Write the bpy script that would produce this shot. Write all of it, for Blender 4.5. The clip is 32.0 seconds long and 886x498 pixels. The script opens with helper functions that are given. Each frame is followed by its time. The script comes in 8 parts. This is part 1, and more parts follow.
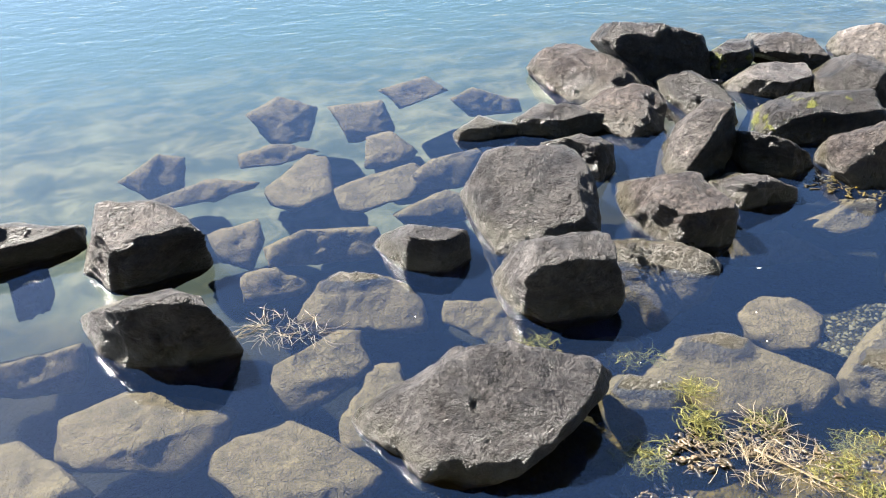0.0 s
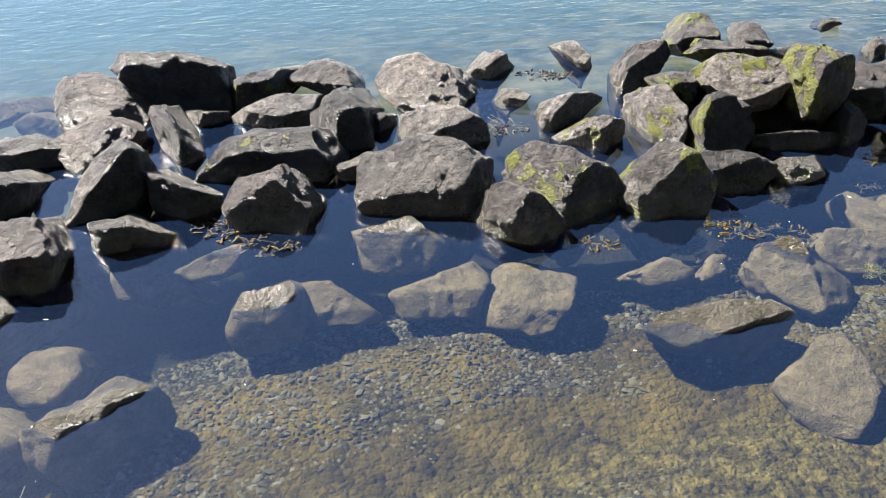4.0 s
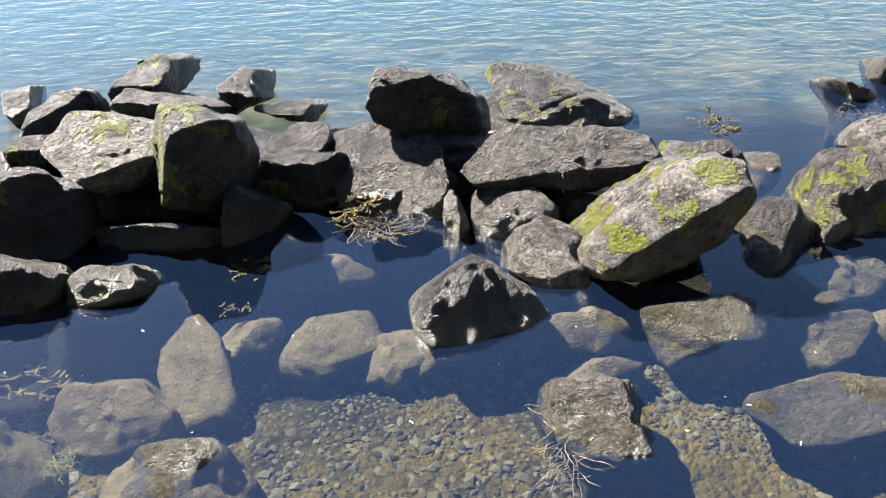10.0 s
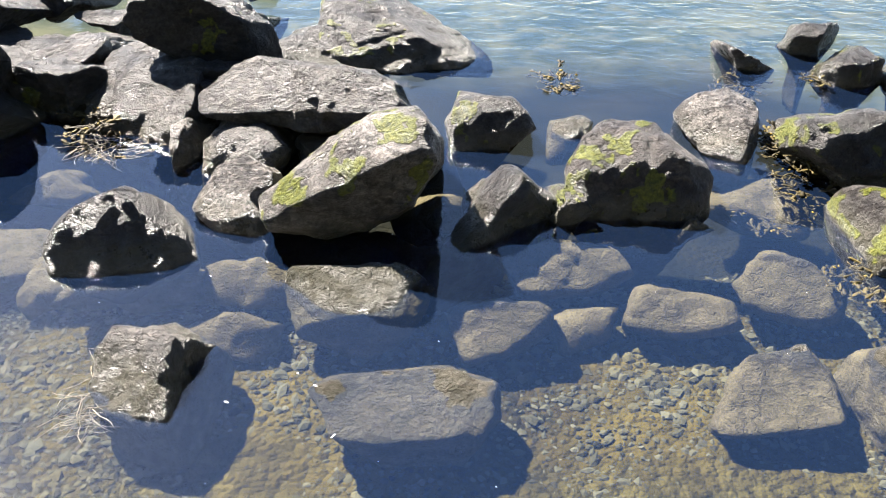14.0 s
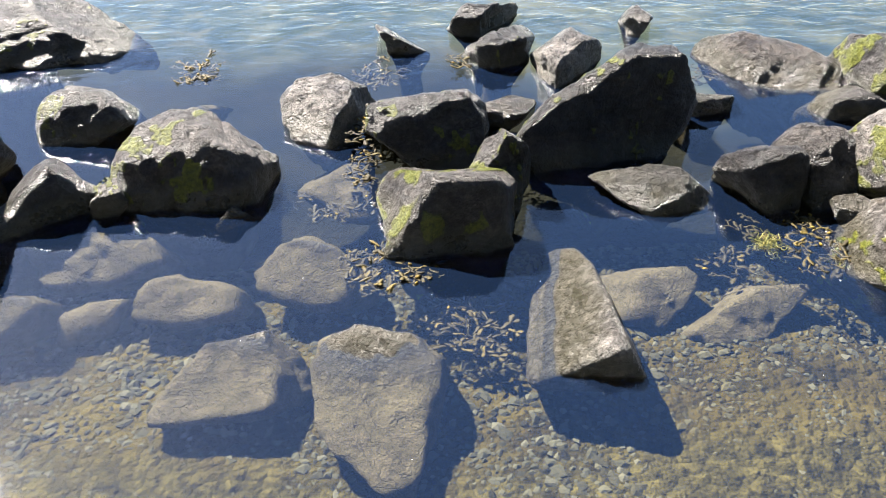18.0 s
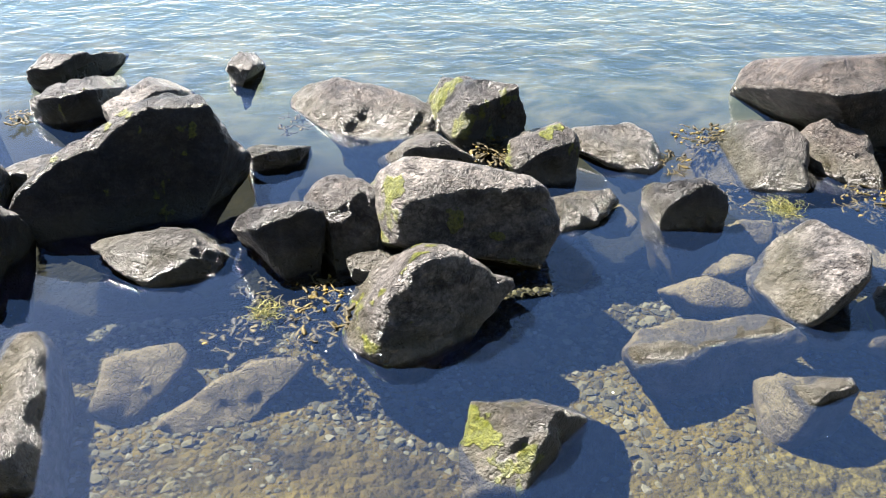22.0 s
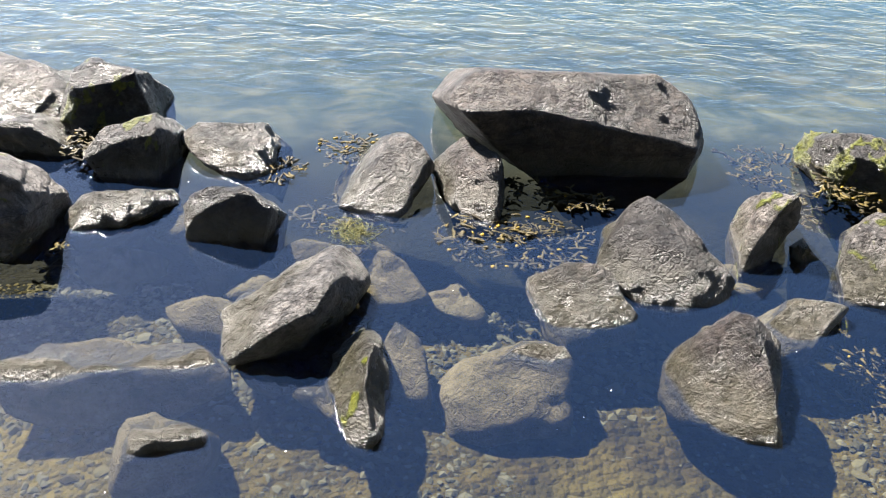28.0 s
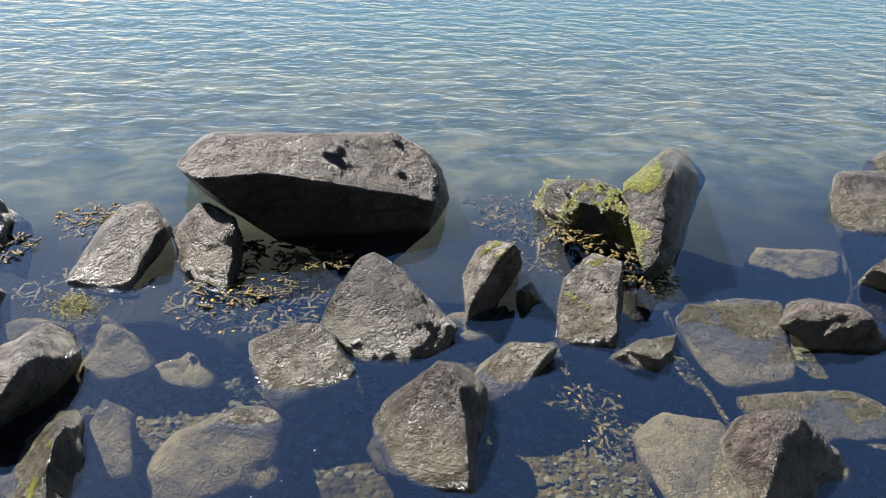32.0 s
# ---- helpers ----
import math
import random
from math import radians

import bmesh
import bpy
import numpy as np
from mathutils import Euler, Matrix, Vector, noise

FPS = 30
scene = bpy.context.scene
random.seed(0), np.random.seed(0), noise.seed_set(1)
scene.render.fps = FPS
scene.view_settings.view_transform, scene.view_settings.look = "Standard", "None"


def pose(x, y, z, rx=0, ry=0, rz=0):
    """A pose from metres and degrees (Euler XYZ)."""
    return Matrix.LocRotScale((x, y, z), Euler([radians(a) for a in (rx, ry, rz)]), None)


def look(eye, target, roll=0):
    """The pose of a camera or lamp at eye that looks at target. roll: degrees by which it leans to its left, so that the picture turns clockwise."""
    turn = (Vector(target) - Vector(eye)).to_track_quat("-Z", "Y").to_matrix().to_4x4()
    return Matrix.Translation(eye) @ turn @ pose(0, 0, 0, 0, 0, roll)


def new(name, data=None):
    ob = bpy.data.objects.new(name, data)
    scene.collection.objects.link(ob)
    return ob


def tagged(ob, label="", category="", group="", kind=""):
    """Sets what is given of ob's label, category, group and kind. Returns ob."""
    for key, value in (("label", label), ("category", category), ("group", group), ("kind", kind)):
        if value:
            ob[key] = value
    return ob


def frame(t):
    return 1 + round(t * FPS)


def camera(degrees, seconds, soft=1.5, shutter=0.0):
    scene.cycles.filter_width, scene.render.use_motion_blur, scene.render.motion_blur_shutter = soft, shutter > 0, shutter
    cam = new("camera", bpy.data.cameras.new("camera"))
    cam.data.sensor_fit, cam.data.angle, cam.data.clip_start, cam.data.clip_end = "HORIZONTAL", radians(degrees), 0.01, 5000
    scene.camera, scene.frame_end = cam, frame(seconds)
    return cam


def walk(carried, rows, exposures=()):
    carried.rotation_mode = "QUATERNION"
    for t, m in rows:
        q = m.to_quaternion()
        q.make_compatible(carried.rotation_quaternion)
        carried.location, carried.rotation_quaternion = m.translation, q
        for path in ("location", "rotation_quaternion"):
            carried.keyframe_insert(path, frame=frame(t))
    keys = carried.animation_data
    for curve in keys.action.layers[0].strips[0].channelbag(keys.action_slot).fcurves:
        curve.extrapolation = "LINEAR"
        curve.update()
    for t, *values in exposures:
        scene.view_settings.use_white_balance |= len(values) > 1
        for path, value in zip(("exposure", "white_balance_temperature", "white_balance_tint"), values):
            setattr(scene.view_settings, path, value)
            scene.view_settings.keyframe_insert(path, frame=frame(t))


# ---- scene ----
cam = camera(54.1, 32.0, soft=1.1)
METRES, EYE, TILT, LEAN, TURN = 12.5, 1.846, -33.57, 0.8, -16.0
ROWS = [
    (0.0, 0.0, 0.0, 0.0, 0.0, 0.0, -0.0),
    (0.5, 0.0203, -0.0023, 0.0016, 1.49, -1.08, -0.38),
    (1.0, 0.0429, -0.0042, 0.0055, 2.64, -1.62, -0.52),
    (1.5, 0.0725, -0.0114, 0.0045, 4.06, -1.84, -1.22),
    (2.0, 0.0964, -0.0129, 0.0066, 4.73, -1.8, -2.36),
    (2.5, 0.126, -0.0074, 0.0084, 5.27, -2.02, -3.21),
    (3.0, 0.1552, -0.0043, 0.0114, 4.86, -1.5, -3.12),
    (3.5, 0.1853, -0.0004, 0.0133, 4.78, -1.72, -2.97),
    (4.0, 0.2156, 0.0044, 0.0203, 1.33, -0.87, -0.67),
    (4.5, 0.2417, 0.0084, 0.0231, -1.32, 0.26, 1.17),
    (6.5, 0.3145, 0.0536, 0.0349, -1.68, 1.58, 0.42),
    (7.0, 0.3265, 0.0687, 0.0403, -1.79, 1.5, 0.11),
    (7.5, 0.3396, 0.0768, 0.0428, -1.9, 1.31, -0.03),
    (8.0, 0.3552, 0.0833, 0.045, -1.53, 1.21, -0.27),
    (8.5, 0.3726, 0.0902, 0.0475, -1.39, 1.31, -0.79),
    (9.0, 0.3902, 0.0947, 0.0513, -0.97, 1.0, -1.87),
    (9.5, 0.4087, 0.1, 0.0531, -0.59, 1.41, -1.92),
    (10.0, 0.4224, 0.1062, 0.0531, 0.29, 1.18, -1.92),
    (10.5, 0.4266, 0.1158, 0.0546, 3.24, 0.36, -2.3),
    (11.0, 0.4284, 0.1253, 0.0576, 9.54, -2.16, -5.64),
    (11.5, 0.4419, 0.1252, 0.0564, 10.69, -2.61, -6.73),
    (12.0, 0.4633, 0.1192, 0.0564, 11.49, -3.4, -9.26),
    (12.5, 0.4833, 0.1205, 0.0595, 10.52, -3.39, -9.41),
    (13.0, 0.5018, 0.1245, 0.0628, 10.19, -3.7, -9.24),
    (13.5, 0.5142, 0.1269, 0.0655, 9.86, -3.76, -9.03),
    (14.0, 0.5346, 0.1319, 0.0681, 9.77, -4.16, -9.15),
    (14.5, 0.5533, 0.1401, 0.0701, 9.37, -4.85, -9.11),
    (16.5, 0.6109, 0.148, 0.0794, 11.59, -6.12, -11.95),
    (17.0, 0.6226, 0.1503, 0.0812, 11.77, -6.11, -12.37),
    (17.5, 0.634, 0.1504, 0.0839, 11.24, -5.69, -10.82),
    (18.0, 0.6465, 0.1516, 0.0846, 9.79, -4.94, -7.2),
    (18.5, 0.6602, 0.1541, 0.0858, 8.0, -4.12, -6.88),
    (19.0, 0.6699, 0.1612, 0.0871, 4.22, -3.3, -6.26),
    (19.5, 0.676, 0.1677, 0.0908, 2.33, -2.52, -4.81),
    (20.0, 0.6831, 0.1717, 0.0929, 1.27, -1.4, -3.74),
    (20.5, 0.6944, 0.1764, 0.0947, 1.55, -0.74, -4.06),
    (21.0, 0.7053, 0.1771, 0.0937, 1.46, -0.51, -4.13),
    (21.5, 0.7183, 0.1803, 0.0944, 1.31, -0.75, -4.09),
    (22.0, 0.7302, 0.1844, 0.0977, 1.59, -1.06, -4.55),
    (22.5, 0.7379, 0.1866, 0.0994, 1.61, -1.33, -4.52),
    (23.0, 0.7463, 0.1913, 0.1011, 2.49, -1.51, -5.3),
    (23.5, 0.7604, 0.1949, 0.1026, 5.56, -1.75, -7.61),
    (24.0, 0.7743, 0.1996, 0.1037, 5.78, -1.76, -8.98),
    (24.5, 0.7874, 0.2039, 0.106, 6.08, -2.0, -10.13),
    (25.0, 0.7966, 0.2059, 0.1076, 6.15, -2.15, -10.08),
    (25.5, 0.8083, 0.21, 0.1093, 7.19, -2.36, -10.04),
    (27.5, 0.8508, 0.2218, 0.1161, 9.36, -1.81, -10.53),
    (28.0, 0.8657, 0.222, 0.1159, 9.87, -1.44, -10.64),
    (28.5, 0.8777, 0.224, 0.1166, 9.69, -1.07, -10.49),
    (29.0, 0.8903, 0.2274, 0.1189, 9.71, -1.15, -10.82),
    (29.5, 0.8979, 0.2289, 0.1204, 9.38, -1.26, -10.95),
    (30.0, 0.9035, 0.2288, 0.1205, 8.46, -1.14, -10.72),
    (30.5, 0.9094, 0.227, 0.1202, 4.95, -0.54, -10.37),
    (31.0, 0.909, 0.2247, 0.1224, 2.26, 0.56, -6.68),
    (31.5, 0.9048, 0.2235, 0.1238, 1.37, 2.75, -6.56),
    (32.0, 0.8992, 0.223, 0.1234, 1.85, 3.03, -6.74),
]
EXPOSURES = [(0.0, 3.57, 5790.0, 11.5), (3.0, 3.57, 5790.0, 11.5), (4.0, 3.32, 5790.0, 11.5), (7.0, 3.47, 5790.0, 11.5), (10.0, 3.42, 5790.0, 11.5), (12.0, 3.72, 5790.0, 11.5), (14.0, 3.66, 5790.0, 11.5), (17.0, 3.57, 5790.0, 11.5), (19.0, 3.52, 5790.0, 11.5), (21.0, 3.47, 5790.0, 11.5), (22.0, 3.72, 5790.0, 11.5), (24.0, 3.67, 5790.0, 11.5), (25.0, 3.72, 5790.0, 11.5), (28.0, 3.39, 5790.0, 11.5), (30.0, 3.41, 5790.0, 11.5), (31.0, 3.37, 5790.0, 11.5), (32.0, 3.02, 5790.0, 11.5)]
walk(cam, [(t, pose(0, 0, EYE, TILT, LEAN, TURN) @ pose(METRES * x, METRES * y, METRES * z, 90 + pitch, roll, yaw)) for t, x, y, z, yaw, pitch, roll in ROWS], exposures=EXPOSURES)


# ---- world ----
SUN_AZ, SUN_EL = 128.0, 45.0   # degrees: direction to the sun from +x towards +y, and its height
sun_way = Vector((math.cos(radians(SUN_AZ)) * math.cos(radians(SUN_EL)), math.sin(radians(SUN_AZ)) * math.cos(radians(SUN_EL)), math.sin(radians(SUN_EL))))
world = bpy.data.worlds.new("sky")
scene.world = world
world.use_nodes = True
wn = world.node_tree.nodes
sky = wn.new("ShaderNodeTexSky")
sky.sky_type = "NISHITA"
sky.sun_disc = False
sky.ozone_density = 3.0
sky.dust_density = 0.5
sky.sun_elevation = radians(SUN_EL)
sky.sun_rotation = radians(90 - SUN_AZ)
world.node_tree.links.new(sky.outputs[0], wn["Background"].inputs[0])
wn["Background"].inputs[1].default_value = 0.0215
sun = new("sun", bpy.data.lights.new("sun", "SUN"))
sun.data.energy, sun.data.angle, sun.data.color = 5.0, radians(0.55), (1.0, 0.87, 0.70)
sun.matrix_world = look(sun_way * 50, (0, 0, 0))


# ---- materials ----
class Nodes:
    """Short hand for a node material."""

    def __init__(self, name):
        self.mat = bpy.data.materials.new(name)
        self.mat.use_nodes = True
        self.tree = self.mat.node_tree
        self.out = self.tree.nodes["Material Output"]
        self.bsdf = self.tree.nodes["Principled BSDF"]

    def put(self, kind, ins=None, **props):
        n = self.tree.nodes.new("ShaderNode" + kind)
        if "operation" in props:
            n.operation = props["operation"]
        if "use_clamp" in props:
            n.use_clamp = props["use_clamp"]
        if "data_type" in props:
            n.data_type = props["data_type"]
        if "blend_type" in props:
            n.blend_type = props["blend_type"]
        if "interpolation_type" in props:
            n.interpolation_type = props["interpolation_type"]
        if "feature" in props:
            n.feature = props["feature"]
        if "attribute_name" in props:
            n.attribute_name = props["attribute_name"]
        for k, v in (ins or {}).items():
            self.set(n.inputs[k], v)
        return n

    def set(self, socket, v):
        if isinstance(v, bpy.types.NodeSocket):
            self.tree.links.new(v, socket)
        else:
            socket.default_value = v

    def noise(self, vec, scale, detail=4.0, rough=0.55, warp=0.0):
        return self.put("TexNoise", {"Vector": vec, "Scale": scale, "Detail": detail, "Roughness": rough, "Distortion": warp}).outputs["Fac"]

    def voronoi(self, vec, scale, feature="F1", rnd=1.0):
        return self.put("TexVoronoi", {"Vector": vec, "Scale": scale, "Randomness": rnd}, feature=feature)

    def ramp(self, fac, *stops):
        n = self.put("ValToRGB", {"Fac": fac})
        while len(n.color_ramp.elements) < len(stops):
            n.color_ramp.elements.new(0.5)
        for e, (p, c) in zip(n.color_ramp.elements, stops):
            e.position = p
            e.color = (c, c, c, 1) if isinstance(c, (int, float)) else (*c, 1)
        return n.outputs["Color"]

    def mix(self, fac, a, b, blend="MIX"):
        n = self.put("Mix", data_type="RGBA", blend_type=blend)
        for i, v in ((0, fac), (6, a), (7, b)):
            if isinstance(v, tuple) and len(v) == 3:
                v = (*v, 1)
            self.set(n.inputs[i], v)
        return n.outputs[2]

    def math(self, op, a, b=0.0, c=0.0, clamp=False):
        n = self.put("Math", operation=op, use_clamp=clamp)
        for i, v in enumerate((a, b, c)):
            self.set(n.inputs[i], v)
        return n.outputs[0]

    def span(self, v, lo, hi, a=0.0, b=1.0):
        return self.put("MapRange", {"Value": v, "From Min": lo, "From Max": hi, "To Min": a, "To Max": b}, interpolation_type="SMOOTHSTEP").outputs[0]

    def bump(self, height, strength, distance, normal=None):
        ins = {"Height": height, "Strength": strength, "Distance": distance}
        if normal is not None:
            ins["Normal"] = normal
        return self.put("Bump", ins).outputs[0]

    def where(self):
        geo = self.put("NewGeometry")
        sep = self.put("SeparateXYZ", {"Vector": geo.outputs["Position"]})
        return geo.outputs["Position"], sep.outputs


def stone_material(name, dark, mid, pale, silt, speckle=0.5, grain=1.0):
    """Weathered shore rock: mottled and veined, wet at the waterline, filmed with silt below it."""
    m = Nodes(name)
    pos, xyz = m.where()
    ob = m.put("ObjectInfo")
    rnd = ob.outputs["Random"]
    shift = m.put("VectorMath", {0: pos, 1: m.put("CombineXYZ", {0: m.math("MULTIPLY", rnd, 37.0), 1: m.math("MULTIPLY", rnd, 91.0), 2: 0.0}).outputs[0]}, operation="ADD").outputs[0]
    big = m.noise(shift, 5.0, 5.0, 0.6, 0.4)
    fine = m.noise(shift, 46.0, 6.0, 0.7)
    grit = m.noise(shift, 240.0, 3.0, 0.6)
    col = m.ramp(big, (0.34, dark), (0.52, mid), (0.7, pale))
    col = m.mix(m.ramp(fine, (0.4, 0.0), (0.66, 0.8)), col, m.mix(0.75, col, pale))
    col = m.mix(m.ramp(grit, (0.62, 0.0), (0.72, speckle)), col, tuple(min(1, c * 1.7) for c in pale))
    col = m.mix(m.ramp(m.noise(shift, 17.0, 4.0, 0.65), (0.53, 0.0), (0.63, 0.85)), col, m.mix(1.0, col, (0.3, 0.26, 0.23), "MULTIPLY"))
    lean = m.put("Mapping", {"Vector": shift, "Rotation": (0.5, 0.35, 0.3), "Scale": (0.9, 1.0, 1.7)}).outputs[0]
    speck = m.mix(0.5, m.noise(shift, 80.0, 4.0, 0.75), m.noise(lean, 26.0, 5.0, 0.7, 0.4))
    col = m.mix(1.0, col, m.ramp(speck, (0.4, (0.36, 0.34, 0.33)), (0.5, (0.9, 0.9, 0.9)), (0.6, (1.65, 1.6, 1.56))), "MULTIPLY")
    seam = m.math("ABSOLUTE", m.math("SUBTRACT", m.noise(lean, 4.2, 5.0, 0.6, 0.6), 0.5))
    col = m.mix(m.span(seam, 0.016, 0.0, 0.0, 0.85), col, m.mix(1.0, col, (0.22, 0.2, 0.19), "MULTIPLY"))
    cracks = m.voronoi(m.put("VectorMath", {0: shift, 1: m.put("TexNoise", {"Vector": shift, "Scale": 9.0, "Detail": 3.0}).outputs["Color"]}, operation="ADD").outputs[0], 3.4, "DISTANCE_TO_EDGE").outputs["Distance"]
    col = m.mix(m.span(cracks, 0.018, 0.0, 0.0, 0.6), col, m.mix(1.0, col, (0.25, 0.23, 0.22), "MULTIPLY"))
    tint = m.mix(rnd, (0.9, 0.87, 0.87), (1.09, 1.0, 0.93))
    col = m.mix(1.0, col, tint, "MULTIPLY")
    z = m.math("ADD", xyz[2], m.math("MULTIPLY", m.math("SUBTRACT", fine, 0.5), 0.03))
    film = m.span(z, 0.006, -0.02)
    siltc = m.mix(m.ramp(m.noise(shift, 9.0, 5.0, 0.65), (0.35, 0.0), (0.65, 1.0)), silt, tuple(c * 0.62 for c in silt))
    siltc = m.mix(m.ramp(grit, (0.4, 0.0), (0.62, 0.35)), siltc, tuple(c * 1.5 for c in silt))
    siltc = m.mix(1.0, siltc, m.ramp(m.noise(lean, 11.0, 6.0, 0.7, 0.5), (0.36, (0.75, 0.75, 0.73)), (0.5, (0.97, 0.97, 0.97)), (0.64, (1.15, 1.14, 1.12))), "MULTIPLY")
    siltc = m.mix(m.ramp(m.voronoi(shift, 95.0).outputs["Distance"], (0.12, 0.75), (0.3, 0.0)), siltc, tuple(c * 0.4 for c in silt))
    siltc = m.mix(0.3, siltc, col)
    col = m.mix(m.math("MULTIPLY", film, 0.9), col, siltc)
    band = m.math("MULTIPLY", m.span(z, 0.1, 0.035), m.math("SUBTRACT", 1.0, film))
    col = m.mix(m.math("MULTIPLY", band, 0.72), col, m.mix(0.5, (0.045, 0.042, 0.02), m.mix(1.0, col, (0.5, 0.47, 0.4), "MULTIPLY")))
    tuft = m.noise(pos, 85.0, 5.0, 0.7)
    cover = m.put("Attribute", attribute_name="moss").outputs["Fac"]
    grown = m.span(m.math("ADD", cover, m.math("MULTIPLY", m.math("SUBTRACT", m.noise(pos, 33.0, 4.0, 0.7), 0.5), 0.8)), 0.34, 0.5)
    grown = m.math("MULTIPLY", grown, m.math("GREATER_THAN", cover, 0.02))
    leafy = m.ramp(tuft, (0.3, (0.013, 0.016, 0.002)), (0.5, (0.062, 0.07, 0.004)), (0.7, (0.125, 0.122, 0.011)))
    col = m.mix(m.math("MULTIPLY", grown, 0.92), col, leafy)
    m.set(m.bsdf.inputs["Base Color"], col)
    rough = m.math("ADD", m.math("SUBTRACT", m.span(m.math("ADD", m.math("MULTIPLY", big, 0.6), m.math("MULTIPLY", fine, 0.4)), 0.4, 0.62, 0.34, 0.62), m.math("MULTIPLY", band, 0.08)), m.math("MULTIPLY", film, 0.35))
    m.set(m.bsdf.inputs["Roughness"], rough)
    m.set(m.bsdf.inputs["Specular IOR Level"], m.math("ADD", m.math("MULTIPLY", m.math("SUBTRACT", 1.0, film), 0.29), m.math("MULTIPLY", band, 0.14)))
    h = m.math("ADD", m.math("MULTIPLY", fine, 0.9), m.math("MULTIPLY", grit, 0.3))
    flake = m.math("MULTIPLY", m.noise(lean, 5.0, 5.0, 0.65, 1.2), 4.0)
    part_way = m.math("FRACT", flake)
    h = m.math("ADD", h, m.math("MULTIPLY", m.math("ADD", m.math("FLOOR", flake), m.span(part_way, 0.0, 0.3)), 0.2))
    ridge = m.math("POWER", m.math("SUBTRACT", 1.0, m.math("ABSOLUTE", m.math("MULTIPLY", m.math("SUBTRACT", m.noise(lean, 13.0, 3.0, 0.6, 0.3), 0.5), 4.0)), 0.0, True), 5.0)
    h = m.math("SUBTRACT", h, m.math("MULTIPLY", ridge, 0.1))
    h = m.math("ADD", h, m.math("MULTIPLY", m.noise(shift, 13.0, 5.0, 0.6, 0.5), 0.8))
    for size, much in ((9.0, 0.8), (25.0, 0.5)):
        h = m.math("ADD", h, m.math("MULTIPLY", m.voronoi(m.put("VectorMath", {0: shift, 1: m.put("VectorMath", {0: m.put("TexNoise", {"Vector": shift, "Scale": 7.0, "Detail": 4.0}).outputs["Color"], "Scale": 0.12}, operation="SCALE").outputs[0]}, operation="ADD").outputs[0], size).outputs["Distance"], much))
    h = m.math("ADD", h, m.math("MULTIPLY", m.span(cracks, 0.0, 0.025), 0.4))
    h = m.math("ADD", h, m.math("MULTIPLY", m.noise(shift, 110.0, 4.0, 0.7), 0.8))
    h = m.math("ADD", h, m.math("MULTIPLY", m.math("MULTIPLY", tuft, grown), 1.2))
    m.set(m.bsdf.inputs["Normal"], m.bump(m.math("MULTIPLY", h, m.math("SUBTRACT", 1.0, m.math("MULTIPLY", film, 0.62))), 0.9 * grain, 0.028))
    return m.mat


# Second film is silt darkened for the shade below dry-topped boulders.
SILT, SHADED_SILT = (0.084, 0.073, 0.043), (0.034, 0.03, 0.016)
TONE = {
    "grey": ((0.0115, 0.0110, 0.0108), (0.0222, 0.0213, 0.0203), (0.0546, 0.0526, 0.0499)),
    "brown": ((0.0121, 0.0103, 0.0091), (0.0243, 0.0208, 0.0184), (0.0526, 0.0467, 0.0419)),
    "pale": ((0.0285, 0.0276, 0.0261), (0.0561, 0.0544, 0.0512), (0.1187, 0.1153, 0.1091)),
    "dark": ((0.0066, 0.0066, 0.0066), (0.0133, 0.0127, 0.0125), (0.0282, 0.0271, 0.0261)),
}
ROCK = {k: stone_material(k + "_shore_rock", *v, SHADED_SILT) for k, v in TONE.items()}
ROCK |= {"sunk " + k: stone_material("silted_" + k + "_rock", *v, SILT) for k, v in TONE.items()}


def moss_material(name, a, b, c):
    m = Nodes(name)
    pos, _ = m.where()
    col = m.ramp(m.noise(pos, 30.0, 5.0, 0.65), (0.32, a), (0.5, b), (0.68, c))
    col = m.mix(m.ramp(m.noise(pos, 160.0, 3.0, 0.6), (0.36, 0.0), (0.6, 0.85)), col, a)
    m.set(m.bsdf.inputs["Base Color"], col)
    m.bsdf.inputs["Roughness"].default_value = 0.85
    m.set(m.bsdf.inputs["Normal"], m.bump(m.noise(pos, 190.0, 4.0, 0.7), 1.0, 0.012))
    return m.mat


MOSS = moss_material("green_algae", (0.015, 0.018, 0.002), (0.055, 0.061, 0.004), (0.13, 0.128, 0.011))


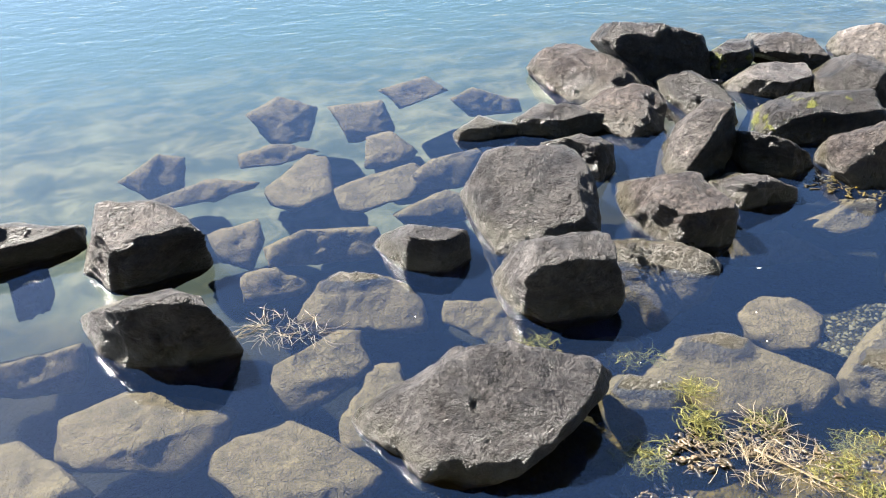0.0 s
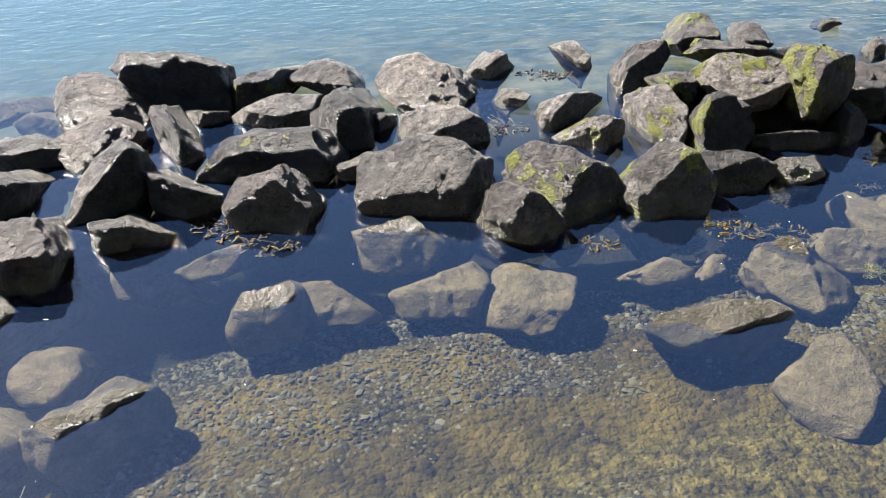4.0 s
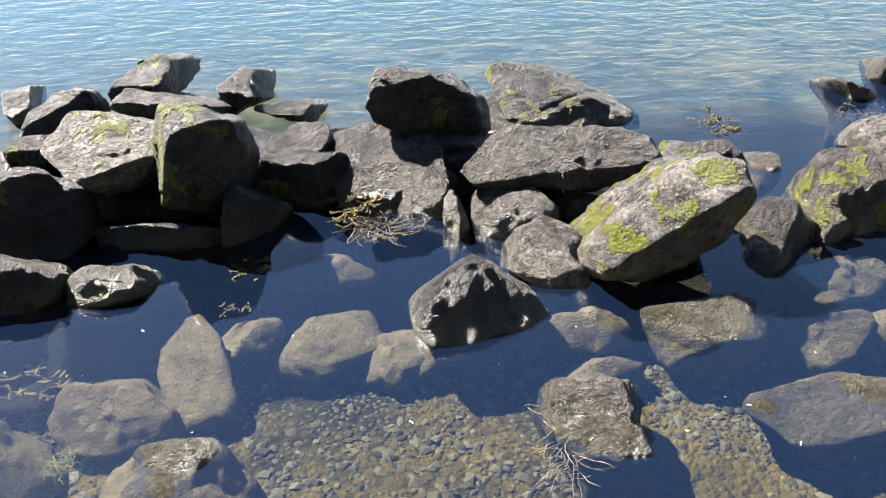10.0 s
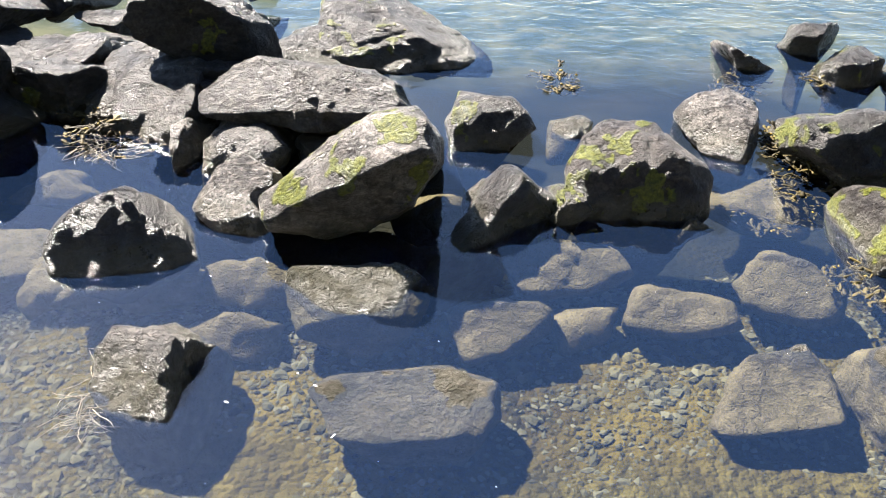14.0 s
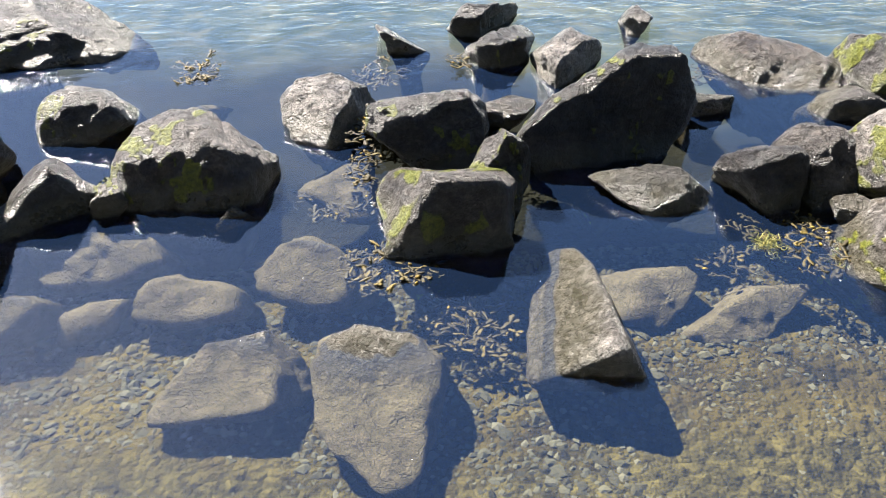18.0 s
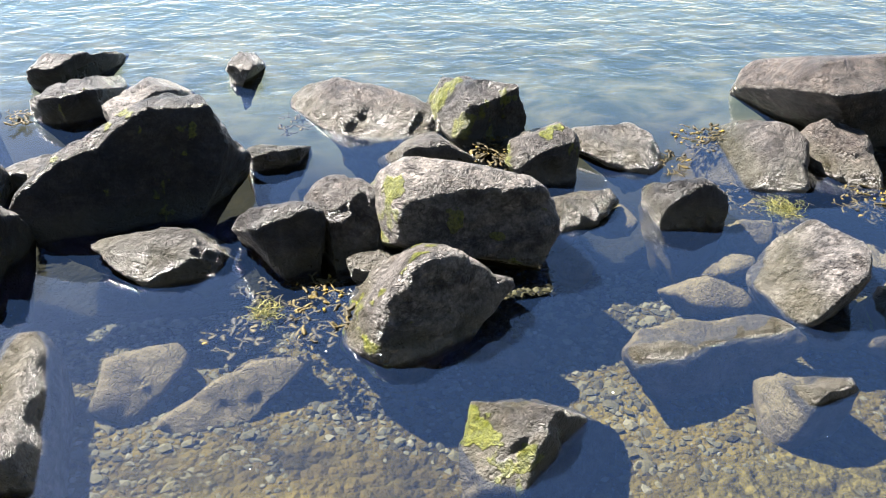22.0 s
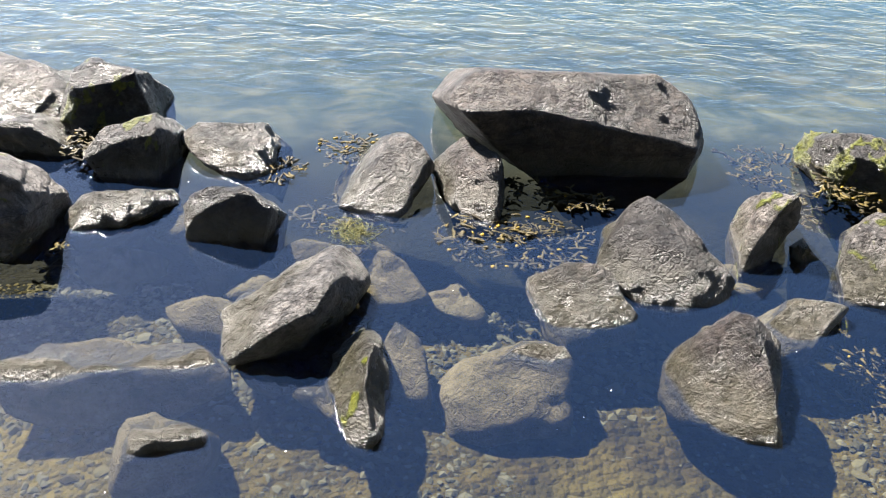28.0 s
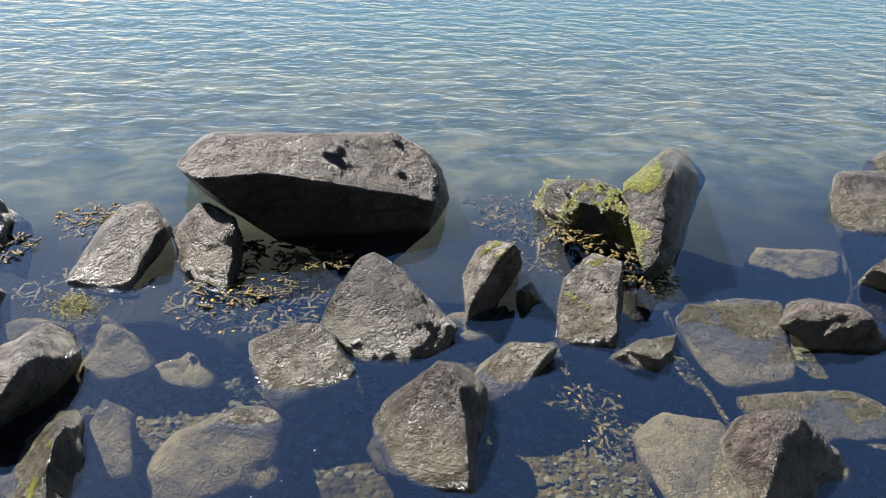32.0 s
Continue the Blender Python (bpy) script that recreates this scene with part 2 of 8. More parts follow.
def water_material():
    m = Nodes("clear_sea_water")
    pos, xyz = m.where()
    m.tree.nodes.remove(m.bsdf)
    sea = m.span(m.math("ADD", xyz[1], m.math("MULTIPLY", xyz[0], 0.11)), 3.3, 6.0)
    east = m.math("MULTIPLY", m.span(xyz[0], 2.0, 10.0), m.span(xyz[1], 2.7, 3.4))
    squeeze = m.put("Mapping", {"Vector": pos, "Scale": (0.62, 1.2, 1.0), "Rotation": (0.0, 0.0, 0.28)}).outputs[0]
    ripples = m.math("ADD", m.math("ADD", m.noise(squeeze, 8.0, 3.0, 0.55, 0.7), m.math("MULTIPLY", m.noise(squeeze, 13.0, 2.0, 0.5, 0.3), 0.4)), m.math("MULTIPLY", m.noise(squeeze, 2.2, 2.0, 0.5, 0.3), 0.5))
    calm = m.noise(pos, 2.2, 2.0, 0.5)
    amp = m.math("ADD", m.math("MULTIPLY", sea, m.span(xyz[0], -2.0, 9.0, 0.2, 0.3)), m.math("MULTIPLY", east, 0.22))
    amp = m.math("MULTIPLY", amp, m.span(xyz[1], 4.0, 9.0, 1.0, 0.3))
    h = m.math("ADD", m.math("MULTIPLY", ripples, amp), m.math("MULTIPLY", calm, 0.05))
    nrm = m.bump(h, 1.0, 0.05)
    fres = m.put("Fresnel", {"IOR": 1.5, "Normal": nrm}).outputs[0]
    gloss = m.put("BsdfGlossy", {"Color": (1, 1, 1, 1), "Roughness": m.span(xyz[1], 2.6, 6.0, 0.02, 0.06), "Normal": nrm}).outputs[0]
    clear = m.put("BsdfTransparent", {"Color": (0.74, 0.76, 0.70, 1)}).outputs[0]
    # Thin blue diffuse veil: haze of scattered light painted over the clear water.
    blue_veil = m.put("BsdfDiffuse", {"Color": (0.08, 0.17, 0.43, 1)}).outputs[0]
    body = m.put("MixShader", {0: 0.0165, 1: clear, 2: blue_veil}).outputs[0]
    mixed = m.put("MixShader", {0: fres, 1: body, 2: gloss}).outputs[0]
    m.tree.links.new(mixed, m.out.inputs["Surface"])
    return m.mat


MAT_LINE = 1.2   # where the algae mat of the shore gives way to gravel, metres


def bed_material():
    m = Nodes("silty_gravel")
    pos, xyz = m.where()
    cell = m.voronoi(pos, 34.0)
    cell2 = m.voronoi(pos, 75.0)
    hue = m.put("SeparateColor", {"Color": cell.outputs["Color"]}).outputs[0]
    col = m.ramp(hue, (0.0, (0.007, 0.006, 0.002)), (0.5, (0.012, 0.0095, 0.003)), (1.0, (0.021, 0.016, 0.005)))
    col = m.mix(m.ramp(m.noise(pos, 3.0, 4.0, 0.6), (0.4, 0.0), (0.65, 0.85)), col, (0.045, 0.035, 0.008))
    col = m.mix(m.ramp(cell.outputs["Distance"], (0.6, 0.0), (0.95, 0.35)), col, (0.03, 0.026, 0.01))
    # Dark silt under the ridge, blackened further for the shade between boulders.
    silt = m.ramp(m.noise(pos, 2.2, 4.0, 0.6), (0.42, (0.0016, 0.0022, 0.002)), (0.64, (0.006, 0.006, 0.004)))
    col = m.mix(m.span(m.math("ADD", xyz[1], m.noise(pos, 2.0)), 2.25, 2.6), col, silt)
    # Pale bed starts sooner at low x, partly painting in a bright haze.
    near = m.math("ADD", m.span(xyz[0], 1.0, 2.6, 1.1, 0.0), m.span(xyz[0], 8.5, 10.0, 0.0, 0.9))
    far = m.span(m.math("ADD", m.math("ADD", xyz[1], near), m.math("MULTIPLY", m.noise(pos, 1.5), 0.8)), 4.3, 5.6)
    blotch = m.ramp(m.noise(pos, 1.9, 5.0, 0.65, 0.5), (0.4, (0.012, 0.018, 0.017)), (0.54, (0.022, 0.028, 0.023)), (0.68, (0.046, 0.05, 0.036)))
    patch = m.noise(pos, 3.4, 6.0, 0.62, 0.6)
    blotch = m.mix(m.ramp(patch, (0.48, 0.0), (0.66, 0.7)), blotch, (0.052, 0.053, 0.037))
    blotch = m.mix(m.ramp(patch, (0.3, 0.75), (0.45, 0.0)), blotch, (0.008, 0.013, 0.013))
    col = m.mix(far, col, blotch)
    # Seaward bed is painted blue-green, standing in for light lost in deeper water.
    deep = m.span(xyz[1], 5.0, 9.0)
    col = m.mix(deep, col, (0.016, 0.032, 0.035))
    mat = m.ramp(m.noise(pos, 16.0, 6.0, 0.72, 0.6), (0.34, (0.006, 0.005, 0.002)), (0.5, (0.026, 0.022, 0.007)), (0.66, (0.055, 0.046, 0.014)))
    col = m.mix(m.span(m.math("ADD", xyz[1], m.math("MULTIPLY", m.math("SUBTRACT", m.noise(pos, 1.7, 5.0, 0.6), 0.5), 0.5)), MAT_LINE + 0.1, MAT_LINE - 0.08), col, mat)
    # Added bank out of view, kept dark so it bounces little light.
    unseen_bank = m.ramp(m.noise(pos, 3.0, 6.0, 0.7), (0.35, (0.008, 0.012, 0.005)), (0.65, (0.022, 0.026, 0.01)))
    col = m.mix(m.span(xyz[1], -1.0, -1.8), col, unseen_bank)
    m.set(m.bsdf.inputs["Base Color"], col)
    m.bsdf.inputs["Roughness"].default_value = 0.95
    m.bsdf.inputs["Specular IOR Level"].default_value = 0.04
    h = m.math("SUBTRACT", m.math("ADD", 1.0, m.math("MULTIPLY", m.noise(pos, 24.0, 5.0, 0.7), 1.2)), m.math("ADD", cell.outputs["Distance"], m.math("MULTIPLY", cell2.outputs["Distance"], 0.4)))
    m.set(m.bsdf.inputs["Normal"], m.bump(h, m.span(xyz[1], 2.2, 3.4, 0.8, 0.1), 0.02))
    return m.mat


def pebble_material():
    m = Nodes("beach_pebble")
    pos, _ = m.where()
    geo = m.put("NewGeometry")
    pick = m.math("FRACT", m.math("ADD", geo.outputs["Random Per Island"], m.put("ObjectInfo").outputs["Random"]))
    col = m.ramp(pick, (0.0, (0.006, 0.006, 0.0042)), (0.35, (0.024, 0.0237, 0.0155)), (0.9, (0.044, 0.043, 0.029)), (1.0, (0.06, 0.058, 0.042)))
    col = m.mix(m.ramp(m.noise(pos, 2.6, 4.0, 0.6), (0.5, 0.0), (0.66, 0.5)), col, (0.046, 0.037, 0.01))
    col = m.mix(m.ramp(m.noise(pos, 120.0, 3.0, 0.6), (0.45, 0.0), (0.7, 0.3)), col, (0.06, 0.05, 0.024))
    m.set(m.bsdf.inputs["Base Color"], col)
    m.bsdf.inputs["Roughness"].default_value = 0.9
    m.bsdf.inputs["Specular IOR Level"].default_value = 0.04
    m.set(m.bsdf.inputs["Normal"], m.bump(m.noise(pos, 150.0, 3.0, 0.6), 0.5, 0.008))
    return m.mat


WATER, BED, PEBBLE = water_material(), bed_material(), pebble_material()


def weed_material(name, a, b, c, rough=0.6, shine=0.12):
    """Fronds that vary from one to the next and fade towards c in blotches."""
    m = Nodes(name)
    pos, _ = m.where()
    col = m.ramp(m.put("ObjectInfo").outputs["Random"], (0.0, a), (0.55, b), (1.0, c))
    col = m.mix(m.ramp(m.noise(pos, 45.0, 3.0), (0.45, 0.0), (0.7, 0.6)), col, a)
    m.set(m.bsdf.inputs["Base Color"], col)
    m.bsdf.inputs["Roughness"].default_value = rough
    m.bsdf.inputs["Specular IOR Level"].default_value = shine
    m.set(m.bsdf.inputs["Normal"], m.bump(m.noise(pos, 120.0, 2.0), 0.4, 0.01))
    return m.mat


WEED = {
    "wrack": weed_material("bladder_wrack", (0.01, 0.008, 0.003), (0.026, 0.02, 0.006), (0.06, 0.044, 0.009)),
    "bladder": weed_material("wrack_bladder", (0.05, 0.034, 0.004), (0.1, 0.07, 0.006), (0.17, 0.11, 0.008)),
    "green": weed_material("green_weed", (0.028, 0.033, 0.007), (0.07, 0.068, 0.016), (0.14, 0.125, 0.036)),
    "straw": weed_material("dry_straw", (0.0532, 0.038, 0.019), (0.114, 0.0874, 0.0456), (0.1976, 0.1672, 0.0988), 0.5, 0.4),
    "litter": weed_material("leaf_litter", (0.012, 0.009, 0.004), (0.04, 0.03, 0.014), (0.1, 0.07, 0.038), 0.42, 0.45),
}


# ---- building tools ----
def lattice(p, seed):
    """Hashed values in 0..1 at whole-numbered places."""
    k = (p[..., 0] * 374761393 + p[..., 1] * 668265263 + p[..., 2] * 2147483647 + seed * 144269504) & 0xFFFFFFFF
    k = ((k ^ (k >> 13)) * 1274126177) & 0xFFFFFFFF
    return ((k ^ (k >> 16)) & 0xFFFF) / 65535.0


def value_noise(p, seed=0):
    """Smooth noise in -1..1 at rows of places."""
    base = np.floor(p).astype(np.int64)
    f = p - base
    f = f * f * f * (f * (f * 6 - 15) + 10)
    total = 0.0
    for dx in (0, 1):
        for dy in (0, 1):
            for dz in (0, 1):
                w = (f[:, 0] if dx else 1 - f[:, 0]) * (f[:, 1] if dy else 1 - f[:, 1]) * (f[:, 2] if dz else 1 - f[:, 2])
                total = total + w * lattice(base + (dx, dy, dz), seed)
    return total * 2 - 1


def fractal(p, seed=0, octaves=4, gain=0.5):
    total, amp = 0.0, 1.0
    for o in range(octaves):
        total = total + amp * value_noise(p * 2.03**o + 17.3 * o, seed + o)
        amp *= gain
    return total


def ball(level):
    """Unit directions and triangles of a subdivided icosahedron."""
    bm = bmesh.new()
    bmesh.ops.create_icosphere(bm, subdivisions=level, radius=1)
    v = np.array([tuple(q.co.normalized()) for q in bm.verts])
    f = np.array([[q.index for q in t.verts] for t in bm.faces])
    bm.free()
    return v, f


BALLS = {n: ball(n) for n in (1, 4, 5, 6)}


def mesh_of(name, verts, faces, mat, smooth=True):
    me = bpy.data.meshes.new(name)
    me.from_pydata(np.asarray(verts).tolist(), [], np.asarray(faces).tolist() if not isinstance(faces, list) else faces)
    me.materials.append(mat)
    if smooth:
        me.polygons.foreach_set("use_smooth", [True] * len(me.polygons))
    me.update()
    return me


def part(name, me, parent, label=""):
    ob = new(name, me)
    ob.parent = parent
    return tagged(ob, label) if label else ob


def way(az, el):
    a, e = np.radians(az), np.radians(el)
    return np.stack([np.cos(a) * np.cos(e), np.sin(a) * np.cos(e), np.sin(e)], -1)


def facets(p, seed, scale):
    """Noise in -1..1 that runs straight from joint to joint, so that flat breaks meet in edges along three crossing directions."""
    rng = np.random.RandomState(seed)
    turned, _ = np.linalg.qr(rng.normal(size=(3, 3)))
    q = p @ turned * scale + rng.uniform(0, 50, 3)
    q = q + 0.25 * np.stack([value_noise(q * 0.9 + 7 * k, seed + k) for k in (1, 2, 3)], -1)
    base = np.floor(q).astype(np.int64)
    f = np.clip((q - base) * 1.25 - 0.125, 0, 1)
    total = 0.0
    for dx in (0, 1):
        for dy in (0, 1):
            for dz in (0, 1):
                w = (f[:, 0] if dx else 1 - f[:, 0]) * (f[:, 1] if dy else 1 - f[:, 1]) * (f[:, 2] if dz else 1 - f[:, 2])
                total = total + w * lattice(base + (dx, dy, dz), seed)
    return total * 2 - 1


def stone_shape(cuts, seed, level, strata, round_off=150.0, rough=1.0):
    """A boulder chiselled by flat breaks (azimuth, elevation, distance from the middle), worn round, layered and pitted."""
    rng = np.random.RandomState(seed)
    cuts = np.array(cuts, float)
    n, d = way(cuts[:, 0], cuts[:, 1]), cuts[:, 2]

    def reach(u, p):
        q = np.maximum(u @ n.T, 0) / d
        return (q**p).sum(1) ** (-1 / p)

    u, faces = BALLS[level]
    spread = np.abs(u * reach(u, 8.0)[:, None]).max(0)
    u = u * spread
    u = u / np.linalg.norm(u, axis=1)[:, None]
    # a few smaller breaks of its own
    flat = u * reach(u, 30.0)[:, None]
    some = rng.normal(size=(24, 3))
    some /= np.linalg.norm(some, axis=1)[:, None]
    far = (flat @ some.T).max(0) * np.r_[rng.uniform(0.92, 0.98, 10), rng.uniform(0.965, 0.998, 14)]
    n, d = np.r_[n, some], np.r_[d, far]
    r = reach(u, round_off)
    p = u * r[:, None] * 1.02
    size = float(np.cbrt(np.prod(spread)))
    q = p + rng.uniform(0, 90, 3)
    low = fractal(q * (1.5 / size), seed, 3)
    bed = way(*strata[:2])
    t = (p @ bed) * strata[2] + 0.5 * fractal(q * (1.2 / size), seed + 9, 2)
    layer = np.abs((t - np.floor(t)) - 0.5) * 2
    layer = np.clip(layer * 2.2, 0, 1) - 0.7
    mid = fractal(q * 11.0, seed + 3, 3, 0.6)
    crack = np.clip(1 - np.abs(fractal(q * 3.6, seed + 5, 3, 0.6)) * 7.0, 0, 1) ** 1.5
    step = fractal(q * 4.0 + bed * (t * 0.4)[:, None], seed + 11, 2) * 2.2
    chip = (np.floor(step) + np.clip((step - np.floor(step)) * 5, 0, 1)) / 2.2
    pit = value_noise(q * 38.0, seed + 7)
    broken = 0.018 * facets(p, seed + 1, 7.0) + 0.009 * facets(p, seed + 2, 17.0) + 0.0045 * facets(p, seed + 4, 38.0)
    off = rough * (0.03 * size * low + 1.2 * strata[3] * layer + 0.004 * mid - 0.003 * crack + 0.005 * chip + 0.002 * pit + broken)
    return p + u * off[:, None], faces, size


def boulder(label, tone, at, cuts, seed, strata=(70, 60, 9.0, 0.006), moss=0, level=5, round_off=150.0, rough=1.0, undercut=0.0, group="boulders of the breakwater"):
    sunk = tone.startswith("sunk")
    verts, faces, size = stone_shape(cuts, seed, level if sunk else level + 1, strata, round_off, rough)
    if undercut:
        depth = np.clip(-0.01 - verts[:, 2] - at[2], 0, None)
        verts = verts * np.stack([np.clip(1 - undercut * depth, 0.55 if undercut < 4 else 0.25, 1)] * 2 + [np.ones(len(verts))], -1)
    ob = new("boulder", mesh_of("boulder", verts, faces, ROCK[tone]))
    ob.location = at
    tagged(ob, label, "boulder", group)
    if moss:
        moss_on(ob, verts, faces, at, seed, moss)
    return ob


def moss_on(ob, verts, faces, at, seed, amount):
    """Green algae cushions on the top and the upper edges of a boulder, as a mesh of its own over the stone."""
    a, b, c = verts[faces[:, 0]], verts[faces[:, 1]], verts[faces[:, 2]]
    nrm = np.cross(b - a, c - a)
    vn = np.zeros_like(verts)
    for k in range(3):
        np.add.at(vn, faces[:, k], nrm)
    vn /= np.linalg.norm(vn, axis=1)[:, None] + 1e-12
    z = verts[:, 2] + at[2]
    patch = fractal((verts + np.array(at)) * 11.0, seed + 21, 4, 0.7) * 1.0
    side = vn @ way(-170.0, 10.0)
    up = vn[:, 2]
    level = {1: -0.85, 2: -0.5, 3: -0.2}[amount]
    score = patch - 0.15 * np.clip(up, -0.2, 0.75) + 0.75 * side + level - 0.5 * (z < 0.02)
    cover = ob.data.attributes.new("moss", "FLOAT", "POINT")
    cover.data.foreach_set("value", np.clip(score * 0.9 + 0.42, 0, 1))
    score = score - 0.5
    keep = (score[faces] > 0).all(1)
    if amount == 1 or keep.sum() < 40:
        return
    used = np.unique(faces[keep])
    index = -np.ones(len(verts), int)
    index[used] = np.arange(len(used))
    lift = np.clip(score[used], 0, 0.3) * 0.045 - 0.006
    fuzz = np.random.RandomState(seed).normal(0, 0.0045, len(used)) * np.clip(score[used] * 8, 0, 1)
    shell = verts[used] + vn[used] * (lift + np.abs(fuzz))[:, None]
    tagged(part("moss", mesh_of("moss", shell, index[faces[keep]], MOSS), ob, "bright green algae cushion"), kind="stuff")


# ---- sea, bed and sky line ----
def bed_height(x, y):
    """Depth of the bed: a beach that slopes into the water and drops away to sea. The high bank behind it is unseen,
    added to block skylight.
    """
    base = np.interp(y, [-30, -14, -6, -1.7, -1.1, -0.3, 0.5, 1.5, 1.9, 2.4, 4.0, 8.0, 25.0, 60.0], [26.0, 19.0, 6.5, 0.5, 0.25, 0.1, -0.10, -0.15, -0.2, -0.4, -0.55, -1.0, -2.6, -4.0])
    dip = np.interp(x, [-4, 1.2, 2.6, 20], [0.1, 0.1, 0.0, 0.0]) * np.interp(y, [0.6, 1.4], [0.0, 1.0])
    return base - dip


def grid_mesh(name, xs, ys, zfun, mat):
    gx, gy = np.meshgrid(xs, ys)
    v = np.stack([gx.ravel(), gy.ravel(), zfun(gx.ravel(), gy.ravel())], -1)
    w = len(xs)
    i = np.arange(len(v)).reshape(len(ys), w)
    f = np.stack([i[:-1, :-1].ravel(), i[:-1, 1:].ravel(), i[1:, 1:].ravel(), i[1:, :-1].ravel()], -1)
    return mesh_of(name, v, f, mat)


def bed_full(x, y):
    p = np.stack([x, y, 0 * x], -1)
    near = np.clip((9 - np.abs(y)) / 6, 0, 1)
    return bed_height(x, y) + near * (0.02 * fractal(p * 1.3, 3, 3) + 0.006 * fractal(p * 6.0, 4, 2))


xs = np.unique(np.r_[-2500, -600, -150, -40, -12, np.arange(-6, 20.01, 0.1), 30, 60, 150, 600, 2500])
ys = np.unique(np.r_[-300, -60, -30, -20, -14, -10, -8, -6.5, -5, -4, -3, np.arange(-2.4, 8.01, 0.1), 9, 11, 14, 19, 27, 40, 60, 150, 600, 2500])
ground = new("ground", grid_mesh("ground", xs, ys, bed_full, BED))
tagged(ground, "silty gravel seabed under shallow clear water", "seabed", kind="structure")
wx = np.array([-2500, -600, -100, -20, 0, 8, 16, 40, 100, 600, 2500.0])
wy = np.array([-0.8, 0, 1, 2, 4, 8, 20, 60, 200, 800, 2500.0])
water = new("water", grid_mesh("water", wx, wy, lambda x, y: 0 * x, WATER))
water.visible_shadow = False
tagged(water, "clear shallow sea water with small ripples", "water", kind="structure")


# ---- boulders ----
boulder("large dry-topped dark grey boulder in the water", "dark", (-0.833, 3.221, -0.034), [(73, 58, 0.091), (58, 53, 0.123), (9, -3, 0.22), (-14, -35, 0.223), (-71, 7, 0.292), (-97, 7, 0.291), (-170, 17, 0.3), (-75, 2, 0.175), (-75, 57, 0.195), (105, 14, 0.665), (0, -90, 0.286)], 18, (306, 74, 10, 0.007), undercut=6)
boulder("large dry-topped grey-brown boulder in the water", "brown", (-0.356, 2.941, 0.056), [(79, 61, 0.199), (34, 42, 0.195), (19, 26, 0.226), (-1, -4, 0.281), (-64, 7, 0.26), (-103, 7, 0.186), (-145, 7, 0.187), (-168, 7, 0.222), (168, 34, 0.206), (176, 23, 0.184), (-83, 2, 0.152), (-83, 68, 0.169), (97, 14, 0.616), (0, -90, 0.376), (132, 61, 0.237), (62, 54, 0.146), (43, 42, 0.155), (24, 19, 0.17), (1, -16, 0.27), (-170, 17, 0.24), (174, 39, 0.252)], 755, (215, 55, 12, 0.004), undercut=6)
boulder("large dry-topped dark grey boulder in the water", "dark", (-0.312, 2.4, 0.052), [(131, 52, 0.172), (91, 56, 0.142), (52, 47, 0.153), (26, 28, 0.161), (23, 25, 0.169), (-44, 7, 0.237), (-94, 7, 0.122), (-107, 7, 0.099), (-138, 7, 0.129), (-159, 7, 0.166), (-169, 2, 0.214), (-83, 2, 0.141), (97, 82, 0.176), (97, 14, 0.604), (0, -90, 0.372), (100, 57, 0.123), (52, 42, 0.136), (26, 16, 0.155), (-170, 17, 0.192)], 851, (167, 43, 10, 0.005), undercut=2.5)
boulder("grey-brown boulder half sunk in clear water", "sunk brown", (0.348, 3.004, -0.105), [(117, 54, 0.098), (77, 58, 0.062), (2, 19, 0.207), (-23, -18, 0.208), (-98, -56, 0.073), (-114, -54, 0.118), (177, 2, 0.259), (-97, 35, 0.09), (-97, 24, 0.101), (83, 14, 0.615), (0, -90, 0.135)], 451, (127, 63, 9, 0.005), rough=0.95)
boulder("large silt-filmed grey-brown boulder under water", "sunk brown", (-0.079, 3.699, -0.165), [(109, 61, 0.051), (67, 60, 0.055), (-32, -43, 0.111), (-81, -61, 0.025), (-130, -52, 0.129), (-89, 48, 0.105), (-89, 53, 0.096), (91, 14, 0.653), (0, -90, 0.105)], 767, (299, 31, 10, 0.006), rough=0.95)
boulder("silt-filmed grey-brown boulder under water", "sunk brown", (0.313, 3.637, -0.176), [(140, 48, 0.099), (56, 60, 0.156), (-5, 4, 0.146), (-65, -56, 0.093), (-124, -56, 0.108), (-175, -13, 0.158), (-95, 48, 0.103), (-95, 80, 0.025), (85, 14, 0.704), (0, -90, 0.144)], 228, (156, 44, 10, 0.007), level=4, rough=0.95)
boulder("silt-filmed grey-brown boulder under water", "sunk brown", (0.646, 3.461, -0.135), [(109, 58, 0.057), (15, 42, 0.196), (-26, -21, 0.164), (-81, -58, 0.078), (-175, -21, 0.173), (170, 5, 0.208), (-101, 48, 0.085), (-101, 74, 0.025), (79, 14, 0.688), (0, -90, 0.165)], 400, (40, 60, 7, 0.004), rough=0.95)
boulder("silt-filmed grey-brown boulder under water", "sunk brown", (0.8, 3.894, -0.172), [(103, 62, 0.085), (16, 44, 0.077), (-40, -41, 0.103), (-100, -62, 0.084), (168, 4, 0.113), (-102, 48, 0.038), (-102, 65, 0.025), (78, 14, 0.591), (0, -90, 0.148)], 307, (199, 51, 12, 0.006), level=4, rough=0.95)
boulder("silt-filmed grey-brown boulder under water", "sunk brown", (-0.01, 3.216, -0.15), [(107, 58, 0.061), (4, 9, 0.101), (-22, -29, 0.095), (-125, -51, 0.103), (-171, -11, 0.103), (-90, 48, 0.046), (-90, 69, 0.025), (90, 14, 0.63), (0, -90, 0.17)], 980, (260, 40, 6, 0.004), level=4, rough=0.95)
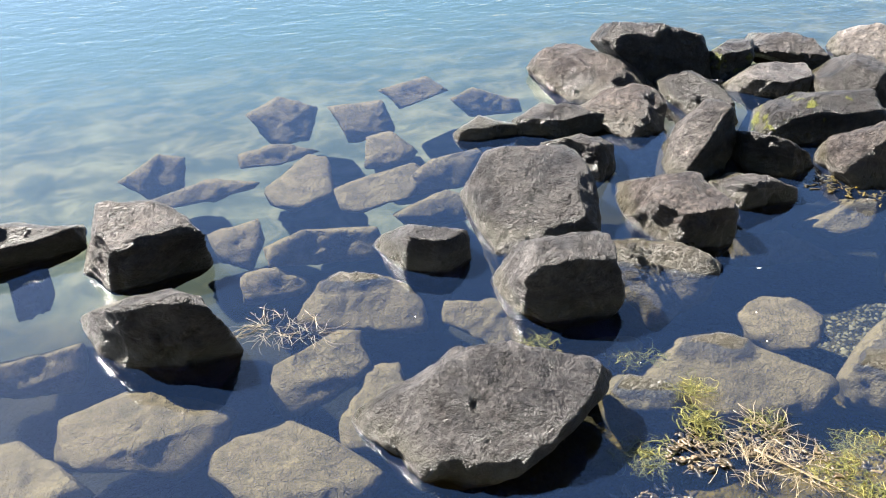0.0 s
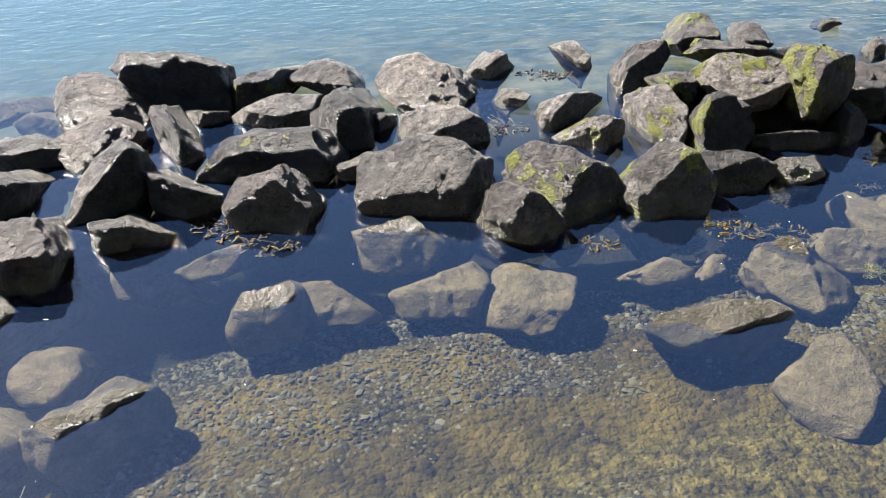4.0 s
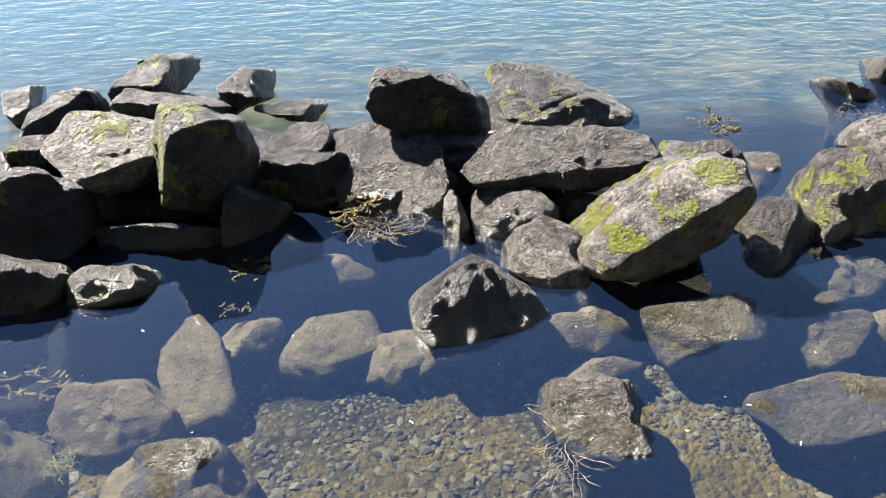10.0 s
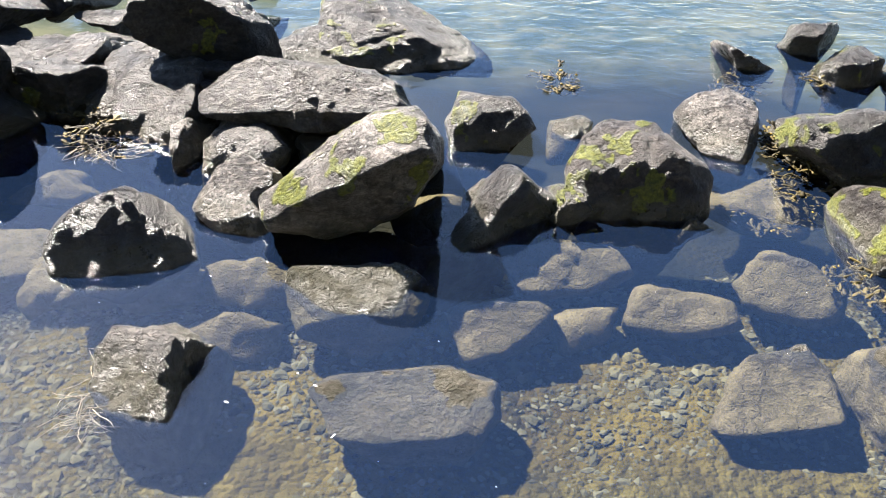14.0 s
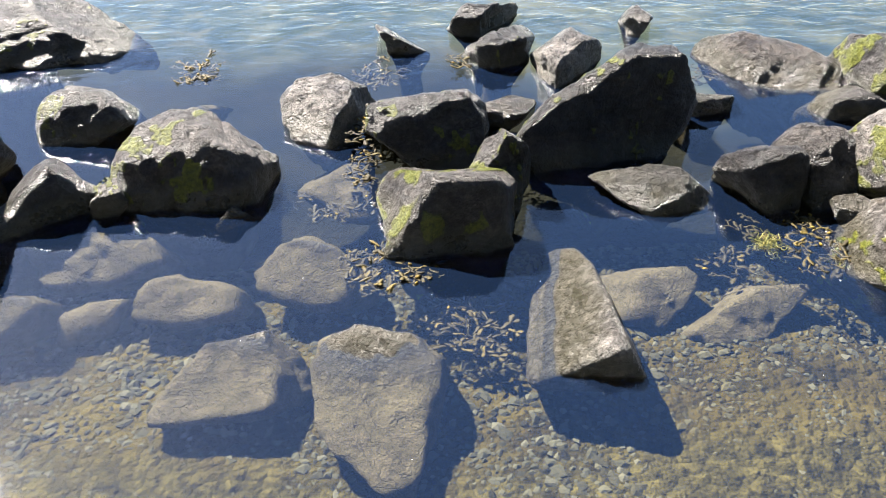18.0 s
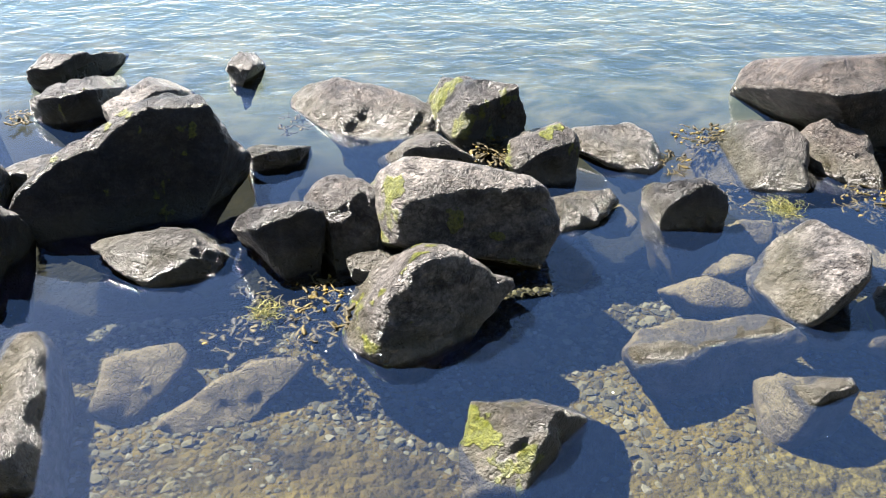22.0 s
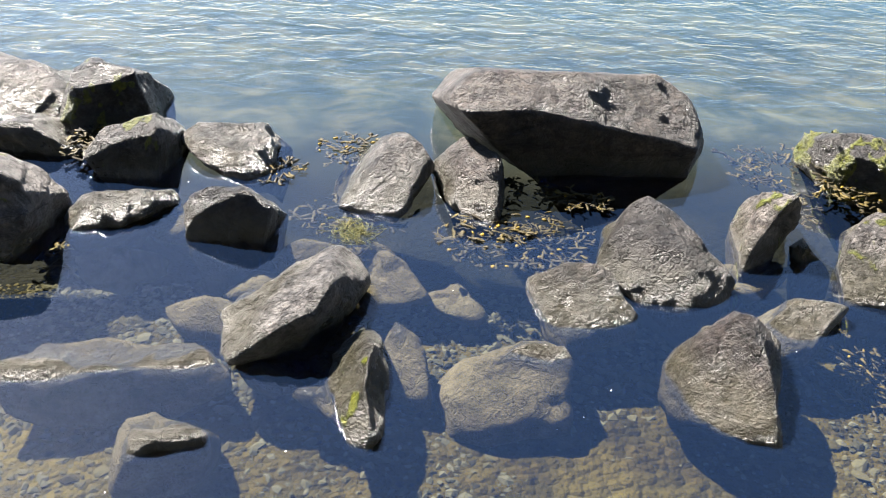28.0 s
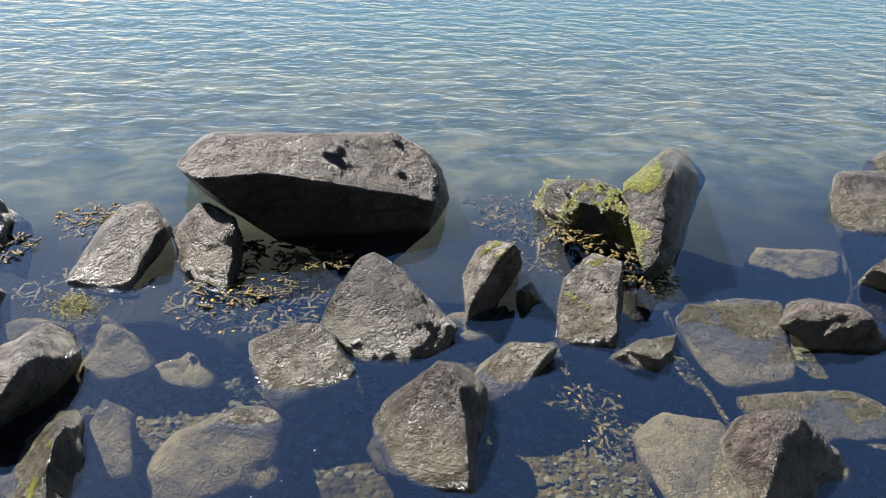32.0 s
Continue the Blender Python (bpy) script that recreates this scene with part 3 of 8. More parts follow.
boulder("silt-filmed grey-brown boulder under water", "sunk brown", (0.117, 2.849, -0.172), [(91, 56, 0.081), (42, 46, 0.067), (-4, 1, 0.117), (-88, -54, 0.038), (-115, -51, 0.088), (-176, -5, 0.138), (-92, 48, 0.027), (-92, 1, 0.039), (88, 14, 0.573), (0, -90, 0.148)], 723, (111, 59, 8, 0.007), level=4, rough=0.95)
boulder("silt-filmed grey-brown boulder under water", "sunk brown", (0.398, 2.585, -0.122), [(-95, 62, 0.107), (179, 25, 0.205), (109, 58, 0.142), (63, 50, 0.106), (27, 22, 0.143), (-4, -20, 0.193), (-106, -50, 0.106), (-127, -40, 0.131), (104, 14, 0.107), (0, -90, 0.178)], 744, (168, 32, 8, 0.008), rough=0.95)
boulder("silt-filmed grey-brown boulder under water", "sunk brown", (0.18, 2.226, -0.092), [(118, 46, 0.088), (73, 51, 0.134), (-1, 9, 0.164), (-62, -42, 0.101), (-69, -44, 0.102), (-164, -17, 0.185), (166, 15, 0.15), (-95, 48, 0.04), (-95, 74, 0.025), (85, 14, 0.616), (0, -90, 0.178)], 189, (153, 77, 6, 0.008), level=4, rough=0.95)
boulder("large silt-filmed grey-brown boulder under water", "sunk brown", (-0.392, 2.109, -0.095), [(111, 50, 0.131), (73, 47, 0.122), (58, 42, 0.124), (-25, -27, 0.23), (-56, -42, 0.164), (-110, -41, 0.122), (-133, -29, 0.175), (-179, 17, 0.228), (-79, 48, 0.064), (-79, 86, 0.025), (101, 14, 0.655), (0, -90, 0.175)], 325, (145, 45, 9, 0.004), rough=0.95)
boulder("large silt-filmed grey-brown boulder under water", "sunk brown", (0.039, 1.84, -0.114), [(105, 45, 0.137), (39, 34, 0.111), (32, 31, 0.145), (-30, -18, 0.237), (-107, -40, 0.097), (-149, -22, 0.175), (159, 24, 0.229), (-91, 48, 0.089), (-91, 85, 0.03), (89, 14, 0.678), (0, -90, 0.156)], 770, (50, 70, 6, 0.004), rough=0.95)
boulder("silt-filmed grey-brown boulder under water", "sunk brown", (-0.804, 2.723, -0.259), [(97, 54, 0.057), (86, 53, 0.08), (18, 7, 0.181), (-8, -25, 0.176), (-99, -49, 0.093), (-116, -43, 0.097), (-172, 16, 0.179), (-74, 48, 0.089), (-74, 14, 0.111), (106, 14, 0.656), (0, -90, 0.111)], 396, (252, 68, 10, 0.005), rough=0.95)
boulder("silt-filmed grey-brown boulder under water", "sunk brown", (-0.718, 2.044, -0.147), [(95, 49, 0.127), (57, 36, 0.101), (39, 22, 0.071), (32, 16, 0.093), (-81, -45, 0.098), (-119, -33, 0.122), (-172, 16, 0.139), (-71, 48, 0.106), (109, 84, 0.025), (109, 14, 0.674), (0, -90, 0.123)], 244, (28, 72, 12, 0.008), rough=0.95)
boulder("silt-filmed grey-brown boulder under water", "sunk brown", (0.325, 2.025, -0.139), [(147, 25, 0.086), (94, 48, 0.139), (3, 16, 0.133), (-43, -27, 0.118), (-117, -42, 0.122), (176, -2, 0.113), (-99, 48, 0.097), (-99, 85, 0.035), (81, 14, 0.667), (0, -90, 0.131)], 944, (8, 52, 12, 0.008), level=4, rough=0.95)
boulder("silt-filmed grey-brown boulder under water", "sunk brown", (0.866, 2.368, -0.142), [(73, 53, 0.073), (37, 48, 0.061), (18, 40, 0.087), (-63, -37, 0.175), (-111, -50, 0.097), (-140, -46, 0.088), (160, 6, 0.211), (-110, 48, 0.073), (-110, 57, 0.061), (70, 14, 0.621), (0, -90, 0.128)], 626, (122, 58, 9, 0.005), rough=0.95)
boulder("silt-filmed grey-brown boulder under water", "sunk brown", (1.084, 2.015, -0.1), [(139, 18, 0.122), (77, 50, 0.072), (36, 49, 0.116), (-31, 1, 0.142), (-77, -39, 0.111), (-121, -48, 0.083), (-179, -27, 0.114), (-118, 42, 0.029), (-118, 33, 0.031), (62, 14, 0.57), (0, -90, 0.17)], 560, (200, 40, 6, 0.004), level=4, rough=0.95)
boulder("grey-brown boulder half sunk in clear water", "sunk brown", (1.443, 2.345, -0.035), [(115, 43, 0.174), (73, 57, 0.126), (10, 48, 0.174), (-45, -13, 0.199), (-64, -34, 0.172), (-164, -44, 0.156), (179, -34, 0.11), (158, -10, 0.126), (-122, 42, 0.025), (-122, 32, 0.025), (58, 14, 0.59), (0, -90, 0.265)], 158, (86, 34, 10, 0.007), rough=0.95)
boulder("silt-filmed grey-brown boulder under water", "sunk brown", (1.812, 2.018, -0.113), [(111, 35, 0.113), (54, 56, 0.116), (-12, 38, 0.14), (-47, -3, 0.137), (-95, -46, 0.097), (-146, -51, 0.133), (154, -17, 0.139), (-132, 48, 0.061), (-132, 76, 0.025), (48, 14, 0.632), (0, -90, 0.157), (135, 39, 0.114), (62, 50, 0.097), (15, 27, 0.113), (-32, -24, 0.118), (-101, -48, 0.119), (-173, -13, 0.118)], 216, (72, 68, 12, 0.005), level=4, rough=0.95)
boulder("silt-filmed grey-brown boulder under water", "sunk brown", (2.187, 2.623, -0.259), [(72, 56, 0.089), (33, 47, 0.096), (-101, -54, 0.053), (-127, -51, 0.075), (-179, -14, 0.17), (-102, 48, 0.079), (-102, 3, 0.082), (78, 14, 0.663), (0, -90, 0.111)], 335, (155, 55, 12, 0.004), rough=0.95)
boulder("grey-brown boulder half sunk in clear water", "sunk brown", (2.428, 2.496, -0.043), [(129, 43, 0.115), (54, 57, 0.089), (114, 49, 0.025), (-36, -24, 0.089), (-81, -53, 0.064), (-139, -51, 0.094), (-107, 35, 0.056), (-107, 57, 0.025), (73, 14, 0.614), (0, -90, 0.177)], 932, (284, 76, 7, 0.006), rough=0.95)
boulder("large silt-filmed grey-brown boulder under water", "sunk brown", (1.520, 1.837, -0.151), [(-100, 74, 0.129), (-90, 10, 0.246), (125, 42, 0.217), (81, 50, 0.154), (40, 42, 0.129), (-22, -6, 0.282), (-62, -36, 0.191), (-97, -44, 0.136), (-117, -43, 0.129), (-152, -27, 0.259), (81, 14, 0.129), (0, -90, 0.129)], 707, (239, 31, 6, 0.006), rough=0.95)
boulder("silt-filmed grey-brown boulder under water", "sunk brown", (0.371, 4.693, -0.315), [(135, 57, 0.148), (41, 59, 0.123), (-15, -18, 0.147), (-100, -64, 0.112), (-165, -33, 0.142), (-95, 48, 0.053), (-95, 45, 0.058), (85, 14, 0.661), (0, -90, 0.155)], 478, (46, 54, 8, 0.007), rough=0.95)
boulder("silt-filmed grey-brown boulder under water", "sunk brown", (0.803, 4.519, -0.3), [(87, 66, 0.108), (-1, 22, 0.133), (-84, -63, 0.09), (-175, -26, 0.132), (-100, 48, 0.028), (-100, 17, 0.061), (80, 14, 0.634), (0, -90, 0.17)], 889, (133, 57, 6, 0.008), level=4, rough=0.95)
boulder("silt-filmed grey-brown boulder under water", "sunk brown", (-0.376, 4.148, -0.265), [(139, 56, 0.07), (65, 61, 0.101), (-2, -10, 0.146), (-70, -61, 0.105), (-142, -45, 0.103), (-85, 48, 0.047), (-85, 22, 0.077), (95, 14, 0.64), (0, -90, 0.155)], 116, (332, 28, 10, 0.005), rough=0.95)
boulder("large silt-filmed grey-brown boulder under water", "sunk brown", (0.267, 4.257, -0.325), [(102, 63, 0.069), (54, 60, 0.079), (-72, -61, 0.025), (-92, -63, 0.025), (-180, -2, 0.191), (-94, 48, 0.115), (-94, 18, 0.143), (86, 14, 0.695), (0, -90, 0.095)], 23, (131, 79, 8, 0.007), rough=0.95)
boulder("grey-brown boulder half sunk in clear water", "sunk brown", (0.968, 3.414, -0.098), [(137, 42, 0.097), (100, 60, 0.086), (3, 35, 0.176), (-33, -25, 0.128), (-87, -59, 0.064), (-178, -25, 0.164), (-106, 35, 0.025), (-106, 24, 0.039), (74, 14, 0.573), (0, -90, 0.202)], 234, (18, 62, 9, 0.008), level=4, rough=0.95)
boulder("silt-filmed grey-brown boulder under water", "sunk brown", (0.861, 3.252, -0.162), [(115, 53, 0.049), (46, 57, 0.084), (-25, -12, 0.164), (-97, -58, 0.063), (-160, -41, 0.133), (-105, 48, 0.05), (-105, 7, 0.072), (75, 14, 0.598), (0, -90, 0.138)], 927, (99, 71, 9, 0.006), level=4, rough=0.95)
boulder("silt-filmed grey-brown boulder under water", "sunk brown", (1.178, 4.766, -0.296), [(112, 63, 0.102), (16, 51, 0.125), (-64, -60, 0.029), (-166, -45, 0.109), (-104, 48, 0.034), (-104, 32, 0.056), (76, 14, 0.65), (0, -90, 0.174)], 917, (89, 61, 6, 0.006), rough=0.95)
boulder("silt-filmed grey-brown boulder under water", "sunk brown", (1.527, 4.48, -0.26), [(119, 58, 0.102), (39, 63, 0.058), (-14, 15, 0.161), (-90, -64, 0.071), (-171, -44, 0.126), (-109, 35, 0.058), (-109, 10, 0.078), (71, 14, 0.627), (0, -90, 0.16)], 483, (231, 59, 6, 0.007), rough=0.95)
boulder("large dry-topped grey boulder in the water", "grey", (0.500, 1.795, -0.019), [(-105, 59, 0.199), (-110, 5, 0.233), (-30, 30, 0.447), (-90, 79, 0.197), (-93, 33, 0.261), (-153, 55, 0.174), (139, 48, 0.188), (122, 51, 0.172), (65, 46, 0.234), (40, 34, 0.345), (-54, -44, 0.180), (-60, -45, 0.172), (-96, -43, 0.198), (-149, -12, 0.195), (-160, 1, 0.220), (105, 14, 0.172), (0, -90, 0.281)], 891, (207, 23, 8, 0.005), undercut=1.8)
boulder("silt-filmed grey-brown boulder under water", "sunk brown", (0.814, 1.889, -0.109), [(61, 46, 0.149), (20, 23, 0.138), (-40, -33, 0.095), (-88, -45, 0.11), (-159, -15, 0.203), (142, 36, 0.086), (-89, 48, 0.047), (-89, 63, 0.025), (91, 14, 0.638), (0, -90, 0.161)], 12, (84, 56, 11, 0.006), level=4, rough=0.95)
boulder("large dry dark grey boulder on other boulders", "dark", (1.157, 2.840, -0.058), [(-110, 55, 0.238), (-95, 75, 0.291), (-95, 75, 0.247), (-98, 29, 0.272), (-48, 47, 0.293), (-158, 51, 0.250), (141, 51, 0.336), (79, 62, 0.311), (10, 24, 0.309), (-9, -7, 0.235), (-179, 4, 0.235), (89, 14, 0.236), (0, -90, 0.242)], 841, (157, 33, 7, 0.005), rough=0.6, undercut=1.8)
boulder("dry-topped grey boulder in the water", "grey", (1.069, 2.301, 0.032), [(-95, 8, 0.161), (-100, 74, 0.213), (-20, 12, 0.201), (160, 32, 0.183), (86, 57, 0.155), (1, 4, 0.155), (-10, -11, 0.165), (-56, -46, 0.175), (-128, -44, 0.155), (-175, 0, 0.196), (92, 14, 0.155), (0, -90, 0.332)], 582, (294, 26, 7, 0.006), undercut=1.8)
boulder("dry-topped dark grey boulder in the water", "dark", (0.663, 2.643, 0.046), [(108, 54, 0.099), (61, 57, 0.076), (-14, 6, 0.184), (-51, 7, 0.125), (-113, 7, 0.071), (-155, 7, 0.091), (174, -6, 0.193), (-104, 2, 0.092), (-104, 90, 0.083), (76, 14, 0.546), (0, -90, 0.366), (145, 54, 0.099), (60, 52, 0.121), (14, 2, 0.14), (-153, -15, 0.132)], 515, (335, 55, 10, 0.004), level=4, undercut=2.5)
boulder("large dry-topped grey-brown boulder in the water", "brown", (1.676, 2.572, 0.079), [(102, 54, 0.156), (48, 62, 0.136), (3, 49, 0.147), (-40, -4, 0.245), (-97, 7, 0.151), (-151, 7, 0.128), (166, -24, 0.199), (-123, 2, 0.166), (-123, 81, 0.085), (57, 14, 0.627), (0, -90, 0.399), (159, 30, 0.137), (84, 60, 0.119), (18, 34, 0.148), (-12, -8, 0.2), (-169, -17, 0.157)], 511, (187, 63, 6, 0.005), undercut=2.5)
boulder("dry-topped grey boulder in the water", "grey", (2.037, 3.065, 0.022), [(-70, 10, 0.138), (-165, 53, 0.155), (157, 18, 0.127), (145, 36, 0.128), (22, 52, 0.218), (-13, 7, 0.161), (-28, -20, 0.127), (75, 14, 0.127), (0, -90, 0.372)], 575, (35, 55, 7, 0.004), level=4, undercut=1.8)
boulder("dry-topped dark grey boulder in the water", "dark", (1.509, 3.12, 0.061), [(104, 58, 0.103), (25, 58, 0.091), (-20, 15, 0.123), (-52, 7, 0.106), (-133, 7, 0.062), (170, -24, 0.136), (-116, 2, 0.096), (-116, 77, 0.111), (64, 14, 0.548), (0, -90, 0.381)], 268, (196, 24, 8, 0.007), undercut=6)
boulder("dry-topped dark grey boulder in the water", "dark", (1.204, 3.594, 0.014), [(131, 48, 0.075), (42, 62, 0.068), (-15, 13, 0.185), (-89, 7, 0.062), (-102, 7, 0.07), (172, 7, 0.144), (-109, 2, 0.088), (-109, 84, 0.053), (71, 14, 0.547), (0, -90, 0.334)], 435, (255, 35, 7, 0.004), level=4, undercut=6)
boulder("dry-topped dark grey boulder in the water", "dark", (1.579, 3.552, 0.016), [(124, 51, 0.125), (50, 65, 0.08), (-21, 13, 0.215), (-86, 7, 0.107), (-111, 7, 0.107), (167, -16, 0.207), (-114, 2, 0.108), (-114, 81, 0.081), (66, 14, 0.572), (0, -90, 0.336)], 951, (267, 23, 12, 0.005), undercut=6)
boulder("dry-topped grey-brown boulder in the water", "brown", (1.961, 3.537, -0.023), [(-110, 54, 0.160), (-95, 74, 0.147), (-98, 28, 0.187), (-48, 46, 0.156), (-158, 50, 0.200), (136, 51, 0.191), (90, 65, 0.169), (18, 48, 0.165), (-14, 1, 0.147), (-169, -34, 0.147), (79, 14, 0.147), (0, -90, 0.327)], 681, (357, 53, 8, 0.005), undercut=1.8)
boulder("large dry-topped grey-brown boulder in the water", "brown", (2.015, 4.005, -0.118), [(-112, 56, 0.271), (-97, 76, 0.256), (-100, 30, 0.271), (-50, 48, 0.268), (-160, 52, 0.336), (152, 42, 0.414), (92, 68, 0.308), (44, 64, 0.245), (4, 35, 0.232), (-174, -27, 0.232), (80, 14, 0.232), (0, -90, 0.232)], 224, (8, 52, 6, 0.008), undercut=1.8)
boulder("large dry-topped dark grey boulder in the water", "dark", (2.448, 4.051, 0.012), [(-95, 20, 0.193), (-100, 66, 0.279), (149, 41, 0.420), (69, 69, 0.216), (41, 66, 0.184), (-12, 16, 0.184), (-170, -42, 0.184), (75, 14, 0.184), (0, -90, 0.312)], 893, (281, 49, 10, 0.007), undercut=1.8)
boulder("dry-topped grey boulder with green algae patches in the water", "grey", (2.663, 3.903, 0.075), [(125, 45, 0.072), (72, 70, 0.113), (-35, 3, 0.15), (-91, 7, 0.056), (-169, 7, 0.048), (147, 0, 0.108), (-124, 2, 0.076), (-124, 77, 0.064), (56, 14, 0.522), (0, -90, 0.395)], 145, (325, 45, 11, 0.004), moss=1, level=4, undercut=6)
boulder("dry-topped dark grey boulder in the water", "dark", (2.276, 3.436, 0.095), [(123, 59, 0.136), (12, 42, 0.093), (7, 35, 0.061), (-49, 7, 0.16), (-154, 7, 0.025), (-174, -30, 0.077), (174, -8, 0.091), (-101, 2, 0.168), (-101, 84, 0.092), (79, 14, 0.655), (0, -90, 0.415)], 331, (7, 63, 8, 0.005), level=4, undercut=6)
boulder("dry-topped dark grey boulder in the water", "dark", (2.428, 3.736, 0.035), [(73, 66, 0.025), (2, 32, 0.12), (-77, 7, 0.055), (-147, 7, 0.037), (176, -15, 0.103), (-102, 2, 0.063), (-102, 82, 0.05), (78, 14, 0.542), (0, -90, 0.355)], 959, (203, 67, 6, 0.008), level=4, undercut=6)
boulder("dry-topped pale grey boulder in the water", "pale", (2.833, 3.632, 0.028), [(130, 52, 0.121), (73, 67, 0.104), (-25, -11, 0.149), (-82, 7, 0.104), (-123, 7, 0.104), (-146, 7, 0.14), (-108, 2, 0.114), (-108, 83, 0.06), (72, 14, 0.604), (0, -90, 0.348)], 598, (166, 54, 9, 0.007), undercut=6)
boulder("large dry-topped grey boulder in the water", "grey", (3.167, 3.898, 0.042), [(136, 48, 0.202), (36, 65, 0.094), (-1, 42, 0.111), (-2, 40, 0.083), (-118, 7, 0.107), (-150, -61, 0.07), (-111, 2, 0.141), (-111, 76, 0.078), (69, 14, 0.634), (0, -90, 0.362)], 660, (300, 20, 8, 0.004), undercut=6)
boulder("dry-topped dark grey boulder in the water", "dark", (3.058, 3.304, 0.091), [(129, 49, 0.136), (7, 50, 0.152), (-20, 10, 0.159), (-75, 7, 0.105), (-160, 7, 0.037), (162, -5, 0.146), (-112, 2, 0.114), (-112, 79, 0.113), (68, 14, 0.592), (0, -90, 0.411)], 951, (267, 23, 12, 0.005), level=4, undercut=6)
boulder("large dry-topped dark grey boulder with green algae patches in the water", "dark", (2.682, 3.223, -0.128), [(-105, 10, 0.222), (-108, 60, 0.315), (143, 30, 0.222), (128, 47, 0.230), (81, 64, 0.255), (-2, 43, 0.418), (-34, -11, 0.352), (66, 14, 0.222), (0, -90, 0.222)], 830, (110, 70, 10, 0.004), moss=1, undercut=1.8)
boulder("dry-topped grey-brown boulder in the water", "brown", (2.740, 2.719, -0.018), [(-105, 25, 0.149), (-170, 57, 0.209), (143, 24, 0.241), (102, 57, 0.196), (2, 44, 0.160), (-33, -7, 0.150), (-177, -38, 0.149), (64, 14, 0.149), (0, -90, 0.332)], 669, (273, 77, 10, 0.008), undercut=1.8)
boulder("dry-topped dark grey boulder in the water", "dark", (2.319, 2.897, 0.063), [(102, 61, 0.154), (39, 56, 0.044), (-1, 25, 0.123), (-73, 7, 0.097), (-129, 7, 0.065), (173, -8, 0.126), (-104, 2, 0.096), (-104, 84, 0.101), (76, 14, 0.577), (0, -90, 0.383)], 642, (354, 26, 11, 0.006), undercut=6)
boulder("dry-topped grey boulder in the water", "grey", (2.078, 2.692, 0.016), [(102, 58, 0.083), (40, 53, 0.076), (-30, 7, 0.181), (-93, 7, 0.082), (-144, 7, 0.111), (175, -5, 0.121), (-100, 2, 0.093), (-100, 86, 0.09), (80, 14, 0.582), (0, -90, 0.336)], 938, (146, 34, 6, 0.007), level=4, undercut=2.5)
boulder("large dry-topped grey boulder in the water", "grey", (3.447, 2.666, -0.154), [(-110, 10, 0.193), (-128, 58, 0.303), (147, 4, 0.373), (119, 45, 0.399), (69, 65, 0.384), (2, 55, 0.361), (-38, 3, 0.193), (172, -37, 0.193), (54, 14, 0.193), (0, -90, 0.196)], 208, (136, 24, 11, 0.007), undercut=1.8)
boulder("large dry-topped pale grey boulder in the water", "pale", (3.726, 3.803, -0.041), [(-115, 59, 0.234), (-100, 79, 0.197), (-103, 33, 0.281), (-53, 51, 0.201), (-163, 55, 0.296), (147, 15, 0.345), (106, 63, 0.255), (14, 62, 0.153), (-7, 49, 0.153), (-44, -22, 0.188), (-178, -51, 0.153), (59, 14, 0.153), (0, -90, 0.359)], 858, (66, 74, 10, 0.007), undercut=1.8)
boulder("small dry-topped dark grey boulder in the water", "dark", (3.3, 3.402, 0.039), [(47, 65, 0.036), (-10, 31, 0.054), (-57, 7, 0.037), (-158, 7, 0.025), (163, -15, 0.066), (-115, 2, 0.05), (-115, 74, 0.039), (65, 14, 0.527), (0, -90, 0.199)], 723, (111, 59, 8, 0.007), level=4, undercut=6)
boulder("large dry-topped pale grey boulder in the water", "pale", (3.572, 3.208, -0.164), [(-80, 20, 0.186), (-105, 62, 0.272), (106, 65, 0.300), (66, 61, 0.293), (31, 40, 0.271), (7, 1, 0.218), (-171, 8, 0.197), (100, 14, 0.186), (0, -90, 0.186)], 176, (32, 28, 7, 0.005), undercut=1.8)
boulder("small dry-topped grey boulder in the water", "grey", (3.114, 2.958, 0.03), [(124, 46, 0.049), (37, 61, 0.075), (-42, -27, 0.094), (-77, 7, 0.025), (-174, -44, 0.061), (-115, 2, 0.05), (-115, 84, 0.032), (65, 14, 0.528), (0, -90, 0.19)], 662, (14, 46, 10, 0.006), level=4, undercut=6)
boulder("dry-topped pale grey boulder in the water", "pale", (4.014, 3.925, 0.024), [(144, 57, 0.043), (22, 42, 0.13), (-55, 7, 0.07), (-124, 7, 0.09), (-167, 7, 0.109), (-87, 2, 0.1), (-87, 78, 0.067), (93, 14, 0.533), (0, -90, 0.344)], 369, (333, 77, 11, 0.008), level=4, undercut=6)
boulder("small dry-topped pale grey boulder in the water", "pale", (4.053, 3.519, 0.018), [(142, 55, 0.039), (36, 51, 0.042), (-30, -48, 0.041), (-120, 7, 0.06), (-174, 7, 0.077), (-88, 2, 0.089), (-88, 84, 0.033), (92, 14, 0.522), (0, -90, 0.338)], 890, (170, 70, 7, 0.004), level=4, undercut=6)
boulder("small dry-topped pale grey boulder in the water", "pale", (4.603, 3.923, 0.032), [(113, 66, 0.087), (2, 19, 0.034), (-48, 7, 0.082), (-172, -28, 0.06), (-96, 2, 0.128), (-96, 84, 0.033), (84, 14, 0.564), (0, -90, 0.192)], 601, (277, 33, 12, 0.005), level=4, undercut=6)
boulder("dry-topped pale grey boulder in the water", "pale", (4.25, 3.239, 0.041), [(148, 48, 0.08), (102, 64, 0.065), (33, 52, 0.163), (-47, -54, 0.074), (-57, 7, 0.033), (-125, 7, 0.157), (-178, -1, 0.143), (-91, 2, 0.12), (-91, 67, 0.079), (89, 14, 0.553), (0, -90, 0.361)], 854, (278, 22, 6, 0.008), undercut=6)
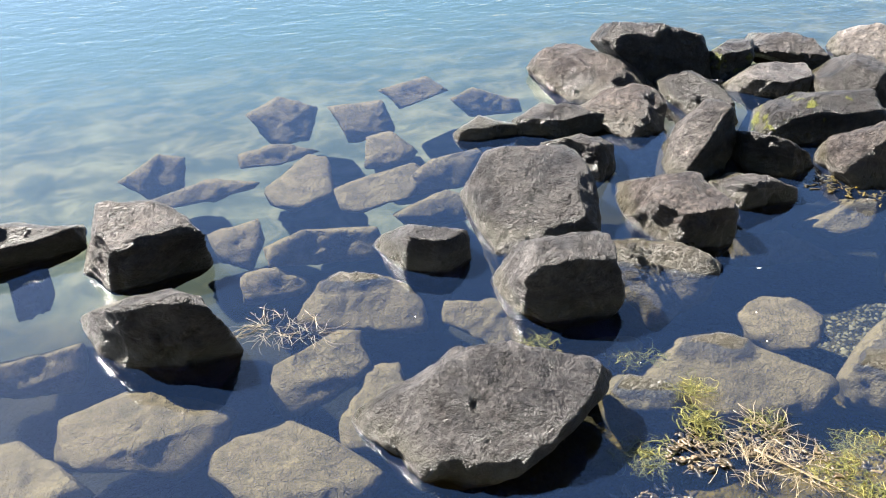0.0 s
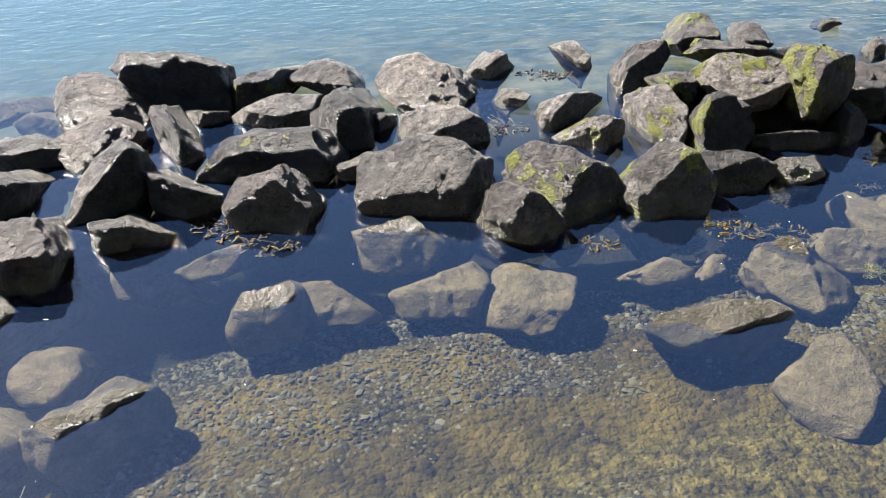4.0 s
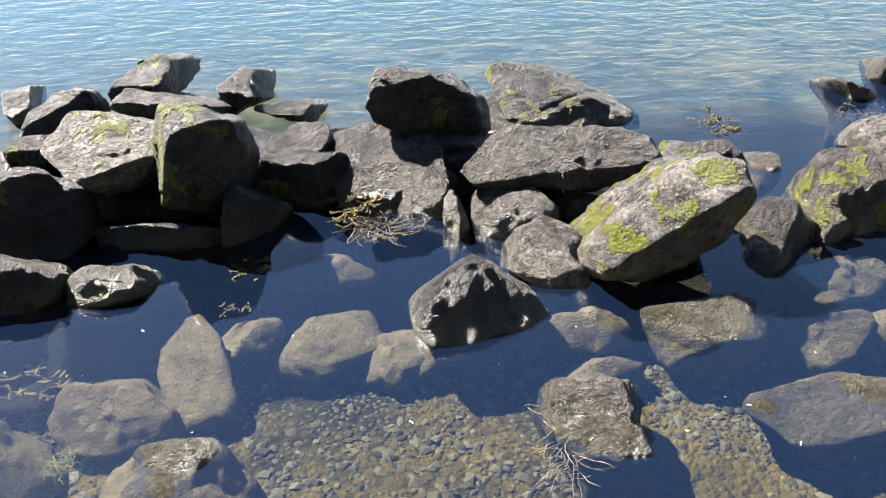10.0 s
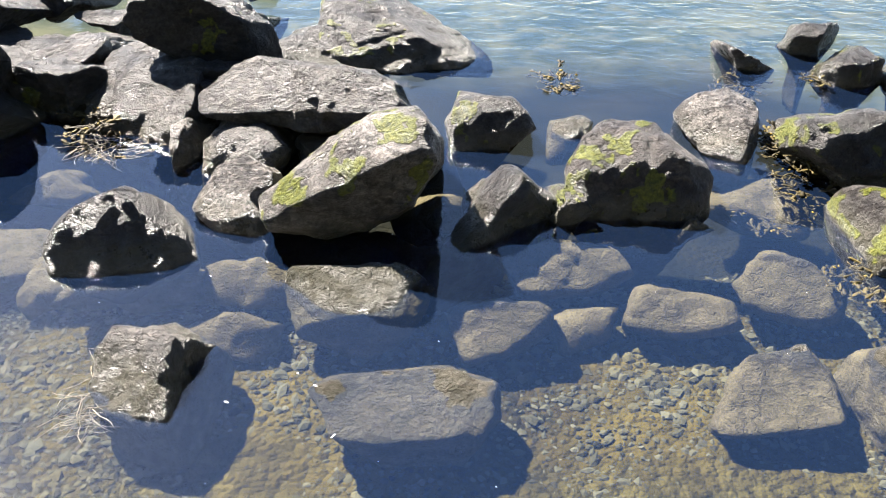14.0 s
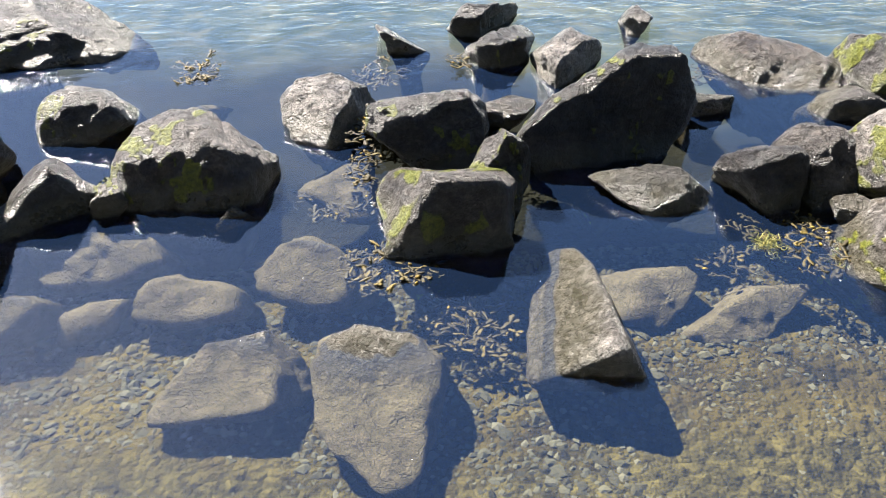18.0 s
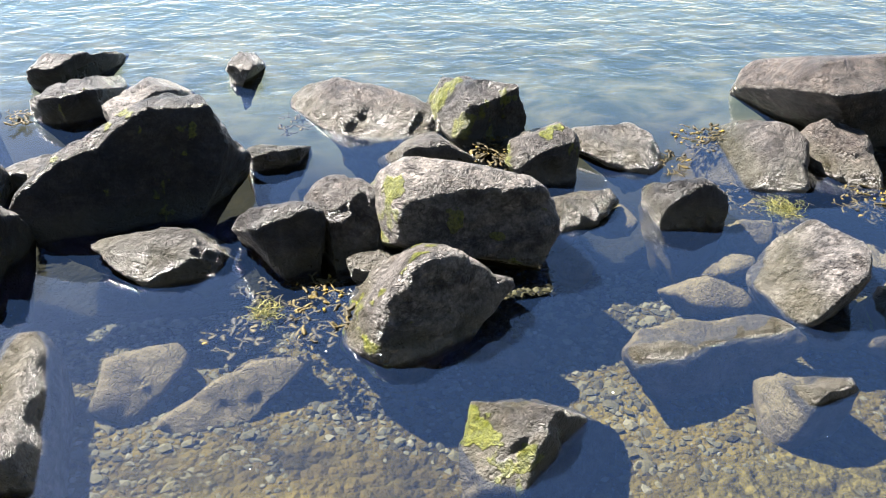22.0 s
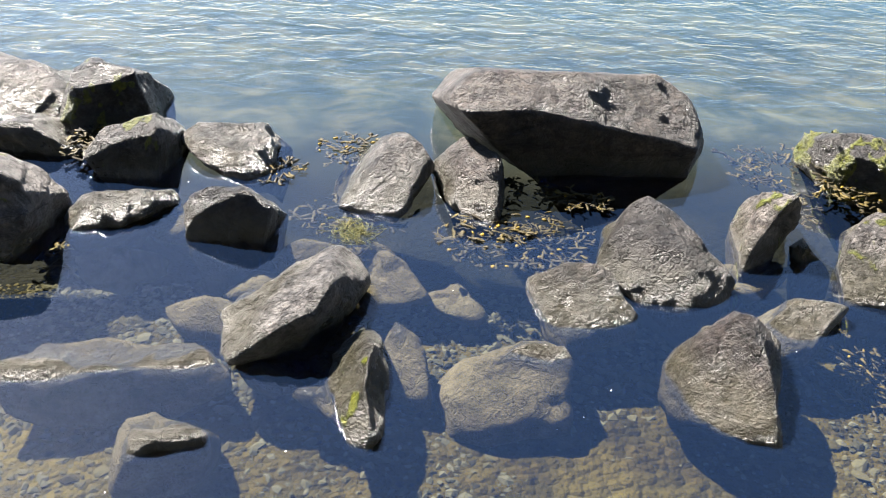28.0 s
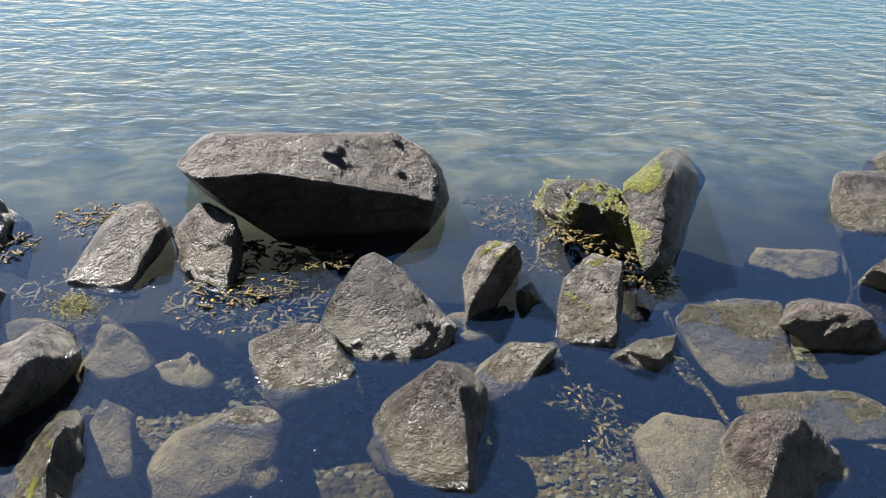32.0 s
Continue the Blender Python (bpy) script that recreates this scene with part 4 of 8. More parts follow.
boulder("dry-topped pale grey boulder with green algae patches in the water", "pale", (4.283, 2.927, 0.068), [(126, 57, 0.061), (126, 57, 0.061), (60, 60, 0.08), (-10, -10, 0.156), (-60, 7, 0.064), (-140, 7, 0.064), (-161, 7, 0.114), (-92, 2, 0.092), (-92, 79, 0.061), (88, 14, 0.515), (0, -90, 0.388)], 965, (65, 25, 12, 0.004), moss=1, level=4, undercut=6)
boulder("large dry-topped grey boulder with green algae patches in the water", "grey", (3.971, 2.515, -0.016), [(-70, 28, 0.185), (-140, 45, 0.216), (-90, 70, 0.216), (155, 45, 0.297), (53, 54, 0.211), (35, 42, 0.185), (-2, -2, 0.232), (-23, -31, 0.185), (-165, -10, 0.185), (95, 14, 0.185), (0, -90, 0.284)], 922, (274, 66, 11, 0.006), moss=1, undercut=1.8)
boulder("dry-topped grey boulder in the water", "grey", (3.649, 2.386, 0.017), [(-80, 25, 0.180), (-170, 55, 0.125), (171, 32, 0.116), (98, 59, 0.143), (38, 37, 0.116), (20, 16, 0.137), (-6, -19, 0.203), (-120, -46, 0.116), (-160, -8, 0.117), (102, 14, 0.116), (0, -90, 0.317)], 186, (42, 38, 10, 0.005), undercut=1.8)
boulder("dry-topped grey boulder with green algae patches in the water", "grey", (4.349, 2.395, -0.034), [(-92, 25, 0.169), (-160, 60, 0.201), (-95, 68, 0.267), (158, 30, 0.177), (148, 40, 0.202), (73, 59, 0.253), (22, 38, 0.228), (1, 14, 0.225), (-24, -22, 0.169), (-173, -10, 0.169), (86, 14, 0.169), (0, -90, 0.266)], 891, (207, 23, 8, 0.005), moss=1, undercut=1.8)
boulder("dry-topped dark grey boulder in the water", "dark", (4.720, 2.454, -0.017), [(-90, 20, 0.124), (-100, 62, 0.160), (146, 36, 0.198), (70, 59, 0.129), (38, 52, 0.161), (-21, -8, 0.194), (-48, -39, 0.124), (-176, -18, 0.123), (78, 14, 0.124), (0, -90, 0.283)], 426, (282, 38, 12, 0.005), undercut=1.8)
boulder("dry-topped grey boulder thick with green algae in the water", "grey", (5.020, 2.442, -0.013), [(-95, 45, 0.108), (-80, 65, 0.100), (-83, 19, 0.125), (-33, 37, 0.134), (-143, 41, 0.106), (128, 43, 0.064), (85, 58, 0.064), (21, 47, 0.120), (-40, -27, 0.130), (-74, -51, 0.064), (167, -4, 0.072), (72, 14, 0.065), (0, -90, 0.287)], 30, (30, 50, 8, 0.004), moss=2, level=4, undercut=1.8)
boulder("dry-topped grey boulder in the water", "grey", (4.844, 3.599, 0.116), [(-85, 22, 0.114), (-120, 62, 0.106), (163, 20, 0.119), (153, 38, 0.092), (73, 68, 0.093), (0, 27, 0.135), (-32, -40, 0.092), (81, 14, 0.092), (0, -90, 0.316)], 702, (54, 26, 8, 0.006), level=4, undercut=1.8)
boulder("small dry-topped pale grey boulder with green algae patches in the water", "pale", (4.657, 3.110, 0.029), [(-130, 55, 0.202), (-60, 20, 0.289), (-115, 75, 0.170), (-118, 29, 0.290), (-178, 51, 0.136), (150, 40, 0.144), (51, 61, 0.133), (6, 28, 0.108), (-18, -15, 0.108), (-172, -24, 0.129), (172, 4, 0.108), (82, 14, 0.108), (0, -90, 0.229)], 805, (265, 45, 6, 0.004), moss=1, level=4, undercut=1.8)
boulder("small dry grey boulder thick with green algae on other boulders", "grey", (4.776, 3.074, 0.192), [(103, 64, 0.058), (8, 36, 0.077), (-27, -29, 0.088), (-163, -43, 0.047), (178, -15, 0.052), (-100, 4, 0.078), (-100, 84, 0.054), (80, 14, 0.471), (0, -90, 0.132)], 800, (80, 40, 8, 0.004), moss=2, level=4)
boulder("dry-topped dark grey boulder with green algae patches in the water", "dark", (4.819, 2.747, 0.015), [(-80, 20, 0.110), (153, 29, 0.167), (112, 60, 0.230), (24, 51, 0.223), (-12, 6, 0.171), (-36, -32, 0.110), (172, -3, 0.110), (77, 14, 0.110), (0, -90, 0.215)], 369, (333, 77, 11, 0.008), moss=1, level=4, undercut=1.8)
boulder("dry pale grey boulder with green algae patches on other boulders", "pale", (5.098, 2.972, 0.193), [(-85, 5, 0.192), (-110, 61, 0.130), (132, 53, 0.199), (80, 67, 0.148), (51, 65, 0.134), (-4, 30, 0.170), (-36, -31, 0.146), (-74, -59, 0.130), (-154, -52, 0.131), (-165, -44, 0.144), (176, -16, 0.219), (75, 14, 0.130), (0, -90, 0.163)], 541, (217, 33, 8, 0.005), moss=1)
boulder("dry grey boulder thick with green algae on other boulders", "grey", (5.366, 2.808, 0.177), [(-75, 5, 0.126), (-170, 15, 0.152), (-100, 66, 0.243), (140, 41, 0.247), (38, 64, 0.201), (-19, 10, 0.169), (-29, -10, 0.133), (-44, -35, 0.126), (-131, -60, 0.145), (170, -19, 0.126), (166, -9, 0.140), (69, 14, 0.126), (0, -90, 0.227)], 135, (315, 35, 8, 0.004), moss=2, level=4)
boulder("dry grey boulder thick with green algae on other boulders", "grey", (5.139, 3.613, 0.206), [(146, 43, 0.067), (103, 68, 0.115), (11, 51, 0.15), (-16, -1, 0.109), (-65, -62, 0.074), (-65, -62, 0.074), (-173, -39, 0.125), (-104, 4, 0.112), (-104, 81, 0.061), (76, 14, 0.507), (0, -90, 0.116)], 955, (55, 75, 9, 0.004), moss=2, level=4)
boulder("dry grey boulder with green algae patches on other boulders", "grey", (5.227, 3.424, 0.185), [(150, 35, 0.148), (55, 67, 0.044), (17, 55, 0.101), (-32, -28, 0.182), (-116, -66, 0.083), (-144, -61, 0.074), (-106, 4, 0.099), (-106, 84, 0.059), (74, 14, 0.495), (0, -90, 0.095)], 223, (331, 39, 12, 0.007), moss=1)
boulder("small dry grey boulder on other boulders", "grey", (5.522, 3.616, 0.133), [(147, 33, 0.076), (47, 68, 0.108), (-10, 25, 0.088), (-52, -52, 0.072), (-107, -67, 0.093), (166, -11, 0.059), (-109, 4, 0.082), (-109, 82, 0.051), (71, 14, 0.487), (0, -90, 0.093)], 203, (311, 79, 6, 0.007), level=4)
boulder("dry grey boulder on other boulders", "grey", (5.732, 3.493, 0.08), [(92, 66, 0.044), (6, 51, 0.083), (-25, -2, 0.098), (-137, -65, 0.031), (171, -26, 0.123), (-113, 4, 0.073), (-113, 82, 0.025), (67, 14, 0.49), (0, -90, 0.09)], 899, (143, 67, 9, 0.008), level=4)
boulder("small dry grey boulder on other boulders", "grey", (5.781, 3.141, 0.085), [(96, 63, 0.05), (-16, 23, 0.082), (-45, -35, 0.054), (-107, -65, 0.039), (157, -3, 0.079), (-116, 4, 0.085), (-116, 84, 0.05), (64, 14, 0.503), (0, -90, 0.095)], 643, (31, 39, 12, 0.007), level=4)
boulder("small dry-topped grey boulder thick with green algae in the water", "grey", (5.631, 2.871, 0.047), [(105, 58, 0.071), (1, 43, 0.063), (-40, -26, 0.029), (-93, 7, 0.037), (166, -19, 0.072), (-115, 2, 0.067), (-115, 87, 0.054), (65, 14, 0.489), (0, -90, 0.207)], 909, (153, 77, 12, 0.008), moss=2, level=4, undercut=6)
boulder("small dry-topped dark grey boulder in the water", "dark", (5.467, 2.623, 0.081), [(145, 21, 0.069), (22, 55, 0.078), (-28, -3, 0.102), (-62, 7, 0.025), (169, 7, 0.047), (-114, 2, 0.064), (-114, 86, 0.082), (66, 14, 0.48), (0, -90, 0.241)], 847, (19, 51, 6, 0.006), level=4, undercut=2.5)
boulder("large dry-topped grey boulder in the water", "grey", (6.115, 2.874, -0.039), [(-122, 57, 0.204), (-60, 15, 0.271), (-107, 77, 0.193), (-110, 31, 0.237), (-170, 53, 0.265), (119, 55, 0.331), (58, 67, 0.255), (6, 52, 0.226), (-12, 33, 0.213), (-34, -7, 0.193), (174, -30, 0.193), (173, -29, 0.197), (64, 14, 0.194), (0, -90, 0.361)], 882, (234, 26, 6, 0.006), undercut=1.8)
boulder("dry dark grey boulder with green algae patches on other boulders", "dark", (6.221, 3.063, 0.249), [(-85, 5, 0.119), (-95, 68, 0.177), (149, 1, 0.137), (64, 70, 0.119), (-3, 54, 0.137), (-27, 20, 0.194), (-47, -26, 0.231), (-152, -64, 0.133), (-177, -54, 0.120), (57, 14, 0.119), (0, -90, 0.299)], 537, (69, 41, 11, 0.006), moss=1)
boulder("large dry-topped grey boulder with green algae patches in the water", "grey", (6.986, 3.536, -0.020), [(-95, 56, 0.271), (-80, 76, 0.213), (-83, 30, 0.313), (-33, 48, 0.256), (-143, 52, 0.351), (133, 33, 0.299), (52, 71, 0.150), (8, 64, 0.131), (-17, 48, 0.261), (-102, -66, 0.131), (166, -43, 0.131), (53, 14, 0.132), (0, -90, 0.280)], 52, (124, 36, 9, 0.006), moss=1, undercut=1.8)
boulder("small dry-topped grey boulder in the water", "grey", (6.284, 3.508, 0.027), [(130, 42, 0.047), (-19, 26, 0.05), (-75, 7, 0.041), (170, 7, 0.045), (-120, 2, 0.083), (-120, 84, 0.053), (60, 14, 0.513), (0, -90, 0.187)], 162, (234, 26, 7, 0.006), level=4, undercut=6)
boulder("large dry grey boulder on other boulders", "grey", (6.675, 2.659, 0.155), [(-100, 0, 0.167), (-108, 54, 0.119), (131, 26, 0.229), (115, 48, 0.169), (81, 65, 0.113), (51, 69, 0.130), (-19, 49, 0.261), (-52, -13, 0.318), (-98, -61, 0.113), (-108, -64, 0.113), (-170, -58, 0.233), (49, 14, 0.114), (0, -90, 0.135)], 125, (305, 25, 12, 0.004))
boulder("dry-topped pale grey boulder in the water", "pale", (6.429, 2.558, -0.018), [(-118, 57, 0.146), (-103, 77, 0.137), (-106, 31, 0.169), (-56, 49, 0.186), (-166, 53, 0.133), (174, 9, 0.126), (147, 43, 0.137), (74, 61, 0.133), (20, 38, 0.127), (-21, -23, 0.126), (86, 14, 0.128), (0, -90, 0.182)], 459, (63, 47, 10, 0.008), level=4, undercut=1.8)
boulder("small dry-topped grey boulder in the water", "grey", (6.664, 2.491, 0.038), [(113, 48, 0.056), (45, 62, 0.051), (-15, 32, 0.1), (-75, 7, 0.05), (-141, 7, 0.041), (158, -16, 0.07), (-122, 2, 0.055), (-122, 77, 0.039), (58, 14, 0.459), (0, -90, 0.358)], 72, (144, 56, 8, 0.006), level=4, undercut=2.5)
boulder("dry pale grey boulder with green algae patches on other boulders", "pale", (6.870, 2.264, 0.103), [(-85, -8, 0.240), (-140, 57, 0.235), (144, 49, 0.148), (151, 44, 0.156), (113, 60, 0.174), (22, 37, 0.214), (-7, -5, 0.195), (-23, -29, 0.148), (-48, -47, 0.147), (-108, -51, 0.244), (-164, -8, 0.361), (92, 14, 0.148), (0, -90, 0.153)], 961, (277, 33, 8, 0.005), moss=1)
boulder("pale grey boulder half sunk in clear water", "pale", (6.449, 2.252, -0.006), [(-112, 56, 0.122), (-97, 76, 0.113), (-100, 30, 0.158), (-50, 48, 0.136), (-160, 52, 0.126), (162, 23, 0.123), (127, 52, 0.129), (39, 49, 0.134), (-4, 4, 0.113), (-153, -35, 0.113), (86, 14, 0.114), (0, -90, 0.294)], 395, (215, 55, 9, 0.004), rough=0.5, undercut=1.8)
boulder("dry-topped dark grey boulder in the water", "dark", (6.167, 2.029, -0.040), [(-85, 39, 0.134), (-40, 40, 0.174), (174, 19, 0.222), (136, 49, 0.190), (53, 50, 0.182), (25, 32, 0.150), (12, 18, 0.172), (-48, -42, 0.134), (-132, -39, 0.168), (-157, -17, 0.225), (119, 38, 0.190), (118, 39, 0.189), (45, 60, 0.185), (7, 50, 0.160), (-13, 37, 0.181), (-62, -28, 0.172), (-149, -52, 0.134), (-176, -41, 0.163), (94, 14, 0.134), (0, -90, 0.210)], 297, (200, 30, 14, 0.005), undercut=1.8, rough=0.5)
boulder("silt-filmed grey-brown boulder under water", "sunk brown", (6.177, 2.021, -0.131), [(61, 54, 0.061), (73, 53, 0.037), (-38, -7, 0.174), (-76, -42, 0.098), (-132, -50, 0.103), (-170, -36, 0.133), (-118, 48, 0.067), (-118, 9, 0.087), (62, 14, 0.577), (0, -90, 0.139)], 676, (172, 48, 10, 0.005), rough=0.95)
boulder("small dry-topped pale grey boulder in the water", "pale", (6.212, 2.52, 0.037), [(126, 43, 0.078), (-7, 28, 0.025), (-37, 7, 0.049), (-171, 7, 0.025), (159, -5, 0.025), (-114, 2, 0.091), (-114, 83, 0.044), (66, 14, 0.502), (0, -90, 0.197)], 162, (234, 26, 7, 0.006), level=4, undercut=2.5)
boulder("small dry grey boulder on other boulders", "grey", (6.321, 3.988, 0.027), [(138, 47, 0.025), (17, 56, 0.025), (-60, -60, 0.025), (173, -23, 0.065), (-107, 4, 0.035), (-107, 82, 0.026), (73, 14, 0.439), (0, -90, 0.087)], 600, (240, 20, 11, 0.004), level=4)
boulder("dry-topped grey boulder with green algae patches in the water", "grey", (7.260, 2.726, -0.020), [(-95, 30, 0.164), (-95, 64, 0.173), (166, 17, 0.131), (74, 63, 0.124), (19, 42, 0.143), (-36, -38, 0.124), (180, -7, 0.124), (83, 14, 0.129), (0, -90, 0.330)], 183, (291, 59, 7, 0.007), moss=1, level=4, undercut=1.8)
boulder("small grey-brown boulder half sunk in clear water", "sunk brown", (7.595, 2.678, -0.012), [(110, 59, 0.065), (42, 56, 0.074), (-25, -26, 0.026), (-80, -58, 0.087), (172, 2, 0.086), (-99, 42, 0.025), (-99, 74, 0.025), (81, 14, 0.447), (0, -90, 0.168)], 578, (146, 34, 10, 0.007), level=4, rough=0.95)
boulder("dry-topped grey-brown boulder with green algae patches in the water", "brown", (7.710, 2.290, -0.112), [(-95, 22, 0.188), (-122, 62, 0.287), (-40, 30, 0.269), (153, 22, 0.269), (137, 40, 0.303), (90, 61, 0.333), (14, 47, 0.284), (13, 46, 0.283), (-23, 1, 0.230), (175, -13, 0.188), (72, 14, 0.188), (0, -90, 0.188)], 307, (199, 51, 12, 0.006), moss=1, undercut=1.8)
boulder("dry-topped grey boulder in the water", "grey", (7.218, 2.181, -0.172), [(-60, 15, 0.176), (-150, 57, 0.236), (154, 27, 0.128), (143, 38, 0.175), (32, 47, 0.287), (9, 30, 0.283), (-27, -20, 0.128), (81, 14, 0.154), (0, -90, 0.128)], 522, (234, 26, 10, 0.006), level=4, undercut=1.8)
boulder("small dry-topped grey boulder thick with green algae in the water", "grey", (7.471, 2.133, 0.034), [(169, 31, 0.041), (116, 57, 0.07), (18, 12, 0.052), (-13, -30, 0.053), (-75, 7, 0.031), (-158, 7, 0.057), (-79, 2, 0.037), (-79, 78, 0.047), (101, 14, 0.41), (0, -90, 0.194)], 615, (75, 35, 12, 0.004), moss=2, level=4, undercut=2.5)
boulder("dry-topped pale grey boulder in the water", "pale", (8.146, 2.717, 0.010), [(-125, 55, 0.140), (-40, 15, 0.149), (-110, 75, 0.118), (-113, 29, 0.197), (-173, 51, 0.144), (141, 32, 0.145), (112, 57, 0.136), (8, 50, 0.137), (-18, 16, 0.118), (-174, -41, 0.118), (66, 14, 0.118), (0, -90, 0.360)], 791, (107, 43, 6, 0.005), level=4, undercut=1.8)
boulder("dry-topped grey-brown boulder in the water", "brown", (8.392, 3.252, 0.027), [(36, 58, 0.038), (33, 56, 0.025), (-59, 7, 0.085), (-104, 7, 0.054), (-174, -27, 0.047), (-98, 2, 0.064), (-98, 56, 0.085), (82, 14, 0.443), (0, -90, 0.347)], 957, (129, 41, 11, 0.006), level=4, undercut=6)
boulder("dry-topped dark grey boulder in the water", "dark", (8.746, 3.41, 0.034), [(149, 38, 0.07), (97, 67, 0.07), (-14, 4, 0.145), (-39, 7, 0.053), (-92, 7, 0.073), (179, -23, 0.12), (-103, 2, 0.072), (-103, 72, 0.07), (77, 14, 0.452), (0, -90, 0.354)], 924, (348, 32, 6, 0.008), level=4, undercut=6)
boulder("dry-topped dark grey boulder with green algae patches in the water", "dark", (8.824, 3.099, 0.034), [(134, 50, 0.086), (22, 56, 0.11), (-17, 1, 0.089), (-64, 7, 0.048), (-109, 7, 0.071), (-158, 7, 0.113), (-106, 2, 0.075), (-106, 86, 0.069), (74, 14, 0.455), (0, -90, 0.354)], 614, (38, 22, 11, 0.008), moss=1, level=4, undercut=6)
boulder("dry-topped pale grey boulder in the water", "pale", (9.047, 2.995, 0.059), [(143, 49, 0.071), (36, 58, 0.112), (-6, 8, 0.159), (-42, 7, 0.062), (-151, 7, 0.112), (179, -8, 0.111), (-97, 2, 0.161), (-97, 84, 0.064), (83, 14, 0.547), (0, -90, 0.379)], 534, (318, 62, 8, 0.008), level=4, undercut=6)
boulder("large dry-topped dark grey boulder with green algae patches in the water", "dark", (9.103, 2.494, -0.105), [(-80, 18, 0.202), (-160, 60, 0.376), (-90, 74, 0.447), (136, 42, 0.261), (147, 30, 0.254), (137, 43, 0.323), (45, 65, 0.461), (2, 43, 0.447), (-20, 9, 0.325), (-31, -13, 0.203), (-171, -32, 0.202), (71, 14, 0.202), (0, -90, 0.245)], 971, (287, 43, 11, 0.005), moss=1, undercut=1.8)
boulder("small dry-topped grey boulder in the water", "grey", (9.426, 3.347, 0.032), [(146, 43, 0.056), (16, 50, 0.064), (-26, -28, 0.044), (-127, 7, 0.043), (179, -23, 0.054), (-102, 2, 0.071), (-102, 80, 0.049), (78, 14, 0.446), (0, -90, 0.192)], 360, (0, 20, 9, 0.004), level=4, undercut=6)
boulder("dry-topped grey boulder with green algae patches in the water", "grey", (8.543, 2.486, 0.019), [(-85, 15, 0.182), (-100, 61, 0.223), (167, 19, 0.266), (107, 60, 0.155), (93, 62, 0.147), (12, 34, 0.162), (-9, 3, 0.147), (-147, -44, 0.147), (83, 14, 0.148), (0, -90, 0.319)], 869, (113, 37, 7, 0.008), moss=1, undercut=1.8)
boulder("dry-topped grey boulder thick with green algae in the water", "grey", (8.525, 2.024, -0.110), [(-85, 12, 0.190), (-100, 65, 0.357), (-170, 35, 0.251), (170, 10, 0.246), (78, 57, 0.233), (88, 57, 0.241), (28, 44, 0.265), (-8, 8, 0.210), (-179, -6, 0.191), (82, 14, 0.190), (0, -90, 0.190)], 966, (102, 38, 6, 0.005), moss=2, level=4, undercut=1.8)
boulder("small dry-topped grey boulder thick with green algae in the water", "grey", (8.700, 2.195, 0.086), [(-80, 25, 0.097), (-160, 45, 0.091), (160, 16, 0.080), (128, 48, 0.093), (26, 47, 0.089), (-16, -3, 0.080), (-172, -26, 0.080), (78, 14, 0.081), (0, -90, 0.386)], 643, (31, 39, 12, 0.007), moss=2, level=4, undercut=1.8)
boulder("small dry-topped grey-brown boulder in the water", "brown", (8.78, 2.607, 0.033), [(124, 57, 0.052), (68, 61, 0.06), (-33, -42, 0.04), (-111, 7, 0.041), (-173, -13, 0.09), (-92, 2, 0.05), (-92, 84, 0.029), (88, 14, 0.421), (0, -90, 0.193)], 13, (121, 69, 12, 0.007), level=4, undercut=2.5)
boulder("dry-topped dark grey boulder in the water", "dark", (9.243, 2.162, -0.049), [(-95, 60, 0.138), (-80, 80, 0.115), (-83, 34, 0.156), (-33, 52, 0.120), (-143, 56, 0.194), (110, 51, 0.132), (81, 58, 0.085), (27, 53, 0.086), (-11, 25, 0.154), (-74, -48, 0.084), (-152, -49, 0.084), (66, 14, 0.085), (0, -90, 0.251)], 85, (265, 45, 7, 0.004), undercut=1.8)
boulder("small dry-topped grey-brown boulder in the water", "brown", (9.512, 2.63, 0.031), [(127, 50, 0.057), (79, 63, 0.033), (-24, -10, 0.087), (-77, 7, 0.025), (-172, 7, 0.066), (-107, 2, 0.05), (-107, 88, 0.025), (73, 14, 0.421), (0, -90, 0.191)], 497, (29, 61, 6, 0.006), level=4, undercut=2.5)
boulder("large dry-topped grey-brown boulder in the water", "brown", (9.953, 3.075, -0.168), [(-112, 58, 0.322), (-97, 78, 0.283), (-100, 32, 0.355), (-50, 50, 0.341), (-160, 54, 0.313), (174, 34, 0.359), (105, 67, 0.260), (56, 60, 0.181), (6, 8, 0.181), (-154, -29, 0.181), (97, 14, 0.187), (0, -90, 0.182)], 569, (173, 37, 8, 0.008), undercut=1.8)
boulder("dry-topped grey boulder with green algae patches in the water", "grey", (10.282, 2.813, 0.026), [(-75, 12, 0.165), (-100, 60, 0.190), (-165, 25, 0.159), (167, 29, 0.163), (98, 66, 0.155), (61, 64, 0.145), (4, 16, 0.145), (-162, -28, 0.145), (-175, -5, 0.150), (90, 14, 0.146), (0, -90, 0.376)], 427, (319, 51, 6, 0.006), moss=1, undercut=1.8)
boulder("dry-topped dark grey boulder in the water", "dark", (9.520, 2.125, 0.038), [(-85, 18, 0.126), (-105, 61, 0.142), (173, 40, 0.127), (102, 60, 0.090), (24, 12, 0.103), (8, -14, 0.090), (-145, -20, 0.089), (109, 14, 0.091), (0, -90, 0.338)], 991, (307, 63, 10, 0.005), level=4, undercut=1.8)
boulder("dry-topped grey boulder in the water", "grey", (9.697, 2.163, 0.086), [(-90, 30, 0.114), (-130, 62, 0.102), (160, 46, 0.101), (82, 60, 0.108), (34, 33, 0.092), (9, -6, 0.078), (-165, 3, 0.078), (104, 14, 0.078), (0, -90, 0.386)], 92, (164, 76, 7, 0.006), level=4, undercut=1.8)
